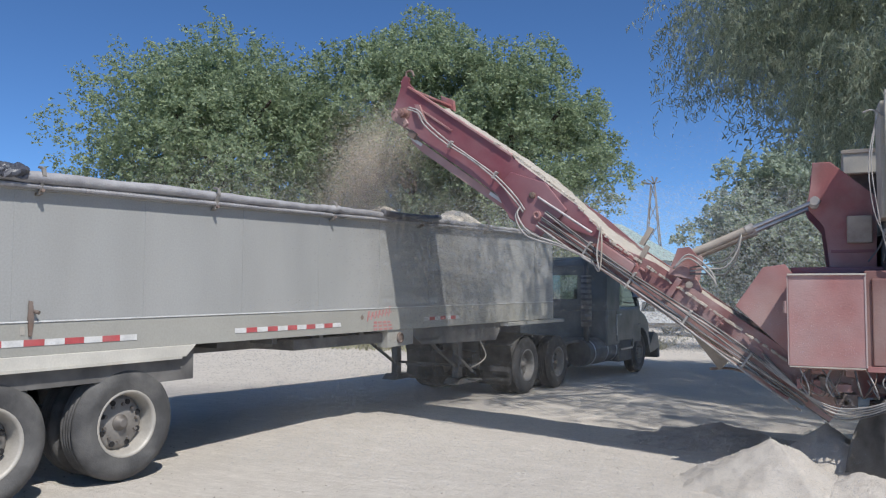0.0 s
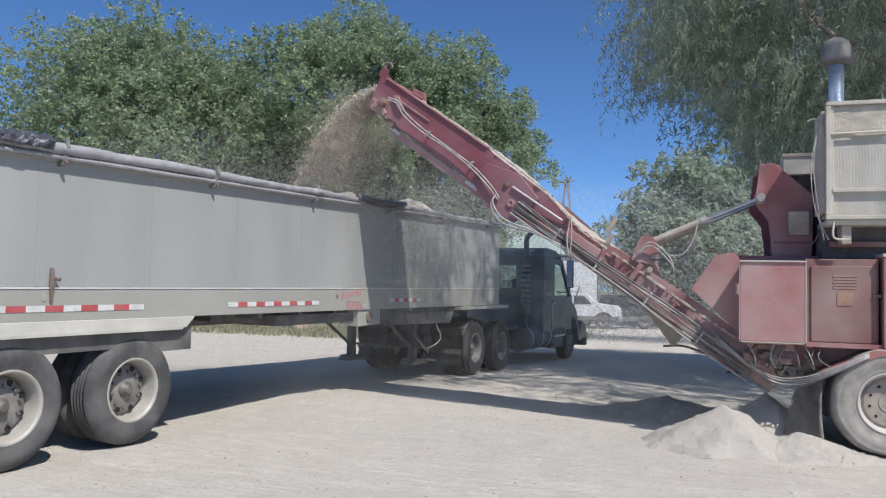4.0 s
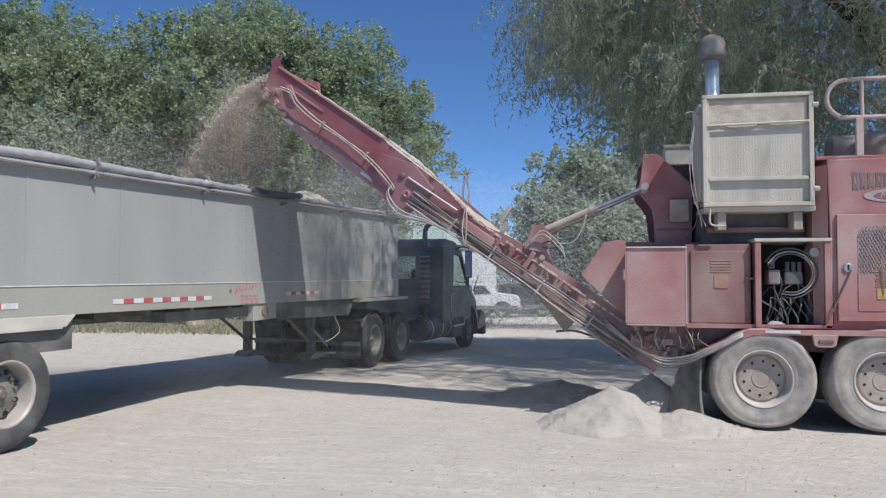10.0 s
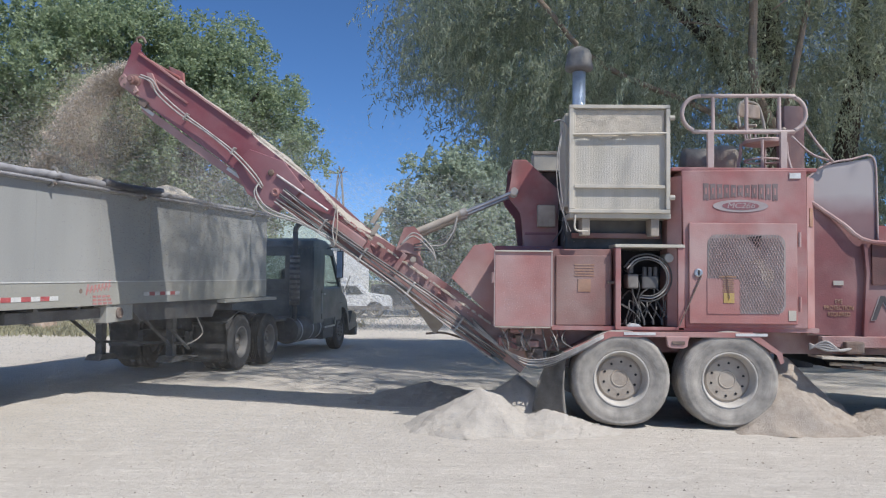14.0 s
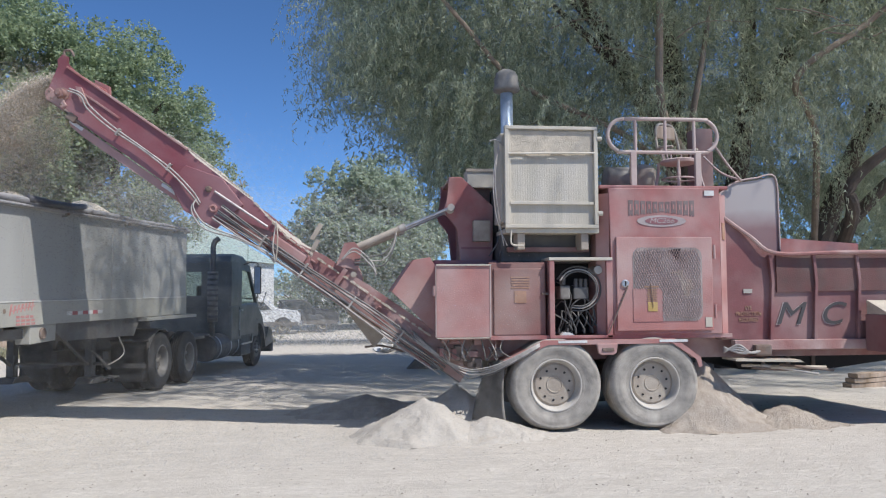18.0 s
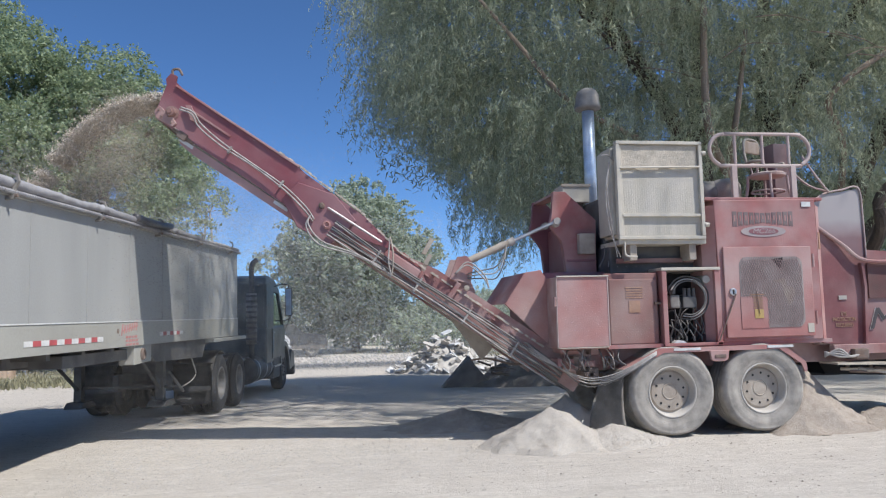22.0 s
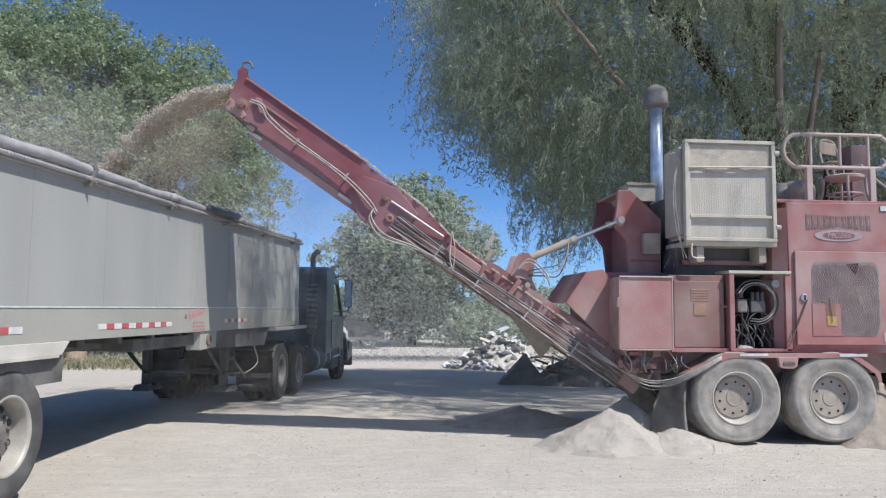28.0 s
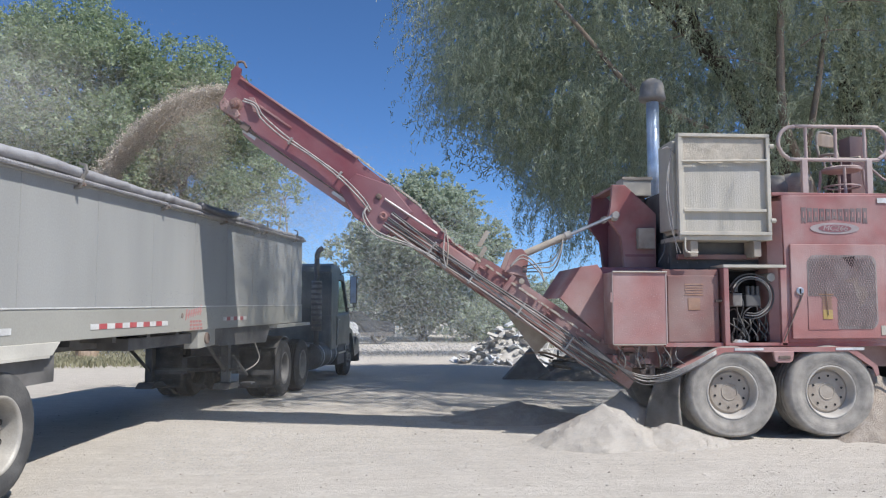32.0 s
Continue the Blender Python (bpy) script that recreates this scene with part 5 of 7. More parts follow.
    for k in range(11):
        s = 0.062 + 0.035 * abs(k - 5) / 5
        x = 0.925 + 0.075 * k
        z = 2.585 - 0.012 * abs(k - 5) / 5
        part("decal_letter_shape", prism([(x - 0.030, z - s), (x - 0.008, z - s), (x + 0.0, z - s * 0.7), (x + 0.008, z - s), (x + 0.030, z - s), (x + 0.026, z), (x + 0.030, z + s * 0.9), (x - 0.030, z + s * 0.9), (x - 0.026, z)], "y", -0.004, -0.0005), LETTER_MAROON, H)
        part("decal_letter_shape", box(x - 0.009, x + 0.009, -0.0055, -0.0038, z - s * 0.35, z + s * 0.4), RED, H)
    ov = [(1.30 + 0.30 * math.cos(a), 2.415 + 0.068 * math.sin(a)) for a in np.linspace(0, 2 * math.pi, 28)[:-1]]
    part("decal_oval", prism(ov, "y", -0.006, -0.0005), LETTER_GREY, H)
    ov = [(1.30 + 0.20 * math.cos(a), 2.415 + 0.044 * math.sin(a)) for a in np.linspace(0, 2 * math.pi, 28)[:-1]]
    part("decal_oval", prism(ov, "y", -0.009, -0.0055), RED_DEEP, H)
    text("type_lettering", "MC266", 0.085, Matrix.Translation((1.30, -0.0095, 2.415)) @ front, LETTER_GREY, H, 0.002, 1.2, 0.25)
    # radiator
    R = part("radiator_box", box(-0.53, 0.50, 0.03, 0.62, 2.36, 3.50, 0.01), CREAM, G, "cream radiator box with a dust-clogged screen")
    for a in (box(-0.57, -0.525, -0.018, 0.06, 2.367, 3.478, 0.006), box(0.49, 0.535, -0.018, 0.06, 2.367, 3.478, 0.006), box(-0.57, 0.535, -0.02, 0.06, 3.48, 3.52, 0.006), box(-0.57, 0.535, -0.02, 0.06, 2.325, 2.365, 0.006), box(-0.535, -0.50, 0.0, 0.05, 2.37, 3.47, 0.004), box(-0.51, 0.48, -0.012, 0.03, 2.60, 2.635, 0.004)):
        part("screen_frame", a, CREAM, R)
    bm = bmesh.new()
    for k in range(34):
        x = -0.505 + 0.98 * k / 34
        prism([(x, 0.03), (x + 0.0144, 0.0293), (x + 0.0288, 0.03)], "z", 2.38, 3.17, bm=bm)
    part("screen_ribs", bm, SCREEN, R)
    bm = bmesh.new()
    gx, gz_ = 40, 14
    ver = [[bm.verts.new((-0.505 + 0.98 * i / gx, 0.012 + 0.004 * noise.noise((i * 0.3, j * 0.5, 2)), 3.17 + 0.29 * j / gz_ + (0.03 * math.sin(i * 0.35) + 0.02 * noise.noise((i * 0.5, 3, 1)) if j == 0 else 0))) for j in range(gz_ + 1)] for i in range(gx + 1)]
    for i in range(gx):
        for j in range(gz_):
            bm.faces.new((ver[i][j], ver[i + 1][j], ver[i + 1][j + 1], ver[i][j + 1]))
    part("clogged_screen", bm, CAKED, R, "screen caked with pale dust", True)
    part("upper_rod", rod((-0.53, -0.01, 3.19), (0.50, -0.01, 3.21), 0.012), CREAM, R)
    for z in (2.5, 3.38):
        part("corner_bolt", rod((0.53, 0.0, z), (0.585, 0.0, z), 0.028), CREAM, R)
    part("radiator_base", box(-0.56, 0.55, 0.02, 0.64, 2.27, 2.325, 0.006), CREAM, R)
    part("foot_bracket", box(-0.42, -0.33, 0.05, 0.3, 2.08, 2.27, 0.01), RIM_DUST, R)
    part("foot_bracket", box(0.34, 0.43, 0.05, 0.3, 2.08, 2.27, 0.01), RIM_DUST, R)
    part("engine_rail", box(-0.5, 0.5, 0.25, 0.31, 2.06, 2.12, 0.01), RED_BROWN, R)
    part("side_tank", box(-0.60, -0.53, 0.10, 0.55, 2.40, 3.45, 0.01), CREAM, R)
    part("engine_block", box(-0.56, 0.62, 0.35, 2.1, 1.93, 2.3, 0.03), BLACK, G)
    part("engine_bank", box(-0.5, 0.60, 0.72, 1.9, 2.3, 2.95, 0.05), BLACK, G)
    for k in range(2):
        part("wire", hose([(-0.62, 0.05, 3.35), (-0.68 - 0.02 * k, 0.03, 2.9), (-0.64 - 0.03 * k, 0.02, 2.45), (-0.58 + 0.04 * k, 0.05, 2.12)], 0.005), HOSE_PALE, G)
    part("wire", hose([(-0.56, 0.1, 3.3), (-0.66, 0.05, 3.36), (-0.74, 0.03, 3.34)], 0.008), HOSE_PALE, G)
    part("tool_bracket", hose([(-0.5, 0.0, 2.3), (-0.5, -0.02, 2.14), (-0.36, -0.02, 2.12)], 0.011), CREAM, G)
    # exhaust pipe with rain cap
    ex = part("exhaust_pipe", rod((-0.16, 1.95, 2.6), (-0.16, 1.95, 4.44), 0.088, seg=24), CHROME, G, "steel exhaust pipe with the sky's blue put into its colour", True)
    cap = [(4.30, 0.10), (4.33, 0.185), (4.36, 0.192), (4.40, 0.182), (4.41, 0.176), (4.53, 0.168), (4.60, 0.135), (4.64, 0.07), (4.648, 0.001)]
    part("rain_cap", lathe(cap, "z", 28, (-0.16, 1.95, 0.12)), DISC, ex, "dusty grey domed rain cap", True)
    # tower and conveyor lift bracket
    tower = part("lift_tower", prism([(-1.0, 1.95), (-0.6, 1.95), (-0.585, 2.655), (-0.98, 3.02), (-1.14, 3.02), (-1.15, 2.75), (-1.20, 2.62), (-1.17, 2.54), (-1.03, 2.38)], "y", 0.70, 0.78, 0.012), RED, G, "red steel lifting tower")
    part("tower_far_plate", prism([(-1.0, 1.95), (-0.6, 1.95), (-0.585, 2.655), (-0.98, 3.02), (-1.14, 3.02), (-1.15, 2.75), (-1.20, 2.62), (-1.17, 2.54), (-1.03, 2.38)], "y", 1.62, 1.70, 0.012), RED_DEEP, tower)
    part("tower_cap", prism([(-1.13, 3.01), (-0.98, 3.01), (-0.98, 2.98), (-1.13, 2.98)], "y", 0.78, 1.62), RED, tower)
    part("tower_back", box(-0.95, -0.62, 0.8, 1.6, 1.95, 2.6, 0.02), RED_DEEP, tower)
    part("junction_box", box(-0.85, -0.64, 0.60, 0.70, 2.21, 2.47, 0.012), RIM_DUST, tower)
    wb = part("work_box", box(-0.84, -0.46, 1.22, 1.55, 2.96, 3.2, 0.012), CREAM, tower, "dusty square box")
    part("box_rim", box(-0.855, -0.445, 1.205, 1.225, 3.17, 3.21, 0.004), RIM_DUST, wb)
    part("box_bracket", box(-0.78, -0.52, 1.3, 1.5, 2.6, 2.96, 0.01), RUST, wb)
    part("tower_pin", rod((-1.13, 0.64, 2.60), (-1.13, 0.80, 2.60), 0.045, seg=14), RIM_DUST, tower)
    part("tower_seam", box(-0.99, -0.62, 0.69, 0.70, 2.12, 2.15, 0.003), RED_DEEP, tower)
    for k in range(5):
        part("wire", hose([(-0.56 + 0.02 * k, 0.66, 2.7 - 0.05 * k), (-0.54 - 0.01 * k, 0.6, 2.45), (-0.58 + 0.05 * k, 0.45, 2.2), (-0.7 + 0.12 * k, 0.35, 2.02)], 0.008), HOSE, tower)
    # gusset wing at the conveyor's foot
    part("conveyor_wing", prism([(-1.86, 1.60), (-1.60, 1.98), (-1.40, 2.01), (-1.30, 1.86), (-1.30, 1.08), (-1.44, 1.2)], "y", 0.50, 0.56, 0.006), RED_FADED, G, "faded red side wing")
    part("wing_front", prism([(-1.86, 1.60), (-1.60, 1.98), (-1.40, 2.01)], "y", 0.56, 1.7), RED, G)
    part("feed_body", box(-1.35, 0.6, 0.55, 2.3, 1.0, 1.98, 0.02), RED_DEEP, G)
    # platform rail and stool on the roof
    def tube(n, pts, r, parent=G, steps=4):
        return part(n, hose(pts, r, steps=steps), RAIL, parent, smooth=True)
    loop = [(0.89 + 0.2 * math.cos(a), 0.08, 3.445 + 0.2 * math.sin(a)) for a in np.linspace(math.pi / 2, 1.5 * math.pi, 9)] + [(1.85 + 0.2 * math.cos(a), 0.08, 3.45 + 0.2 * math.sin(a)) for a in np.linspace(-math.pi / 2, math.pi / 2, 9)]
    rail = tube("guard_rail", loop + [loop[0]], 0.024)
    for x, z0, z1 in ((1.0, 2.84, 3.245), (1.80, 2.84, 3.245)):
        part("rail_post", box(x - 0.035, x + 0.035, 0.055, 0.105, z0, z1, 0.005), RAIL, rail)
    for x in (1.03, 1.40, 1.76):
        part("rail_upright", rod((x, 0.08, 3.245), (x, 0.08, 3.65), 0.02), RAIL, rail)
    part("roof_box", box(2.29, 2.54, 1.2, 1.45, 2.7, 3.8, 0.01), RED_BROWN, G)
        # hopper
    part("hopper_shield", prism([(2.14, 2.50), (2.14, 2.72), (2.40, 2.93), (2.96, 3.02), (3.0, 2.04), (2.78, 2.04)], "y", 0.40, 0.44), SHIELD, G, "bent red deflector sheet silvered with dust")
    part("shield_rim", hose([(2.14, 0.39, 2.72), (2.40, 0.39, 2.93), (2.7, 0.385, 3.0), (2.95, 0.39, 3.02), (2.985, 0.39, 2.6), (2.99, 0.39, 2.05)], 0.012, steps=5), RAIL, G, "worn pale rim", True)
    for k in range(2):
        part("roof_pipe", hose([(2.10 + 0.02 * k, 0.3 + 0.3 * k, 3.42 - 0.12 * k), (2.28 + 0.02 * k, 0.3 + 0.2 * k, 3.16 - 0.08 * k), (2.46, 0.32, 2.96)], 0.014), RAIL, G, smooth=True)
    part("warning_sticker", box(-0.045, 0.045, -0.004, 0.004, -0.1, 0.1, m=pose(2.094, 0.066, 2.3, 0, 0, 45)), STICKER, G, "faded yellow warning sticker")
    F = part("hopper_side", prism([(2.12, 1.02), (2.78, 0.98), (5.3, 0.95), (5.3, 2.06), (2.76, 2.03), (2.14, 2.46)], "y", 0.14, 0.18), RED_HOP, G, "deep red feed hopper side")
    part("hopper_lip", hose([(2.12, 0.13, 2.48), (2.45, 0.10, 2.24), (2.76, 0.08, 2.04), (3.6, 0.06, 2.05), (5.3, 0.06, 2.07)], 0.025, steps=4), RED_DIRTY, F)
    for x in (2.68, 3.24, 3.80, 4.35, 4.9):
        part("hopper_rib", prism([(x - 0.02, 0.98), (x + 0.02, 0.98), (x + 0.055, 1.7), (x + 0.03, 2.02), (x - 0.01, 2.02), (x + 0.02, 1.7)], "y", 0.085, 0.14, 0.008), RED_HOP, F)
    part("hopper_upper", prism([(2.78, 1.57), (5.3, 1.61), (5.3, 2.05), (2.78, 2.02)], "y", 0.115, 0.138), RED_SOOT, F)
    part("hopper_floor", box(2.1, 5.3, 0.2, 2.3, 1.0, 1.08), RED_DIRTY, G)
    part("hopper_far_side", prism([(2.12, 1.02), (5.3, 0.95), (5.3, 2.3), (2.14, 2.5)], "y", 2.2, 2.24), RED, G)
    part("hopper_rail", box(2.2, 5.3, 0.06, 0.16, 0.88, 1.0, 0.008), RED_DIRTY, F)
    for ch, x, wide in (("M", 2.925, 1.2), ("C", 3.47, 1.12)):
        text("model_lettering", ch, 0.40, Matrix.Translation((x - 0.010, 0.134, 1.294)) @ front, LETTER_GREY, F, 0.003, wide, 0.3)
        text("model_lettering", ch, 0.385, Matrix.Translation((x, 0.128, 1.30)) @ front, LETTER_DARK, F, 0.003, wide, 0.3)
    text("notice_lettering", "EYE\nPROTECTION\nREQUIRED", 0.07, Matrix.Translation((2.42, 0.134, 1.31)) @ front, FADED_YELLOW, F, 0.002, 0.75)
    part("notice_patch", box(2.36, 2.47, 0.128, 0.139, 1.56, 1.61), RIM, F)
    part("side_bin", box(3.86, 5.25, -0.35, 0.05, 0.86, 1.30, 0.01), RED_HOP, G, "dust-topped red side bin")
    part("bin_dust", prism([(-0.34, 1.30), (0.035, 1.30), (0.035, 1.47), (-0.15, 1.40), (-0.33, 1.325)], "x", 3.87, 5.24, 0.01), CAKED, G, "dust heaped on the bin lid")
    # wheels and fenders
    for i, x in enumerate((0.0, 1.168)):
        dusty_wheel(G, (x, -0.02, 0.52), -1)
        dusty_wheel(G, (x, 2.42, 0.52), 1)
        part("axle", rod((x, 0.2, 0.52), (x, 2.2, 0.52), 0.08), RUST, G)
    fend = [(-0.60, 0.80), (-0.14, 1.03), (1.42, 1.035), (1.72, 0.82), (1.735, 0.72), (1.70, 0.70), (1.66, 0.80), (1.38, 0.985), (-0.10, 0.98), (-0.60, 0.755)]
    fe = part("fender", prism(fend, "y", -0.06, -0.04), RED_FADED, G)
    part("fender_top", prism([(-0.60, 0.80), (-0.14, 1.032), (1.42, 1.037), (1.72, 0.82), (1.70, 0.81), (1.41, 1.02), (-0.13, 1.015), (-0.59, 0.785)], "y", -0.04, 0.42), RED_FADED, G)
    for x in (0.02, 1.22):
        part("reflector_strip", box(x, x + 0.34, -0.066, -0.06, 1.0, 1.03), WHITE, fe)
    part("hanger", prism([(0.47, 0.99), (0.72, 0.99), (0.70, 0.88), (0.66, 0.86), (0.53, 0.86), (0.49, 0.88)], "y", -0.075, -0.03, 0.01), RED_FADED, G)
    part("side_lamp", box(0.53, 0.67, -0.085, -0.075, 0.9, 0.94, 0.008), RUST, G)
    # torn rubber flap that bellies out before the front wheel
    bm = bmesh.new()
    rows = []
    for j in range(15):
        f = j / 14
        wide = 0.05 + 0.30 * (1 - f) ** 0.6
        rows.append([bm.verts.new((-0.585 - 0.03 * math.sin(3.1 * f) - wide * i / 10, -0.02 + 0.30 * (i / 10) ** 1.3, 0.80 * f + 0.10 * (1 - f) + (0.05 * noise.noise((i * 0.6, 3.0, 1.0)) if j == 0 else 0.0))) for i in range(11)])
    for j in range(14):
        for i in range(10):
            bm.faces.new((rows[j][i], rows[j][i + 1], rows[j + 1][i + 1], rows[j + 1][i]))
    bmesh.ops.solidify(bm, geom=bm.faces[:], thickness=0.014)
    part("mud_flap", bm, FLAP, G, "torn dusty rubber mud flap", True)
    # step and folded valve bank behind the wheels
    part("step_plate", prism([(2.15, 0.79), (2.95, 0.77), (3.0, 0.74), (2.15, 0.765)], "y", -0.05, 0.3), CAKED, G, "bent dust-caked step plate")
    part("valve_bank", box(2.42, 2.62, -0.02, 0.2, 0.82, 0.95, 0.02), RUST, G)
    for k in range(4):
        part("hose", hose([(2.05, 0.05, 0.92 - 0.02 * k), (2.2, -0.02, 0.86 + 0.03 * k), (2.34, -0.04, 0.86), (2.5, 0.0, 0.88)], 0.014), HOSE_PALE, G, smooth=True)
    # Block in near-black that stands in for the shade under the hopper
    part("underbody", prism([(2.45, 0.95), (5.0, 0.95), (4.9, 0.66), (4.2, 0.58), (3.6, 0.52), (2.7, 0.56)], "y", 0.95, 2.3, 0.03), DARK, G, "underbody block, near-black for the shade under the hopper")
    for x in (3.0, 3.35, 3.7):
        part("underbody_strap", box(x, x + 0.05, 0.93, 0.95, 0.6, 0.95), RUST, G)
    for k in range(5):
        part("cross_pipe", rod((2.3 + 0.12 * k, 0.1, 0.70 - 0.03 * (k % 2)), (3.1 + 0.1 * k, 0.16, 0.66 - 0.04 * (k % 3)), 0.018, seg=8), (CAKED, RUST, HOSE_PALE)[k % 3], G, smooth=True)
    part("jack_leg", hose([(5.0, 0.6, 1.0), (5.1, 0.6, 0.5), (5.22, 0.6, 0.02)], 0.04), BLACK, G)
    # hoses in a bundle from the fender to the conveyor's foot
    for k in range(5):
        d = 0.026 * k
        part("hose", hose([(-0.2, -0.07, 1.0 - d * 0.4), (-0.55, -0.09, 0.83 - d * 0.6), (-0.80, -0.04 + 0.012 * k, 0.735 - d * 0.9), (-1.05, 0.05 + 0.02 * k, 0.72 - d * (0.7 + 0.2 * (k % 3))), (-1.35, 0.25, 0.86 + d * 0.3), (-1.6, 0.47, 1.02 + d)], 0.0065 + 0.001 * (k % 2)), HOSE_PALE if k < 4 else HOSE, G, smooth=True)
    for k in range(9):
        rng = random.Random(k)
        x = -1.3 + 0.09 * k
        part("hose", hose([(x, 0.1, 1.06), (x + rng.uniform(-0.1, 0.1), 0.02, 0.92), (x + rng.uniform(-0.15, 0.15), 0.12, 0.80), (x + rng.uniform(-0.2, 0.25), 0.2, 0.95)], 0.006 + 0.003 * rng.random()), (HOSE_PALE, RUST, HOSE)[k % 3], G, smooth=True)
    for k in range(12):
        rng = random.Random(50 + k)
        x, z = rng.uniform(-1.35, -0.65), rng.uniform(0.6, 1.02)
        part("conveyor_foot_fitting", box(x, x + rng.uniform(0.05, 0.16), 0.18, 0.5, z, z + rng.uniform(0.04, 0.14), 0.012), RED_DIRTY if k % 2 else RUST, G)
    return G


build_grinder()


def build_stool():
    S = thing("stacked_chair", pose(1.80, 0.62, 2.84, 0, 0, 25), "dusty old chair standing on the grinder's roof", "chair")
    for dx in (-0.2, 0.2):
        for dy in (-0.17, 0.17):
            part("leg", hose([(dx * 1.2, dy * 1.2, 0), (dx, dy, 0.2), (dx * 0.95, dy * 0.95, 0.38)], 0.018, steps=3), RAIL, S)
    part("seat", lathe([(0.36, 0.2), (0.37, 0.23), (0.40, 0.235), (0.415, 0.21), (0.41, 0.001)], "z", 24), RAIL, S)
    ring = [(0.22 * math.cos(a), 0.2 * math.sin(a), 0.17) for a in np.linspace(0, 2 * math.pi, 13)]
    part("leg_hoop", hose(ring, 0.012, steps=3), RAIL, S)
    arm = [(0.25 * math.cos(a), 0.22 * math.sin(a), 0.56 + 0.02 * math.sin(a)) for a in np.linspace(-0.5, math.pi + 0.5, 11)]
    part("arm_hoop", hose(arm, 0.02, steps=4), RIM_DUST, S, smooth=True)
    for a in np.linspace(0.0, math.pi, 6):
        part("spindle", rod((0.2 * math.cos(a), 0.18 * math.sin(a), 0.41), (0.24 * math.cos(a), 0.21 * math.sin(a), 0.56), 0.011, seg=6), RAIL, S)
    part("back_hoop", hose([(-0.2, 0.16, 0.55), (-0.19, 0.2, 0.75), (-0.12, 0.22, 0.9), (0.12, 0.22, 0.9), (0.19, 0.2, 0.75), (0.2, 0.16, 0.55)], 0.018, steps=5), RIM_DUST, S, smooth=True)
    part("backrest", box(-0.17, 0.17, 0.2, 0.225, 0.72, 0.89, 0.02), WOOD, S)
    D = thing("air_cleaner", pose(1.5, 1.15, 2.84), "dusty cylindrical air cleaner on the grinder's roof", "air cleaner")
    part("canister", lathe([(0.0, 0.2), (0.34, 0.2), (0.42, 0.15), (0.43, 0.001)], "z", 24), RIM_DUST, D, smooth=True)
    part("canister", rod((-0.45, 0.1, 0.22), (-0.1, 0.1, 0.22), 0.2, seg=24), DISC, D, smooth=True)


build_stool()

# ---- conveyor ----


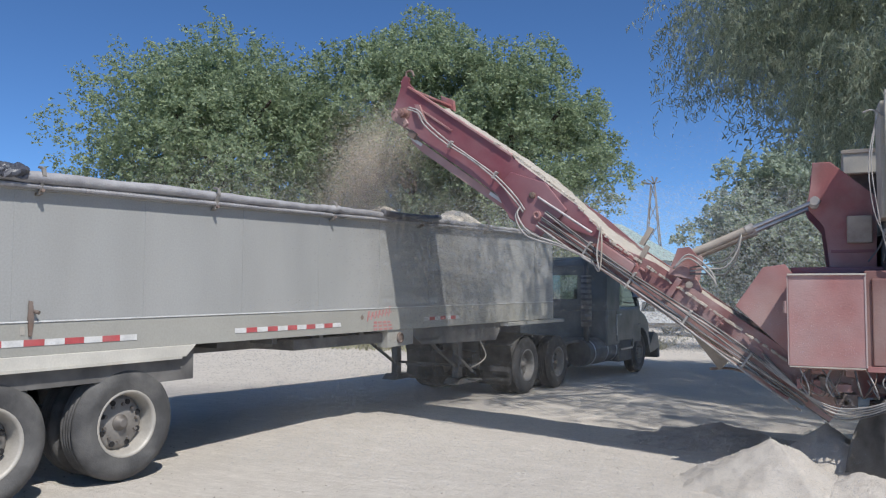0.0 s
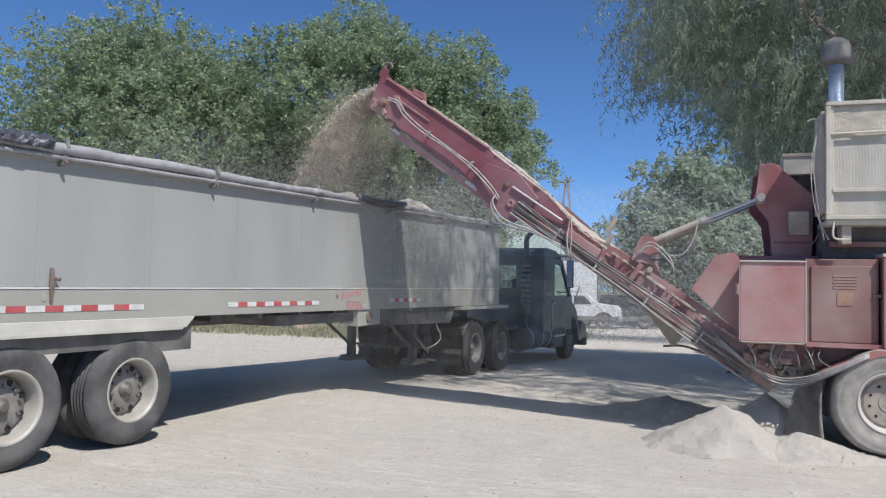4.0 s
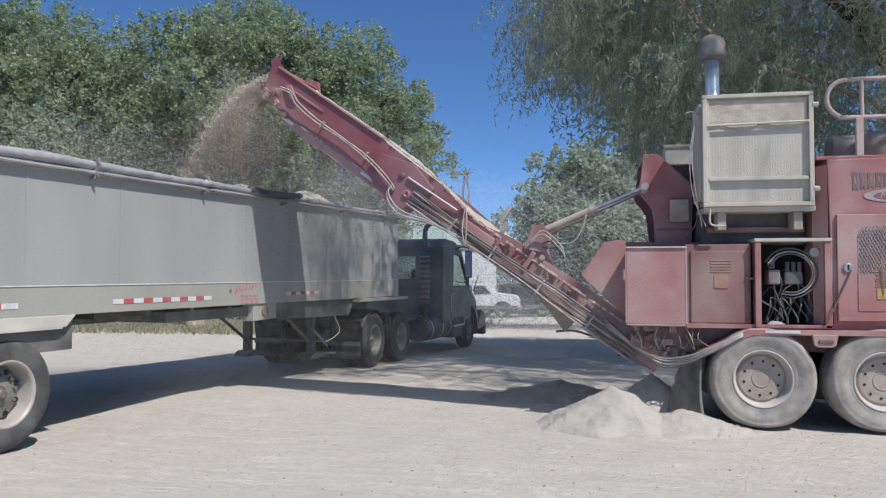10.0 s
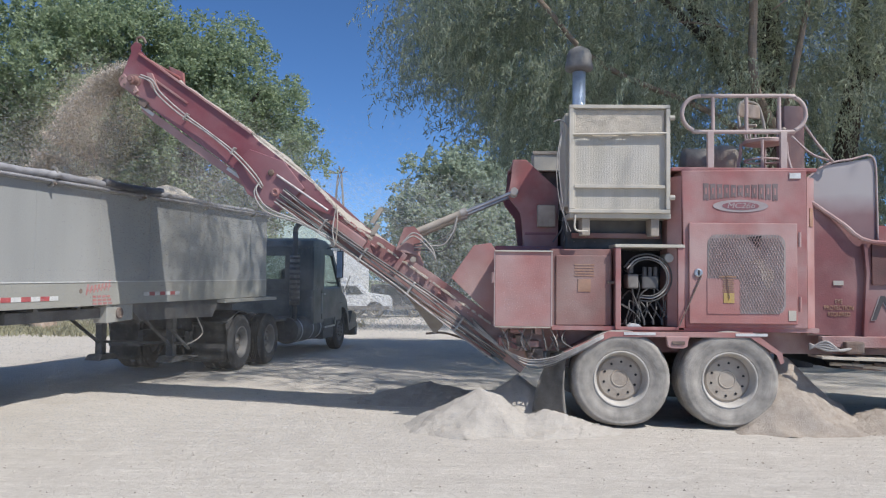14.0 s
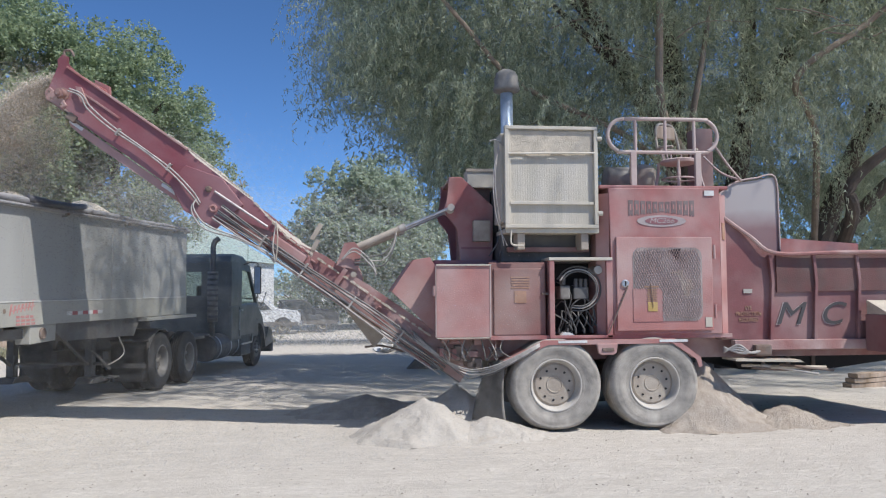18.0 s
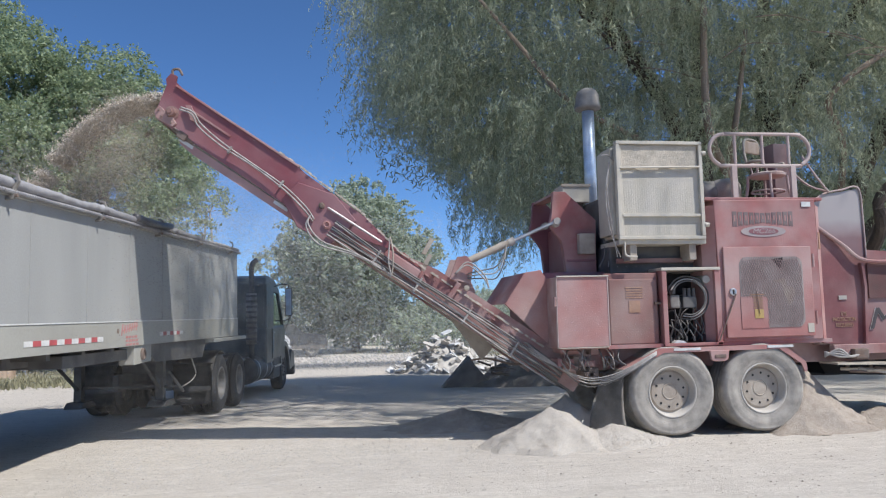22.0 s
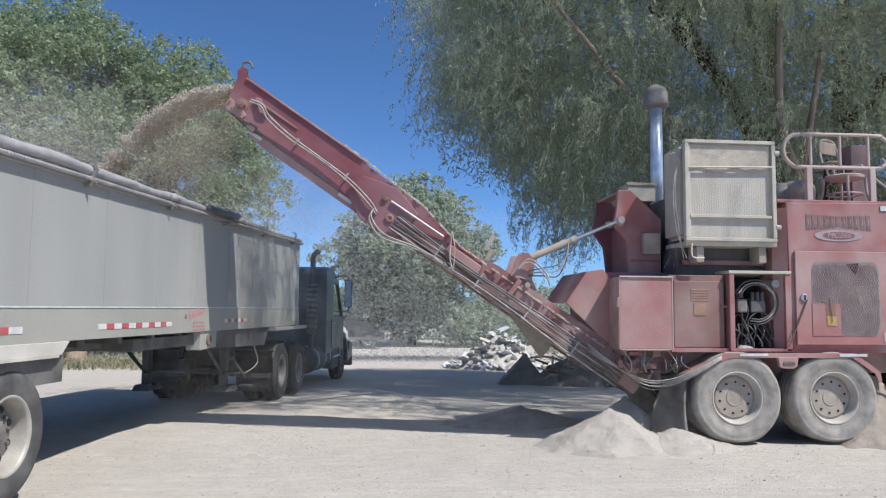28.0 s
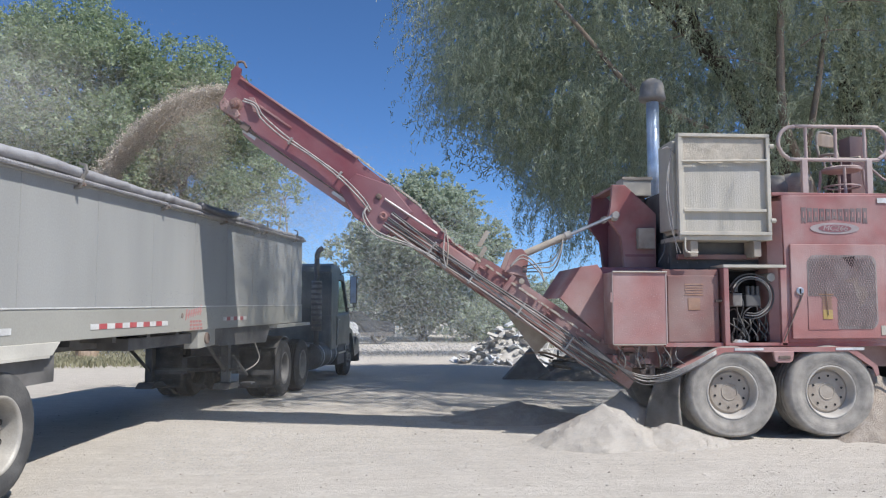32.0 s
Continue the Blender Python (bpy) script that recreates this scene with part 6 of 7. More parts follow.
def build_conveyor():
    ex = Vector((-0.818, 0.085, 0.569)).normalized()
    ey = Vector((ex.y, -ex.x, 0)).normalized() * -1
    if ey.y > 0:
        ey = -ey
    ez = ex.cross(ey)
    if ez.z < 0:
        ez = -ez
    M = Matrix.Translation((-0.98, 1.22, 0.50)) @ Matrix((ex, ey, ez)).transposed().to_4x4()
    C = thing("discharge_conveyor", M, "long red folding discharge conveyor carrying wood chips upward", "conveyor")
    h = 0.74  # near side
    far, mid = h - 1.10, h - 0.55  # far side and middle of the belt
    low = [(0, 0.02), (3.95, 0.0), (3.95, 0.24), (2.6, 0.28), (2.2, 0.35), (0.8, 0.36), (0.0, 0.33)]
    up = [(3.75, -0.02), (5.95, 0.0), (6.12, 0.06), (6.2, 0.40), (6.12, 0.47), (4.35, 0.47), (4.2, 0.44), (3.3, 0.40), (2.7, 0.27), (3.4, 0.10), (3.55, -0.08)]
    for y0, y1, s in ((h - 0.03, h, 1), (far, far + 0.03, -1)):
        cut = 0.5 if s > 0 else 0.34
        drop = 0.0 if s > 0 else 0.04
        a = part("lower_side_plate", prism([(u, min(z, cut - 0.06)) for u, z in low], "y", y0, y1), RED_DIRTY, C, "red side plate caked with dust")
        b = part("upper_side_plate", prism([(u, min(z, cut)) for u, z in up], "y", y0 + s * 0.02, y1 + s * 0.02), RED_DEEP, C, "deep red folding side plate")
        part("upper_lip", box(4.3, 6.1, y0 - 0.01, y1 + 0.045, min(0.455, cut), min(0.48, cut + 0.02), 0.004), RED_FADED, b)
        part("lower_lip", box(0.4, 3.9, y0 - 0.005, y1 + 0.04, -0.04, -0.01, 0.004), RED_DIRTY, a)
        part("return_guard", prism([(3.95, -0.03), (5.72, -0.03), (5.66, -0.10 + drop), (5.45, -0.125 + drop), (4.0, -0.12 + drop), (3.9, -0.08)], "y", y0 + 0.012, y1 - 0.002), RED_SUN, b, "belt return guard in faded red with sunlight in its colour")
        if s > 0:
            for ua in (4.12, 5.5):
                part("reflector_strip", box(ua, ua + 0.2, y1 - 0.001, y1 + 0.003, -0.075, -0.035), WHITE, b)
        part("mid_rail", box(5.2, 5.75, y1 if s > 0 else y0 - 0.03, y1 + 0.035 if s > 0 else y0, 0.30, 0.325, 0.004), RED, b)
    s = 1
    near = h + 0.02
    kn = part("hinge_plate", prism([(3.45, -0.12), (3.9, -0.16), (4.25, 0.02), (4.2, 0.3), (3.75, 0.42), (3.35, 0.3)], "y", near, near + 0.04, 0.01), RED_DEEP, C, "fold hinge plate")
    part("hinge_pin", lathe([(0.03, 0.05), (0.06, 0.05), (0.065, 0.03), (0.05, 0.022), (0.045, 0.001)], "y", 20, (3.62, near, 0.06)), RED_FADED, kn)
    part("hinge_collar", lathe([(0.03, 0.04), (0.06, 0.038), (0.066, 0.02), (0.066, 0.001)], "y", 14, (3.80, near, 0.22)), RUST, kn)
    part("fold_cylinder", rod((3.72, near + 0.06, 0.24), (2.95, near + 0.06, 0.25), 0.014), DISC_BRIGHT, C, "bright hydraulic cylinder rod")
    part("fold_link", box(2.35, 2.85, near, near + 0.03, 0.06, 0.24, 0.03), RED_FADED, C)
    part("stiffener", box(1.86, 1.92, h, h + 0.04, -0.03, 0.36, 0.006), RED_DIRTY, C)
    part("stop_pin", prism([(2.32, 0.24), (2.38, 0.24), (2.40, 0.46), (2.35, 0.46)], "y", h - 0.03, h + 0.0), RIM_DUST, C)
    part("mount_plate", prism([(2.45, 0.05), (2.72, 0.10), (2.66, 0.30), (2.40, 0.27), (2.2, 0.12)], "y", h, h + 0.02, 0.004), RED, C, "red plate scoured of its dust")
    part("plate_hole", rod((2.55, h + 0.018, 0.2), (2.55, h + 0.023, 0.2), 0.022, seg=12), DARK, C)
    for k in range(7):
        r3 = random.Random(300 + k)
        u, z = r3.uniform(0.5, 2.3), r3.uniform(0.1, 0.3)
        part("bolted_fitting", box(u, u + r3.uniform(0.03, 0.10), h, h + r3.uniform(0.015, 0.05), z, z + r3.uniform(0.015, 0.04), 0.006), (RED_DIRTY, RIM_DUST, RED_SUN)[k % 3], C)
    clevis = part("cylinder_clevis", prism([(1.62, 0.24), (1.95, 0.24), (1.9, 0.40), (1.78, 0.46), (1.66, 0.38)], "y", h - 0.1, h - 0.02, 0.01), RED_DIRTY, C)
    part("clevis_pin", rod((1.78, h - 0.12, 0.36), (1.78, h + 0.03, 0.36), 0.035, seg=14), RIM_DUST, clevis)
    # belt and head
    part("belt", box(0.0, 6.02, far + 0.05, h - 0.05, 0.17, 0.21), HOSE, C, "black conveyor belt")
    part("belt_return", box(0.0, 6.02, far + 0.05, h - 0.05, 0.0, 0.02), HOSE, C)
    part("head_pulley", rod((6.02, far, 0.10), (6.02, h, 0.10), 0.11, seg=20), RUST, C)
    part("head_motor", lathe([(0.0, 0.085), (0.03, 0.085), (0.035, 0.06), (0.12, 0.055), (0.125, 0.03), (0.14, 0.028), (0.14, 0.001)], "y", 18, (5.95, h, 0.16)), RED_BROWN, C, "dusty hydraulic drive motor")
    part("head_bearing", prism([(5.84, 0.02), (6.06, 0.0), (6.13, 0.06), (6.12, 0.15), (5.9, 0.12), (5.82, 0.08)], "y", h, h + 0.05, 0.008), RED_DIRTY, C)
    for k in range(4):
        part("bearing_bolt", rod((5.88 + 0.07 * k, h + 0.04, 0.05 + 0.05 * (k % 2)), (5.88 + 0.07 * k, h + 0.065, 0.05 + 0.05 * (k % 2)), 0.012, seg=6), RUST, C)
    part("take_up_screw", rod((5.52, h + 0.03, -0.01), (5.82, h + 0.03, 0.02), 0.016, seg=8), RUST, C)
    part("take_up_block", box(5.62, 5.74, h, h + 0.06, -0.05, 0.04, 0.012), RUST, C)
    part("head_hood", prism([(5.6, 0.24), (5.8, 0.36), (5.86, 0.33), (5.7, 0.21)], "y", h, h + 0.06), RED, C)
    ear = part("head_ear", prism([(6.0, 0.44), (6.2, 0.40), (6.26, 0.47), (6.25, 0.56), (6.17, 0.575), (6.14, 0.50), (6.04, 0.49)], "y", h - 0.03, h + 0.01, 0.006), RED_DEEP, C)
    part("ear_hook", hose([(6.22, h - 0.01, 0.55), (6.26, h - 0.01, 0.61), (6.2, h - 0.01, 0.655), (6.13, h - 0.01, 0.62)], 0.016), RUST, ear)
    part("head_ear", prism([(6.0, 0.42), (6.24, 0.40), (6.32, 0.5), (6.1, 0.54)], "y", far - 0.02, far + 0.04, 0.008), RED, C)
    part("head_cross_bar", rod((6.1, far, 0.44), (6.1, h, 0.44), 0.03), RED, C)
    # burden of chips on the belt, seen above the lip
    rng = random.Random(8)
    us, ws = np.arange(0.3, 5.8, 0.08), np.linspace(far + 0.05, h - 0.05, 12)
    ver = [(u, y, (0.17 if u < 3.0 else 0.17 + 0.15 * min(1, u - 3.0)) + 0.12 * (1 - ((y - mid) / 0.55) ** 2) + 0.03 * rng.random()) for u in us for y in ws]
    k = len(ws)
    part("belt_burden", mesh_of("belt_burden", ver, [(j * k + i, j * k + i + 1, (j + 1) * k + i + 1, (j + 1) * k + i) for j in range(len(us) - 1) for i in range(k - 1)]), PILE, C, "layer of pale chips on the belt")
    # chips caught on the lip
    bm = bmesh.new()
    for _ in range(420):
        u, y = rng.uniform(0.6, 4.6), h + rng.uniform(-0.05, 0.03)
        z = 0.265 if u < 2.7 else (0.265 + 0.135 * (u - 2.7) / 0.6 if u < 3.3 else 0.41 + 0.06 * min(1, u - 3.3))
        sz = rng.uniform(0.008, 0.026)
        box(u, u + sz * 1.6, y, y + sz, z, z + sz, bm=bm, m=None)
    part("chips_on_lip", bm, CHIP, C)["kind"] = "stuff"
    # hose runs along the near side
    for k, (z0, mat) in enumerate(((0.03, HOSE), (0.06, HOSE_PALE), (0.09, HOSE), (0.115, HOSE_PALE), (0.0, HOSE), (-0.02, HOSE_PALE), (0.14, HOSE))):
        y = near + 0.05 + 0.012 * (k % 3)
        wob = [(0.25 + 0.55 * j, y + 0.01 * math.sin(j * 1.7 + k), z0 + 0.02 * math.sin(j * 1.3 + 2 * k)) for j in range(7)]
        part("hose", hose(wob, 0.0105), mat, C, smooth=True)
    for k, z0 in enumerate((0.16, 0.21)):
        y = near + 0.06
        part("hose", hose([(3.78, y, 0.0 + 0.03 * k), (3.95, y + 0.02, 0.06 + 0.04 * k), (4.3, y, 0.13 + 0.035 * k), (4.75, y - 0.01, 0.16 + 0.02 * k), (5.2, y, 0.15 + 0.04 * k), (5.55, y + 0.02, 0.19 + 0.045 * k), (5.7, y + 0.05, 0.27 + 0.03 * k), (5.86, y + 0.06, 0.24 + 0.03 * k)], 0.0105), HOSE_PALE, C, smooth=True)
        part("hose", hose([(3.85, y, 0.06), (3.8, y + 0.05, -0.06 - 0.04 * k), (3.55, y + 0.06, -0.14 - 0.05 * k), (3.15, y + 0.05, -0.05 - 0.02 * k), (2.75, y, 0.0)], 0.0105), HOSE_PALE, C, smooth=True)
        part("hose", hose([(2.9, y, 0.36), (2.75, y + 0.07, 0.2 - 0.1 * k), (2.62, y + 0.07, -0.04), (2.75, y + 0.05, 0.0)], 0.009), HOSE_PALE if k else RIM_DUST, C, smooth=True)
    for x in (0.9, 1.6, 2.3, 2.9, 4.35, 5.1):
        part("hose_clamp", box(x - 0.012, x + 0.012, near + 0.01, near + 0.08, -0.04 if x < 3 else 0.12, 0.16 if x < 3 else 0.215, 0.006), HOSE_PALE, C)
    # support strut hanging below and lift cylinders to the tower
    flap = prism([(-2.54, 1.55), (-2.30, 1.50), (-1.92, 1.06), (-2.06, 0.90)], "y", 1.0, 1.02)
    flap.transform(M.inverted())
    part("hanging_flap", flap, RIM_DUST, C, "dusty hanging deflector flap")
    part("hanging_bar", hose([(0.55, 0.2, 0.02), (0.75, 0.2, -0.10), (1.02, 0.2, -0.20), (1.2, 0.2, -0.34)], 0.014), RUST, C)
    W = M.inverted()
    for dy in (0.0, 0.5):
        a, b = W @ Vector((-1.12, 0.66 + dy, 2.63)), W @ Vector((-2.32, 0.66 + dy, 2.12))
        cyl = part("lift_cylinder", rod(b, b + (a - b) * 0.50, 0.043, seg=18), RIM_DUST, C, "dusty hydraulic lift cylinder")
        part("gland", rod(b + (a - b) * 0.47, b + (a - b) * 0.53, 0.05, seg=18), HOSE_PALE, cyl)
        part("cylinder_rod", rod(b + (a - b) * 0.5, a, 0.021, seg=14), STEEL, cyl)
        part("rod_eye", rod(a - Vector((0, 0.05, 0)), a + Vector((0, 0.05, 0)), 0.045, seg=14), HOSE_PALE, cyl)
        up = Vector((0, 0.0, 0.052))
        part("cylinder_pipe", hose([b + up, b + (a - b) * 0.2 + up * 1.1, b + (a - b) * 0.44 + up], 0.011), HOSE_PALE, cyl, smooth=True)
        lug = prism([(-2.52, 1.92), (-2.26, 1.86), (-2.22, 2.10), (-2.30, 2.20), (-2.42, 2.19)], "y", 0.59 + dy, 0.62 + dy)
        lug.transform(W)
        part("cylinder_bracket", lug, RED_DIRTY, C)
    tab = prism([(-2.84, 2.25), (-2.79, 2.23), (-2.68, 2.41), (-2.73, 2.44)], "y", 0.70, 0.76)
    tab.transform(W)
    part("guide_tab", tab, RIM_DUST, C)
    for k in range(3):
        part("hose", hose([W @ Vector(p) for p in ((-2.30, 0.58, 1.98 - 0.03 * k), (-2.12, 0.55, 2.02 - 0.05 * k), (-1.95, 0.56, 2.06 - 0.07 * k), (-1.84, 0.58, 2.20 - 0.05 * k), (-1.80, 0.60, 2.33 - 0.02 * k))], 0.008), HOSE_PALE if k == 1 else HOSE, C, smooth=True)
    for k in range(2):
        part("hose", hose([W @ Vector(p) for p in ((-2.46, 0.56, 1.98), (-2.30, 0.53, 2.12 - 0.04 * k), (-2.10, 0.54, 1.96 - 0.05 * k), (-2.04, 0.56, 1.80))], 0.009), HOSE_PALE, C, smooth=True)


build_conveyor()

# ---- piles, rubble and what lies about ----


def heap(name, at, size, height, seed, mat, label, lean=0.0, step=0.025):
    e = thing(name, Matrix.Translation((*at, ground_z(*at) - 0.03)), label, "pile")
    rx, ry = size
    xs, ys = np.arange(-rx, rx + step, step), np.arange(-ry, ry + step, step)
    ver = []
    for y in ys:
        for x in xs:
            r = math.hypot(x / rx, y / ry)
            k = max(0.0, 1 - r * (1 + 0.22 * noise.noise((3 * x / rx + seed, 3 * y / ry, 5.0))))
            n = noise.noise((x * 1.6 + seed, y * 1.6, 0)) * 0.35 + noise.noise((x * 6, y * 6 + seed, 3)) * 0.10
            z = height * max(0.0, k ** 1.2 * (1 + n * 0.6)) * (1 + lean * x / rx)
            ver.append((x, y, z + min(1, 3 * k) * (0.016 * noise.noise((x * 14, y * 14, seed)) + 0.010 * noise.noise((x * 33, y * 33, seed))) - (0.03 if k == 0 else 0)))
    w = len(xs)
    part("mound", mesh_of("mound", ver, [(j * w + i, j * w + i + 1, (j + 1) * w + i + 1, (j + 1) * w + i) for j in range(len(ys) - 1) for i in range(w - 1)]), mat, e, smooth=True)
    # crumbs that have rolled down the slopes
    rng = random.Random(seed)
    cv, cf = [], []
    for _ in range(900):
        p = ver[rng.randrange(len(ver))]
        if p[2] < 0.0:
            continue
        s, k = rng.uniform(0.004, 0.013) * (1.6 if rng.random() < 0.06 else 1), len(cv)
        for d in ((1, 0, 0), (-0.5, 0.9, 0), (-0.5, -0.8, 0), (0.1, 0, 0.9)):
            cv.append(tuple(p[i] + s * d[i] * rng.uniform(0.7, 1.3) + (rng.uniform(-0.02, 0.02) if i < 2 else 0) * 0 for i in range(3)))
        cf += [(k, k + 1, k + 3), (k + 1, k + 2, k + 3), (k + 2, k, k + 3), (k, k + 2, k + 1)]
    part("crumb_layer", mesh_of("crumb_layer", cv, cf), mat, e, "coarse crumbs on the slope")["kind"] = "stuff"
    return e


heap("dust_pile", (-1.55, -0.12), (0.92, 0.68), 0.46, 3, PILE, "pale pile of ground fines beside the grinder's wheels", 0.0)
heap("dust_pile", (-0.85, -0.22), (0.95, 0.50), 0.25, 5, PILE, "low pale spill of fines before the wheels")
heap("dust_pile", (-1.05, 0.75), (0.75, 0.7), 0.5, 9, PILE, "shaded spill of fines under the conveyor's foot")
heap("dust_pile", (-2.15, 1.95), (1.15, 0.75), 0.27, 13, PILE_DARK, "low spill of darker brown fines beside the machine")
heap("dust_pile", (1.88, 0.36), (1.0, 0.72), 0.80, 7, PILE_BROWN, "brownish pile of fines behind the grinder's wheels")
heap("dust_pile", (2.85, 0.20), (0.85, 0.5), 0.24, 11, PILE_BROWN, "low brownish spill of fines under the hopper")


def block_mesh(seed, s):
    rng = random.Random(seed)
    bm = bmesh.new()
    bmesh.ops.create_cube(bm, size=1)
    for v in bm.verts:
        v.co = Vector((v.co.x * s[0], v.co.y * s[1], v.co.z * s[2])) * rng.uniform(0.75, 1.15)
    me = bpy.data.meshes.new("slab")
    bm.to_mesh(me)
    bm.free()
    return me


def build_rubble():
    R = thing("rubble_heap", Matrix.Translation((0.3, 18.0, ground_z(0, 18.0))), "heap of broken pale concrete and scrap sheet", "rubble")
    kinds = [block_mesh(k, s) for k, s in enumerate(((0.42, 0.26, 0.05), (0.28, 0.22, 0.07), (0.18, 0.15, 0.10), (0.55, 0.24, 0.035), (0.12, 0.10, 0.08)))]
    rng = random.Random(4)
    for k in range(260):
        a, r = rng.uniform(0, 6.28), rng.random() ** 0.7
        x, y = 1.9 * r * math.cos(a), 1.5 * r * math.sin(a)
        z = (1 - r) * 1.35 * rng.uniform(0.55, 1.0) + 0.04
        ob = part("concrete_slab", kinds[k % 5], CONCRETE if k % 7 else SIDING, R)
        ob.matrix_basis = pose(x, y, z, rng.uniform(-40, 40), rng.uniform(-40, 40), rng.uniform(0, 360))
    part("core", heap_mesh(1.6, 1.45, 1.15), CONCRETE, R, smooth=True)
    D = thing("scrap_sheet", pose(-0.55, 10.2, ground_z(0, 10.2)), "bent dark scrap sheet leaning against the rubble", "scrap")
    part("sheet", prism([(-0.55, 0.0), (0.15, 0.75), (0.3, 0.5), (0.75, 0.0)], "y", -0.05, 0.25), BLACK, D)
    B = thing("brush_heap", pose(1.1, 10.4, ground_z(1, 10.4)), "dark heap of brush and scrap behind the grinder", "scrap heap")
    part("core", heap_mesh(1.5, 1.0, 0.85), HUB, B)
    for k in range(26):
        rng = random.Random(k)
        p = Vector((rng.uniform(-1.2, 1.2), rng.uniform(-0.8, 0.3), rng.uniform(0.1, 0.6)))
        q = p + Vector((rng.uniform(-0.7, 0.7), rng.uniform(-0.3, 0.3), rng.uniform(-0.1, 0.4)))
        part("branch", rod(p, q, rng.uniform(0.012, 0.035), seg=6), BARK if k % 3 else RIM_DUST, B)


def heap_mesh(rx, ry, h, step=0.12):
    xs, ys = np.arange(-rx, rx + step, step), np.arange(-ry, ry + step, step)
    ver = [(x, y, h * max(0, 1 - math.hypot(x / rx, y / ry)) * (1 + 0.5 * noise.noise((x * 3, y * 3, 1))) - 0.02) for y in ys for x in xs]
    w = len(xs)
    return mesh_of("core", ver, [(j * w + i, j * w + i + 1, (j + 1) * w + i + 1, (j + 1) * w + i) for j in range(len(ys) - 1) for i in range(w - 1)])


build_rubble()


def build_timber():
    for k in range(3):
        e = thing("timber_baulk", pose(6.6 + 0.04 * k, 3.9, ground_z(6.4, 3.9) + 0.045 + 0.085 * k, 0, 0, 12 + 2 * k), "weathered timber baulk in a stack under the hopper", "timber", "timbers under the hopper")
        part("baulk", box(-0.5, 0.5, -0.1, 0.1, -0.042 if k else -0.1, 0.036, 0.008), WOOD, e)


build_timber()


def build_logs():
    for x, y, h, r in ((-17.6, 20.4, 1.3, 0.45), (-18.6, 21.4, 0.8, 0.5), (-15.4, 21.6, 1.1, 0.4)):
        e = thing("tree_stump", pose(x, y, ground_z(x, y)), "pale sawn tree stump standing in dry grass", "stump", "stumps in the grass")
        bm = lathe([(-0.1, r * 1.25), (0.1, r * 1.1), (h * 0.6, r), (h, r * 0.92), (h + 0.01, r * 0.86), (h + 0.01, 0.01)], "z", 16)
        for v in bm.verts:
            v.co += Vector((noise.noise(v.co * 3), noise.noise(v.co * 3 + Vector((5, 0, 0))), 0)) * 0.12
        part("bole", bm, WOOD, e)


build_logs()


def build_grass():
    rng = np.random.default_rng(14)
    n = 20000
    x = rng.uniform(-40, -6, n)
    y = 15.5 + 0.25 * (x + 20) * 0.2 + rng.gamma(2.0, 2.6, n)
    z = np.array([ground_z(a, b) for a, b in zip(x, y)])
    P = np.stack([x, y, z + 0.07], 1)
    W = rng.normal(size=(n, 3)) * 0.35
    W[:, 2] = 1
    W /= np.linalg.norm(W, axis=1, keepdims=True)
    ob = part("dry_grass", quads("dry_grass", P, W, unit(rng, n), 0.16 + 0.14 * rng.random(n), 0.05 + 0.05 * rng.random(n)), GRASS)
    tagged(ob, "strip of dry grass along the yard's far edge", "grass", kind="stuff")
    n = 9000
    x, y = rng.uniform(3, 30, n), 30 + rng.gamma(2.0, 4.0, n)
    z = np.array([ground_z(a, b) for a, b in zip(x, y)])
    P = np.stack([x, y, z + 0.07], 1)
    W = rng.normal(size=(n, 3)) * 0.35
    W[:, 2] = 1
    W /= np.linalg.norm(W, axis=1, keepdims=True)
    ob = part("dry_grass", quads("dry_grass", P, W, unit(rng, n), 0.16 + 0.14 * rng.random(n), 0.06 + 0.05 * rng.random(n)), GRASS)
    tagged(ob, "grass verge beside the far road", "grass", kind="stuff")


build_grass()

# loose stones on the yard
def build_stones(seed, count, size, mat, label):
    rng = np.random.default_rng(seed)
    ver, fac = [], []
    base = [Vector(v) for v in ((1, 0, 0), (0, 1, 0), (-1, 0, 0), (0, -1, 0), (0, 0, 0.7), (0, 0, -0.4))]
    tri = ((0, 1, 4), (1, 2, 4), (2, 3, 4), (3, 0, 4), (1, 0, 5), (2, 1, 5), (3, 2, 5), (0, 3, 5))
    for _ in range(count):
        x, y = rng.uniform(-9, 6), rng.uniform(-6.8, 3.5)
        r = 0.004 + size * rng.random() ** 4
        z = ground_z(x, y) + relief(x, y)
        k = len(ver)
        a = rng.uniform(0, 6.28)
        for v in base:
            q = v * r * rng.uniform(0.7, 1.3)
            ver.append((x + q.x * math.cos(a) - q.y * math.sin(a), y + q.x * math.sin(a) + q.y * math.cos(a), z + q.z))
        fac += [tuple(i + k for i in t) for t in tri]
    ob = part("loose_stones", mesh_of("loose_stones", ver, fac), mat)
    tagged(ob, label, "stones", kind="stuff")


build_stones(31, 7000, 0.012, PILE, "loose pale stones strewn over the yard")
build_stones(32, 5500, 0.012, CLOD, "loose brown clods strewn over the yard")

# ---- far buildings, pickup and wind pump ----


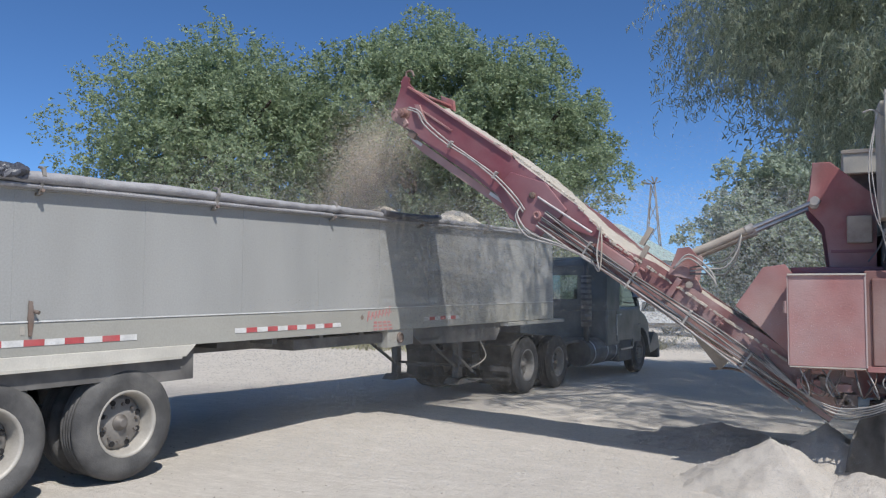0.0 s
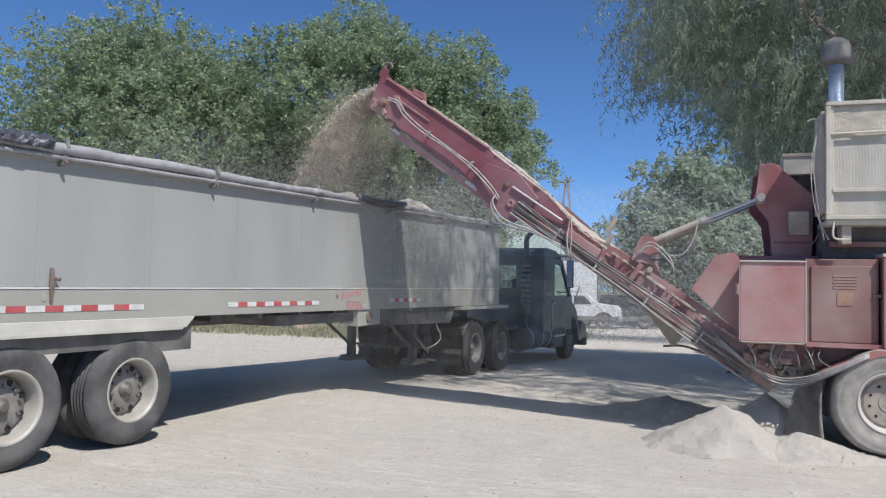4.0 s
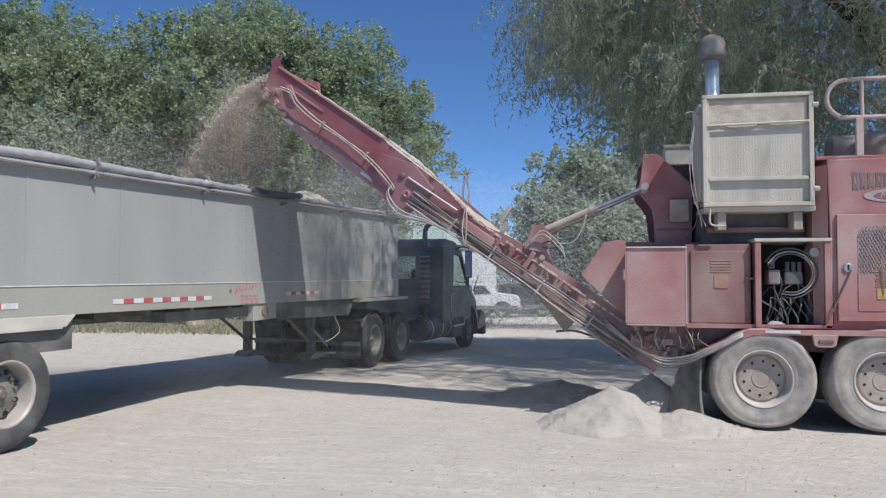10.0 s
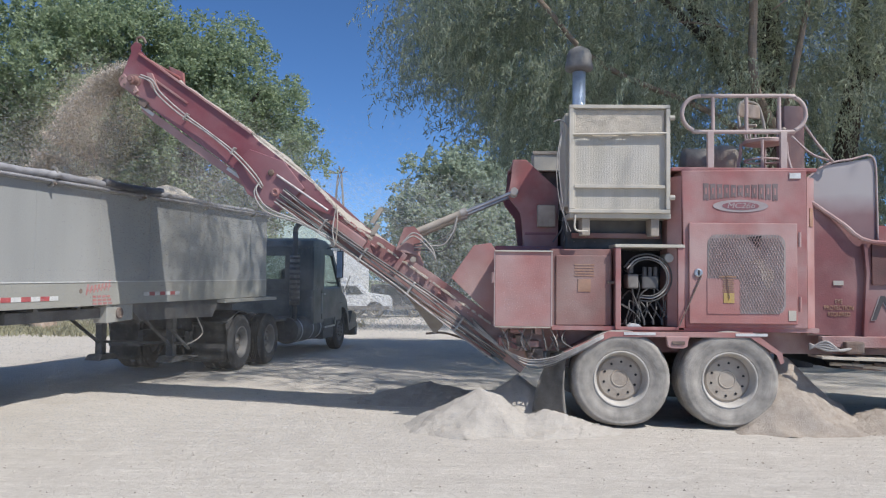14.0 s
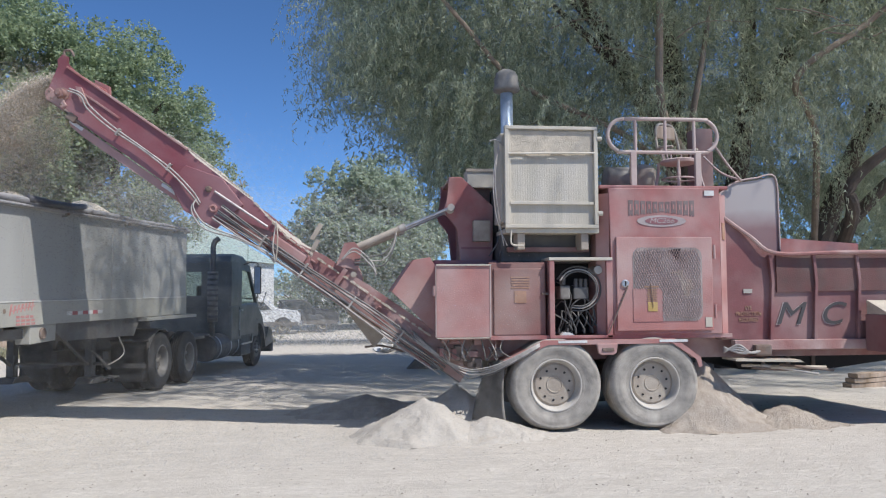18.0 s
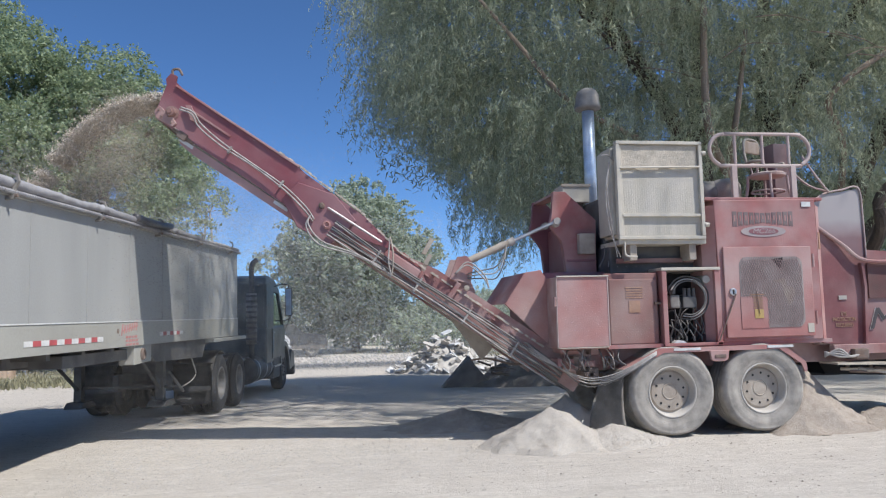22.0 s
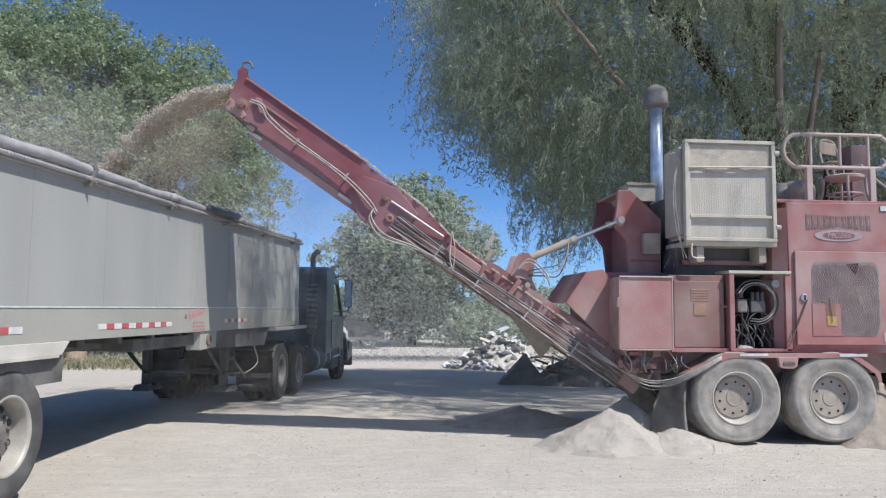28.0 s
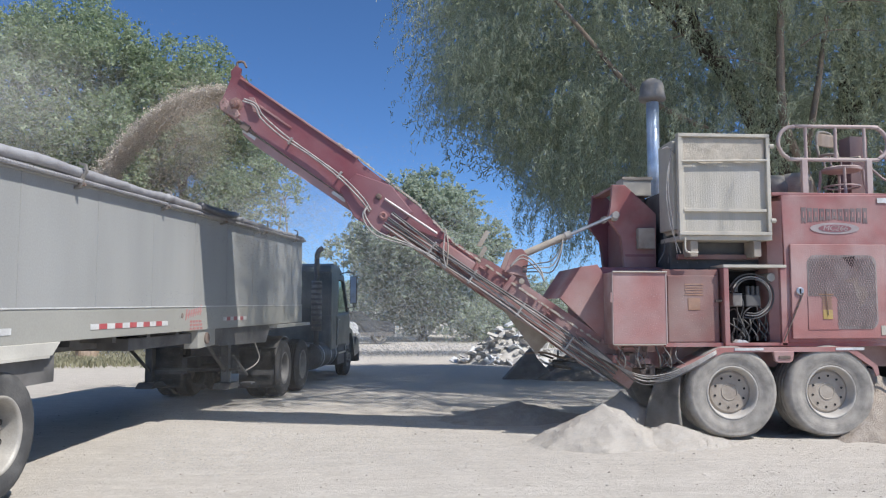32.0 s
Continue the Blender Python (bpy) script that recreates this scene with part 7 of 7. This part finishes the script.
def build_house():
    H = thing("house", pose(-14.2, 52.0, ground_z(0, 50), 0, 0, -14), "white clapboard house with a pale green metal roof", "house")
    w, d, e, a = 4.1, 5.0, 4.9, 7.9
    part("wall", box(-w + 0.3, w - 0.3, -d + 0.3, d - 0.3, 0, e), SIDING, H)
    for k in range(19):
        part("clapboard", prism([(-d + 0.24, 0.3 + 0.24 * k), (-d + 0.3, 0.3 + 0.24 * k), (-d + 0.3, 0.54 + 0.24 * k), (-d + 0.28, 0.54 + 0.24 * k)], "x", -w + 0.3, w - 0.3), SIDING, H)
    bm = bmesh.new()
    lo = [bm.verts.new(p) for p in ((-w, -d, e), (w, -d, e), (w, d, e), (-w, d, e))]
    hi = [bm.verts.new(p) for p in ((0, -1.0, a), (0, 1.5, a))]
    for f in ((lo[0], lo[1], hi[0]), (lo[1], lo[2], hi[1], hi[0]), (lo[2], lo[3], hi[1]), (lo[3], lo[0], hi[0], hi[1]), (lo[3], lo[2], lo[1], lo[0])):
        bm.faces.new(f)
    roof = part("roof", bm, ROOF_GREEN, H)
    for k in range(17):
        x = -w + 2 * w * k / 16
        t = 1 - abs(x) / w
        part("roof_seam", rod((x, -d, e + 0.03), (x, -d + (d - 1.0) * t, e + (a - e) * t + 0.03), 0.035, seg=4), ROOF_GREEN, roof)
    for x in (-2.2, 0.4, 2.6):
        win = part("window", box(x - 0.45, x + 0.45, -d + 0.2, -d + 0.28, 1.4, 3.0), WHITE, H)
        part("pane", box(x - 0.36, x + 0.36, -d + 0.18, -d + 0.2, 1.5, 2.9), GLASS, win)


build_house()


def build_pickup(x0, y0, turn, paint, label):
    P = thing("pickup_truck", pose(x0, y0, ground_z(x0, y0), 0, 0, turn), label, "pickup", "pickups across the road")
    side = [(-2.75, 0.6), (-2.75, 1.26), (-0.95, 1.28), (-0.85, 1.98), (0.75, 1.98), (1.3, 1.40), (2.5, 1.32), (2.7, 1.1), (2.72, 0.6)]
    body = part("body", prism(side, "y", -0.98, 0.98, 0.05), paint, P)
    part("side_window", prism([(-0.72, 1.36), (-0.66, 1.86), (0.0, 1.86), (0.0, 1.36)], "y", -1.0, -0.985), GLASS, body)
    part("side_window", prism([(0.1, 1.36), (0.1, 1.86), (0.68, 1.86), (1.1, 1.40)], "y", -1.0, -0.985), GLASS, body)
    part("lower_band", box(-2.6, 2.6, -1.0, -0.985, 0.5, 0.72), HUB, body)
    part("bumper", box(2.66, 2.82, -0.95, 0.95, 0.45, 0.7, 0.03), STEEL, P)
    for x in (-1.75, 1.75):
        for y, f in ((-0.98, -1), (0.98, 1)):
            wheel(P, (x, y, 0.44), 0.45, 0.28, TYRE, RIM, HUB, f, 0, "y", 0.05, 0.22)
        arch = [(x + 0.54 * math.cos(a), 0.46 + 0.52 * math.sin(a)) for a in np.linspace(0, math.pi, 12)]
        part("wheel_arch", prism(arch, "y", -0.992, -0.8), DARK, P)
    part("headlight", box(2.62, 2.70, -0.95, -0.55, 0.85, 1.05, 0.02), GLASS, P)


build_pickup(-8.4, 36.2, 3, material("white_car_paint", (0.78, 0.79, 0.80), 0.3, scale=2), "white crew-cab pickup parked across the road")
build_pickup(-6.3, 38.9, 4, material("dark_car_paint", (0.03, 0.033, 0.04), 0.3, scale=2), "dark pickup parked behind the white one")


def build_wind_pump():
    W = thing("wind_pump_tower", pose(-18.26, 95.2, -0.7), "distant steel lattice wind-pump tower", "tower")
    h = 16.6
    feet = [(sx * 1.5, sy * 1.5) for sx, sy in ((-1, -1), (1, -1), (1, 1), (-1, 1))]
    for x, y in feet:
        part("leg", rod((x, y, 0), (x * 0.16, y * 0.16, h), 0.10, 0.08, seg=5), DISC, W)
    for k in range(6):
        z0, z1 = h * k / 6, h * (k + 1) / 6
        f0, f1 = 1 - 0.84 * k / 6, 1 - 0.84 * (k + 1) / 6
        for i in range(4):
            a, b = feet[i], feet[(i + 1) % 4]
            part("brace", rod((a[0] * f0, a[1] * f0, z0), (b[0] * f1, b[1] * f1, z1), 0.045, seg=4), DISC, W)
    for k in range(5):
        a = 0.3 + 2 * math.pi * k / 9
        part("blade", prism([(0.1, h), (0.3, h + 0.1), (1.05 * math.cos(a) + 0.12, h + 1.05 * math.sin(a)), (1.05 * math.cos(a) - 0.12, h + 1.05 * math.sin(a) + 0.1)], "y", -0.05, 0.05), DISC, W)
    part("tail", prism([(-1.5, h + 0.1), (-0.3, h), (-0.3, h + 0.15), (-1.5, h + 0.6)], "y", 0, 0.05), DISC, W)


build_wind_pump()

# ---- rope with black strap ----


def build_rope():
    R = thing("braided_rope", Matrix.Identity(4), "worn grey braided rope clipped to a black strap", "rope")
    z0, z1 = -1.54, 0.62
    lean = -0.145

    def axis(z):
        return Vector((lean * z, 0, z))
    part("core", hose([axis(z) + Vector((-0.009, 0, 0)) for z in np.arange(z0, z1 + 0.05, 0.1)], 0.0053, seg=10, steps=3), ROPE, R, smooth=True)
    for k in range(8):
        side = 1 if k % 2 else -1
        pts = []
        for j in range(0, 260):
            z = z0 + (z1 - z0) * j / 259
            a = side * z * 2 * math.pi / 0.085 + 2 * math.pi * (k // 2) / 4
            r = 0.0049 + 0.0008 * math.cos(6 * a + (0 if side > 0 else math.pi))
            p = axis(z) + Vector((-0.009 + r * 1.25 * math.cos(a), r * math.sin(a), 0))
            pts.append(p)
        part("strand", hose(pts, 0.0028, seg=6, steps=1), ROPE, R, smooth=True)
    strap = [axis(z) + Vector((0.0045 - 0.006 * (z + 0.1) * (1 if z < 0.6 else 1), 0.006, 0)) for z in np.arange(z0, z1 + 0.05, 0.1)]
    part("strap", hose(strap, 0.0046, seg=8, steps=3), STRAP, R, "black strap", True)
    clip = part("clip", box(-0.0145, 0.014, -0.011, 0.014, -0.015, 0.0, 0.0015), CLIP_GREY, R, "grey plastic clip")
    clip.matrix_basis = pose(axis(-0.078).x - 0.006, 0, -0.078, 0, -8, 0)
    part("clip_screw", lathe([(-0.0108, 0.0042), (-0.0122, 0.0039), (-0.0122, 0.0005)], "y", 14, (0.008, 0, -0.008)), STEEL, clip)
    part("clip_flange", box(0.0125, 0.017, -0.012, 0.015, -0.016, 0.001, 0.001), CLIP_GREY, clip)
    return R


rope = build_rope()


def build_post():
    """Chipped red angle iron that the rope hangs beside."""
    A = thing("steel_post", Matrix.Identity(4), "grey steel post with chipped red paint beside the rope", "post")
    part("web", box(-0.062, -0.004, -0.046, -0.040, -1.5, 0.75, 0.0015), STEEL, A, "bare grey steel face")
    part("flange", box(-0.005, 0.0, -0.04, 0.0, -1.5, 0.75, 0.0012), STEEL, A, "bare grey steel flange")
    part("painted_edge", box(-0.006, 0.0012, -0.008, 0.0006, -0.02, 0.75, 0.0004), RED_DIRTY, A, "edge in chipped red paint")
    for z, w in ((-0.16, 0.012), (0.10, 0.007), (0.19, 0.009), (-0.02, 0.006)):
        part("paint_flake", box(-0.002, 0.0010, -0.004 - w, -0.001, z, z + 0.05 + w, 0.0004), RED_FADED, A)
    part("foot_plate", box(-0.08, 0.012, -0.06, 0.02, -1.51, -1.495, 0.002), RED_DIRTY, A)
    part("lug", box(-0.01, 0.004, -0.03, 0.001, -0.145, -0.108, 0.002), RED_FADED, A)
    return A


post = build_post()

# ---- falling chips and dust ----
HEAD = Vector((-6.02, 1.52, 4.27))


def toss(t):
    """Launch speed of the chips, fitted to the camera's view; it rises after 20 s."""
    k = min(1.0, max(0.0, (t - 20.2) / 1.8))
    return Vector((-2.75 - 0.53 * k, 0.3, -0.25 + 0.55 * k))


def chip_mesh(seed, n=1500):
    rng = np.random.default_rng(seed)
    ver, fac = [], []
    for _ in range(n):
        s = 0.007 + 0.014 * rng.random() ** 2
        c = Vector((rng.normal() * 0.055, rng.uniform(-0.38, 0.38), rng.normal() * 0.035))
        m = Euler(rng.uniform(0, 6.28, 3)).to_matrix()
        k = len(ver)
        for v in ((1, 0, 0.1), (-0.7, 0.5, -0.1), (-0.6, -0.5, 0.15), (0.1, 0.1, 0.45)):
            q = m @ (Vector(v) * s)
            ver.append(tuple(c + q))
        fac += [(k, k + 1, k + 2), (k, k + 1, k + 3), (k + 1, k + 2, k + 3), (k + 2, k, k + 3)]
    me = mesh_of("falling_chips", ver, fac)
    me.materials.append(CHIP)
    return me


def specks(rng, c, size):
    """Flat dust specks turned to face the sun, so all are lit alike."""
    n = len(c)
    up = np.array(SUN_WAY) + 0.25 * unit(rng, n)
    ways = np.cross(up, unit(rng, n))
    ways /= np.linalg.norm(ways, axis=1, keepdims=True) + 1e-9
    return quads("dust", c, ways, up, size * (0.6 + 0.8 * rng.random(n)), size * (0.6 + 0.8 * rng.random(n)), 3)


def dust_mesh(seed, n, spread_xyz, size=0.007, mat=DUST_THIN):
    rng = np.random.default_rng(seed)
    c = rng.normal(size=(n, 3)) * np.array(spread_xyz)
    me = specks(rng, c, size)
    me.materials.append(mat)
    return me


CLUSTERS, CYCLE = 24, 0.56
chips = []
kinds = [chip_mesh(60 + k) for k in range(4)]
for k in range(CLUSTERS):
    c = new("falling_wood_chips", kinds[k % 4])
    chips.append(tagged(c, "tumbling pale wood chips thrown from the conveyor head", "wood chips", "stream of chips", "stuff"))
puffs = []
puff_kinds = [dust_mesh(80 + k, 12000, (0.22, 0.42, 0.28), 0.0165, DUST_TAN) for k in range(3)]
for k in range(9):
    p = new("dust_puff", puff_kinds[k % 3])
    puffs.append(tagged(p, "thin pale dust drifting down beside the chip stream", "dust", "dust round the stream", "stuff"))
clouds = []
for k in range(3):
    p = new("dust_cloud", dust_mesh(90 + k, 78000, (1.1, 0.8, 0.7) if k < 2 else (0.75, 0.8, 0.5), 0.0215, DUST_THIN))
    clouds.append(tagged(p, "pale dust cloud drifting over the trailer", "dust", "dust over the trailer", "stuff"))



def slab_mesh(seed, n, low, high, size, mat=DUST_THIN):
    """Specks spread through a block of air, thicker towards its floor."""
    rng = np.random.default_rng(seed)
    f = rng.random((n, 3))
    f[:, 2] = f[:, 2] ** 2
    c = np.array(low) + f * (np.array(high) - np.array(low))
    me = specks(rng, c, size)
    me.materials.append(mat)
    return me


# Added in the sun before the shaded ground to lift its tone
yard_dust = new("dust_cloud", slab_mesh(98, 220000, (-1.9, -0.9, 0.0), (3.7, 1.1, 1.6), 0.0066))
tagged(yard_dust, "thin sunlit dust drifting low across the yard", "dust", kind="stuff")
low_dust = new("dust_cloud", slab_mesh(95, 170000, (-9, -3, -1.6), (13, 2, 6.0), 0.11, DUST_LOW))
tagged(low_dust, "pale dust hanging over the yard behind the conveyor", "dust", kind="stuff")
haze = new("dust_haze", slab_mesh(97, 110000, (-26, -3, -1.5), (18, 4, 7), 0.058))
tagged(haze, "thin dust haze hanging over the yard behind the machine", "dust", kind="stuff")


def motions():
    """All that moves: the chip stream, the dust and the rope."""
    start = 3.2
    for k, c in enumerate(chips):
        lead = CYCLE * k / CLUSTERS
        rows, t = [], start + lead
        spin = 40 * (k % 5 - 2)
        rows.append((0.0, pose(*HEAD, 0, 0, 0)))
        inside = HEAD + Vector((0.45, -0.05, -0.42))
        rows[0] = (0.0, pose(*inside, 0, 0, 0))
        rows.append((t - 0.2, pose(*inside, 0, 0, 0)))
        while t < 32.0:
            for f in (0.0, 0.1, 0.2, 0.3, 0.4, 0.52):
                if t + f > 32.0:
                    f = 32.0 - t
                    if f > 0.0 and rows[-1][0] < 31.99:
                        p = HEAD + toss(t) * f + Vector((0, 0, -4.9 * f * f))
                        rows.append((32.0, pose(p.x, p.y, max(p.z, 2.2), 0, spin * f, 10 * f)))
                    break
                p = HEAD + toss(t) * f + Vector((0, 0, -4.9 * f * f))
                rows.append((t + f, pose(p.x, p.y, max(p.z, 2.2), 0, spin * f, 10 * f)))
            t += CYCLE
        end = rows[-1]
        if end[0] < 32.0:
            rows.append((32.0, end[1]))
        walk(c, rows)
    for k, p in enumerate(puffs):
        span = 2.7
        rows, t = [], -span * k / 9
        while t < 32.0:
            for f in (0.0, 0.35, 0.7, 0.97):
                tt = t + f * span
                x = HEAD.x - 0.30 - 0.6 * f + 0.2 * math.sin(k * 2.1)
                z = HEAD.z - 0.4 - 1.05 * f
                if 0.0 <= tt <= 32.0:
                    rows.append((tt, pose(x, HEAD.y + 0.2 * math.cos(k), z, 0, 20 * f, 30 * f)))
            t += span
        rows = [(0.0, rows[0][1])] + [r for r in rows if 0.05 < r[0] < 31.95] + [(32.0, rows[-1][1])]
        walk(p, rows)
    walk(clouds[0], [(0.0, pose(-9.2, 1.5, 2.2)), (6.0, pose(-9.4, 1.2, 2.5)), (16.0, pose(-9.0, 2.0, 2.7)), (26.0, pose(-9.0, 2.4, 3.0)), (29.0, pose(-9.3, 3.0, 4.2)), (32.0, pose(-9.6, 3.4, 4.6))])
    walk(clouds[1], [(0.0, pose(-7.6, 3.0, 2.0)), (8.0, pose(-7.7, 2.4, 2.2)), (18.0, pose(-7.8, 2.8, 2.4)), (27.0, pose(-8.2, 2.2, 3.0)), (30.0, pose(-10.4, 4.2, 5.0)), (32.0, pose(-10.9, 4.6, 5.3))])
    walk(clouds[2], [(0.0, pose(-5.9, 2.6, 2.3)), (6.0, pose(-5.7, 2.9, 2.8)), (12.0, pose(-5.4, 3.3, 3.1)), (22.0, pose(-5.2, 3.3, 3.1)), (32.0, pose(-5.5, 3.5, 3.2))])
    walk(yard_dust, [(0.0, pose(-4.6, -0.9, 0.05)), (16.0, pose(-4.4, -0.9, 0.05)), (32.0, pose(-4.3, -0.9, 0.05))])
    walk(low_dust, [(0.0, pose(-4.6, 25.0, 0.0)), (16.0, pose(-4.2, 25.0, 0.0)), (32.0, pose(-3.8, 25.0, 0.0))])
    walk(haze, [(0.0, pose(-4.0, 22.0, 1.0)), (16.0, pose(-3.0, 22.0, 1.0)), (32.0, pose(-2.0, 22.0, 1.0))])
    # Rope and post places fitted to the camera's view, time by time
    fit_rows = ((0.0, -4.3600, -8.18, 1.50), (22.2, -4.3600, -8.16, 1.52), (22.4, -4.3125, -8.140, 1.49), (22.6, -4.2825, -8.135, 1.485), (22.8, -4.2445, -8.16, 1.487), (23.0, -4.2125, -8.18, 1.456), (23.2, -4.2085, -8.104, 1.487),
            (23.5, -4.2045, -7.991, 1.513), (24.0, -4.1875, -7.976, 1.507), (24.5, -4.2215, -7.985, 1.496), (25.0, -4.2485, -7.999, 1.516), (25.2, -4.2645, -8.07, 1.455), (25.4, -4.2905, -8.143, 1.405),
            (25.6, -4.3105, -8.177, 1.400), (25.8, -4.3495, -8.181, 1.43), (26.0, -4.3900, -8.18, 1.49), (32.0, -4.4200, -8.18, 1.49))
    walk(rope, [(t, pose(x, y, z, 0, 0, -12)) for t, x, y, z in fit_rows])
    walk(post, [(t, pose(x - 0.2148, y + 0.057, z, 0, 0, -12)) for t, x, y, z in fit_rows])


motions()
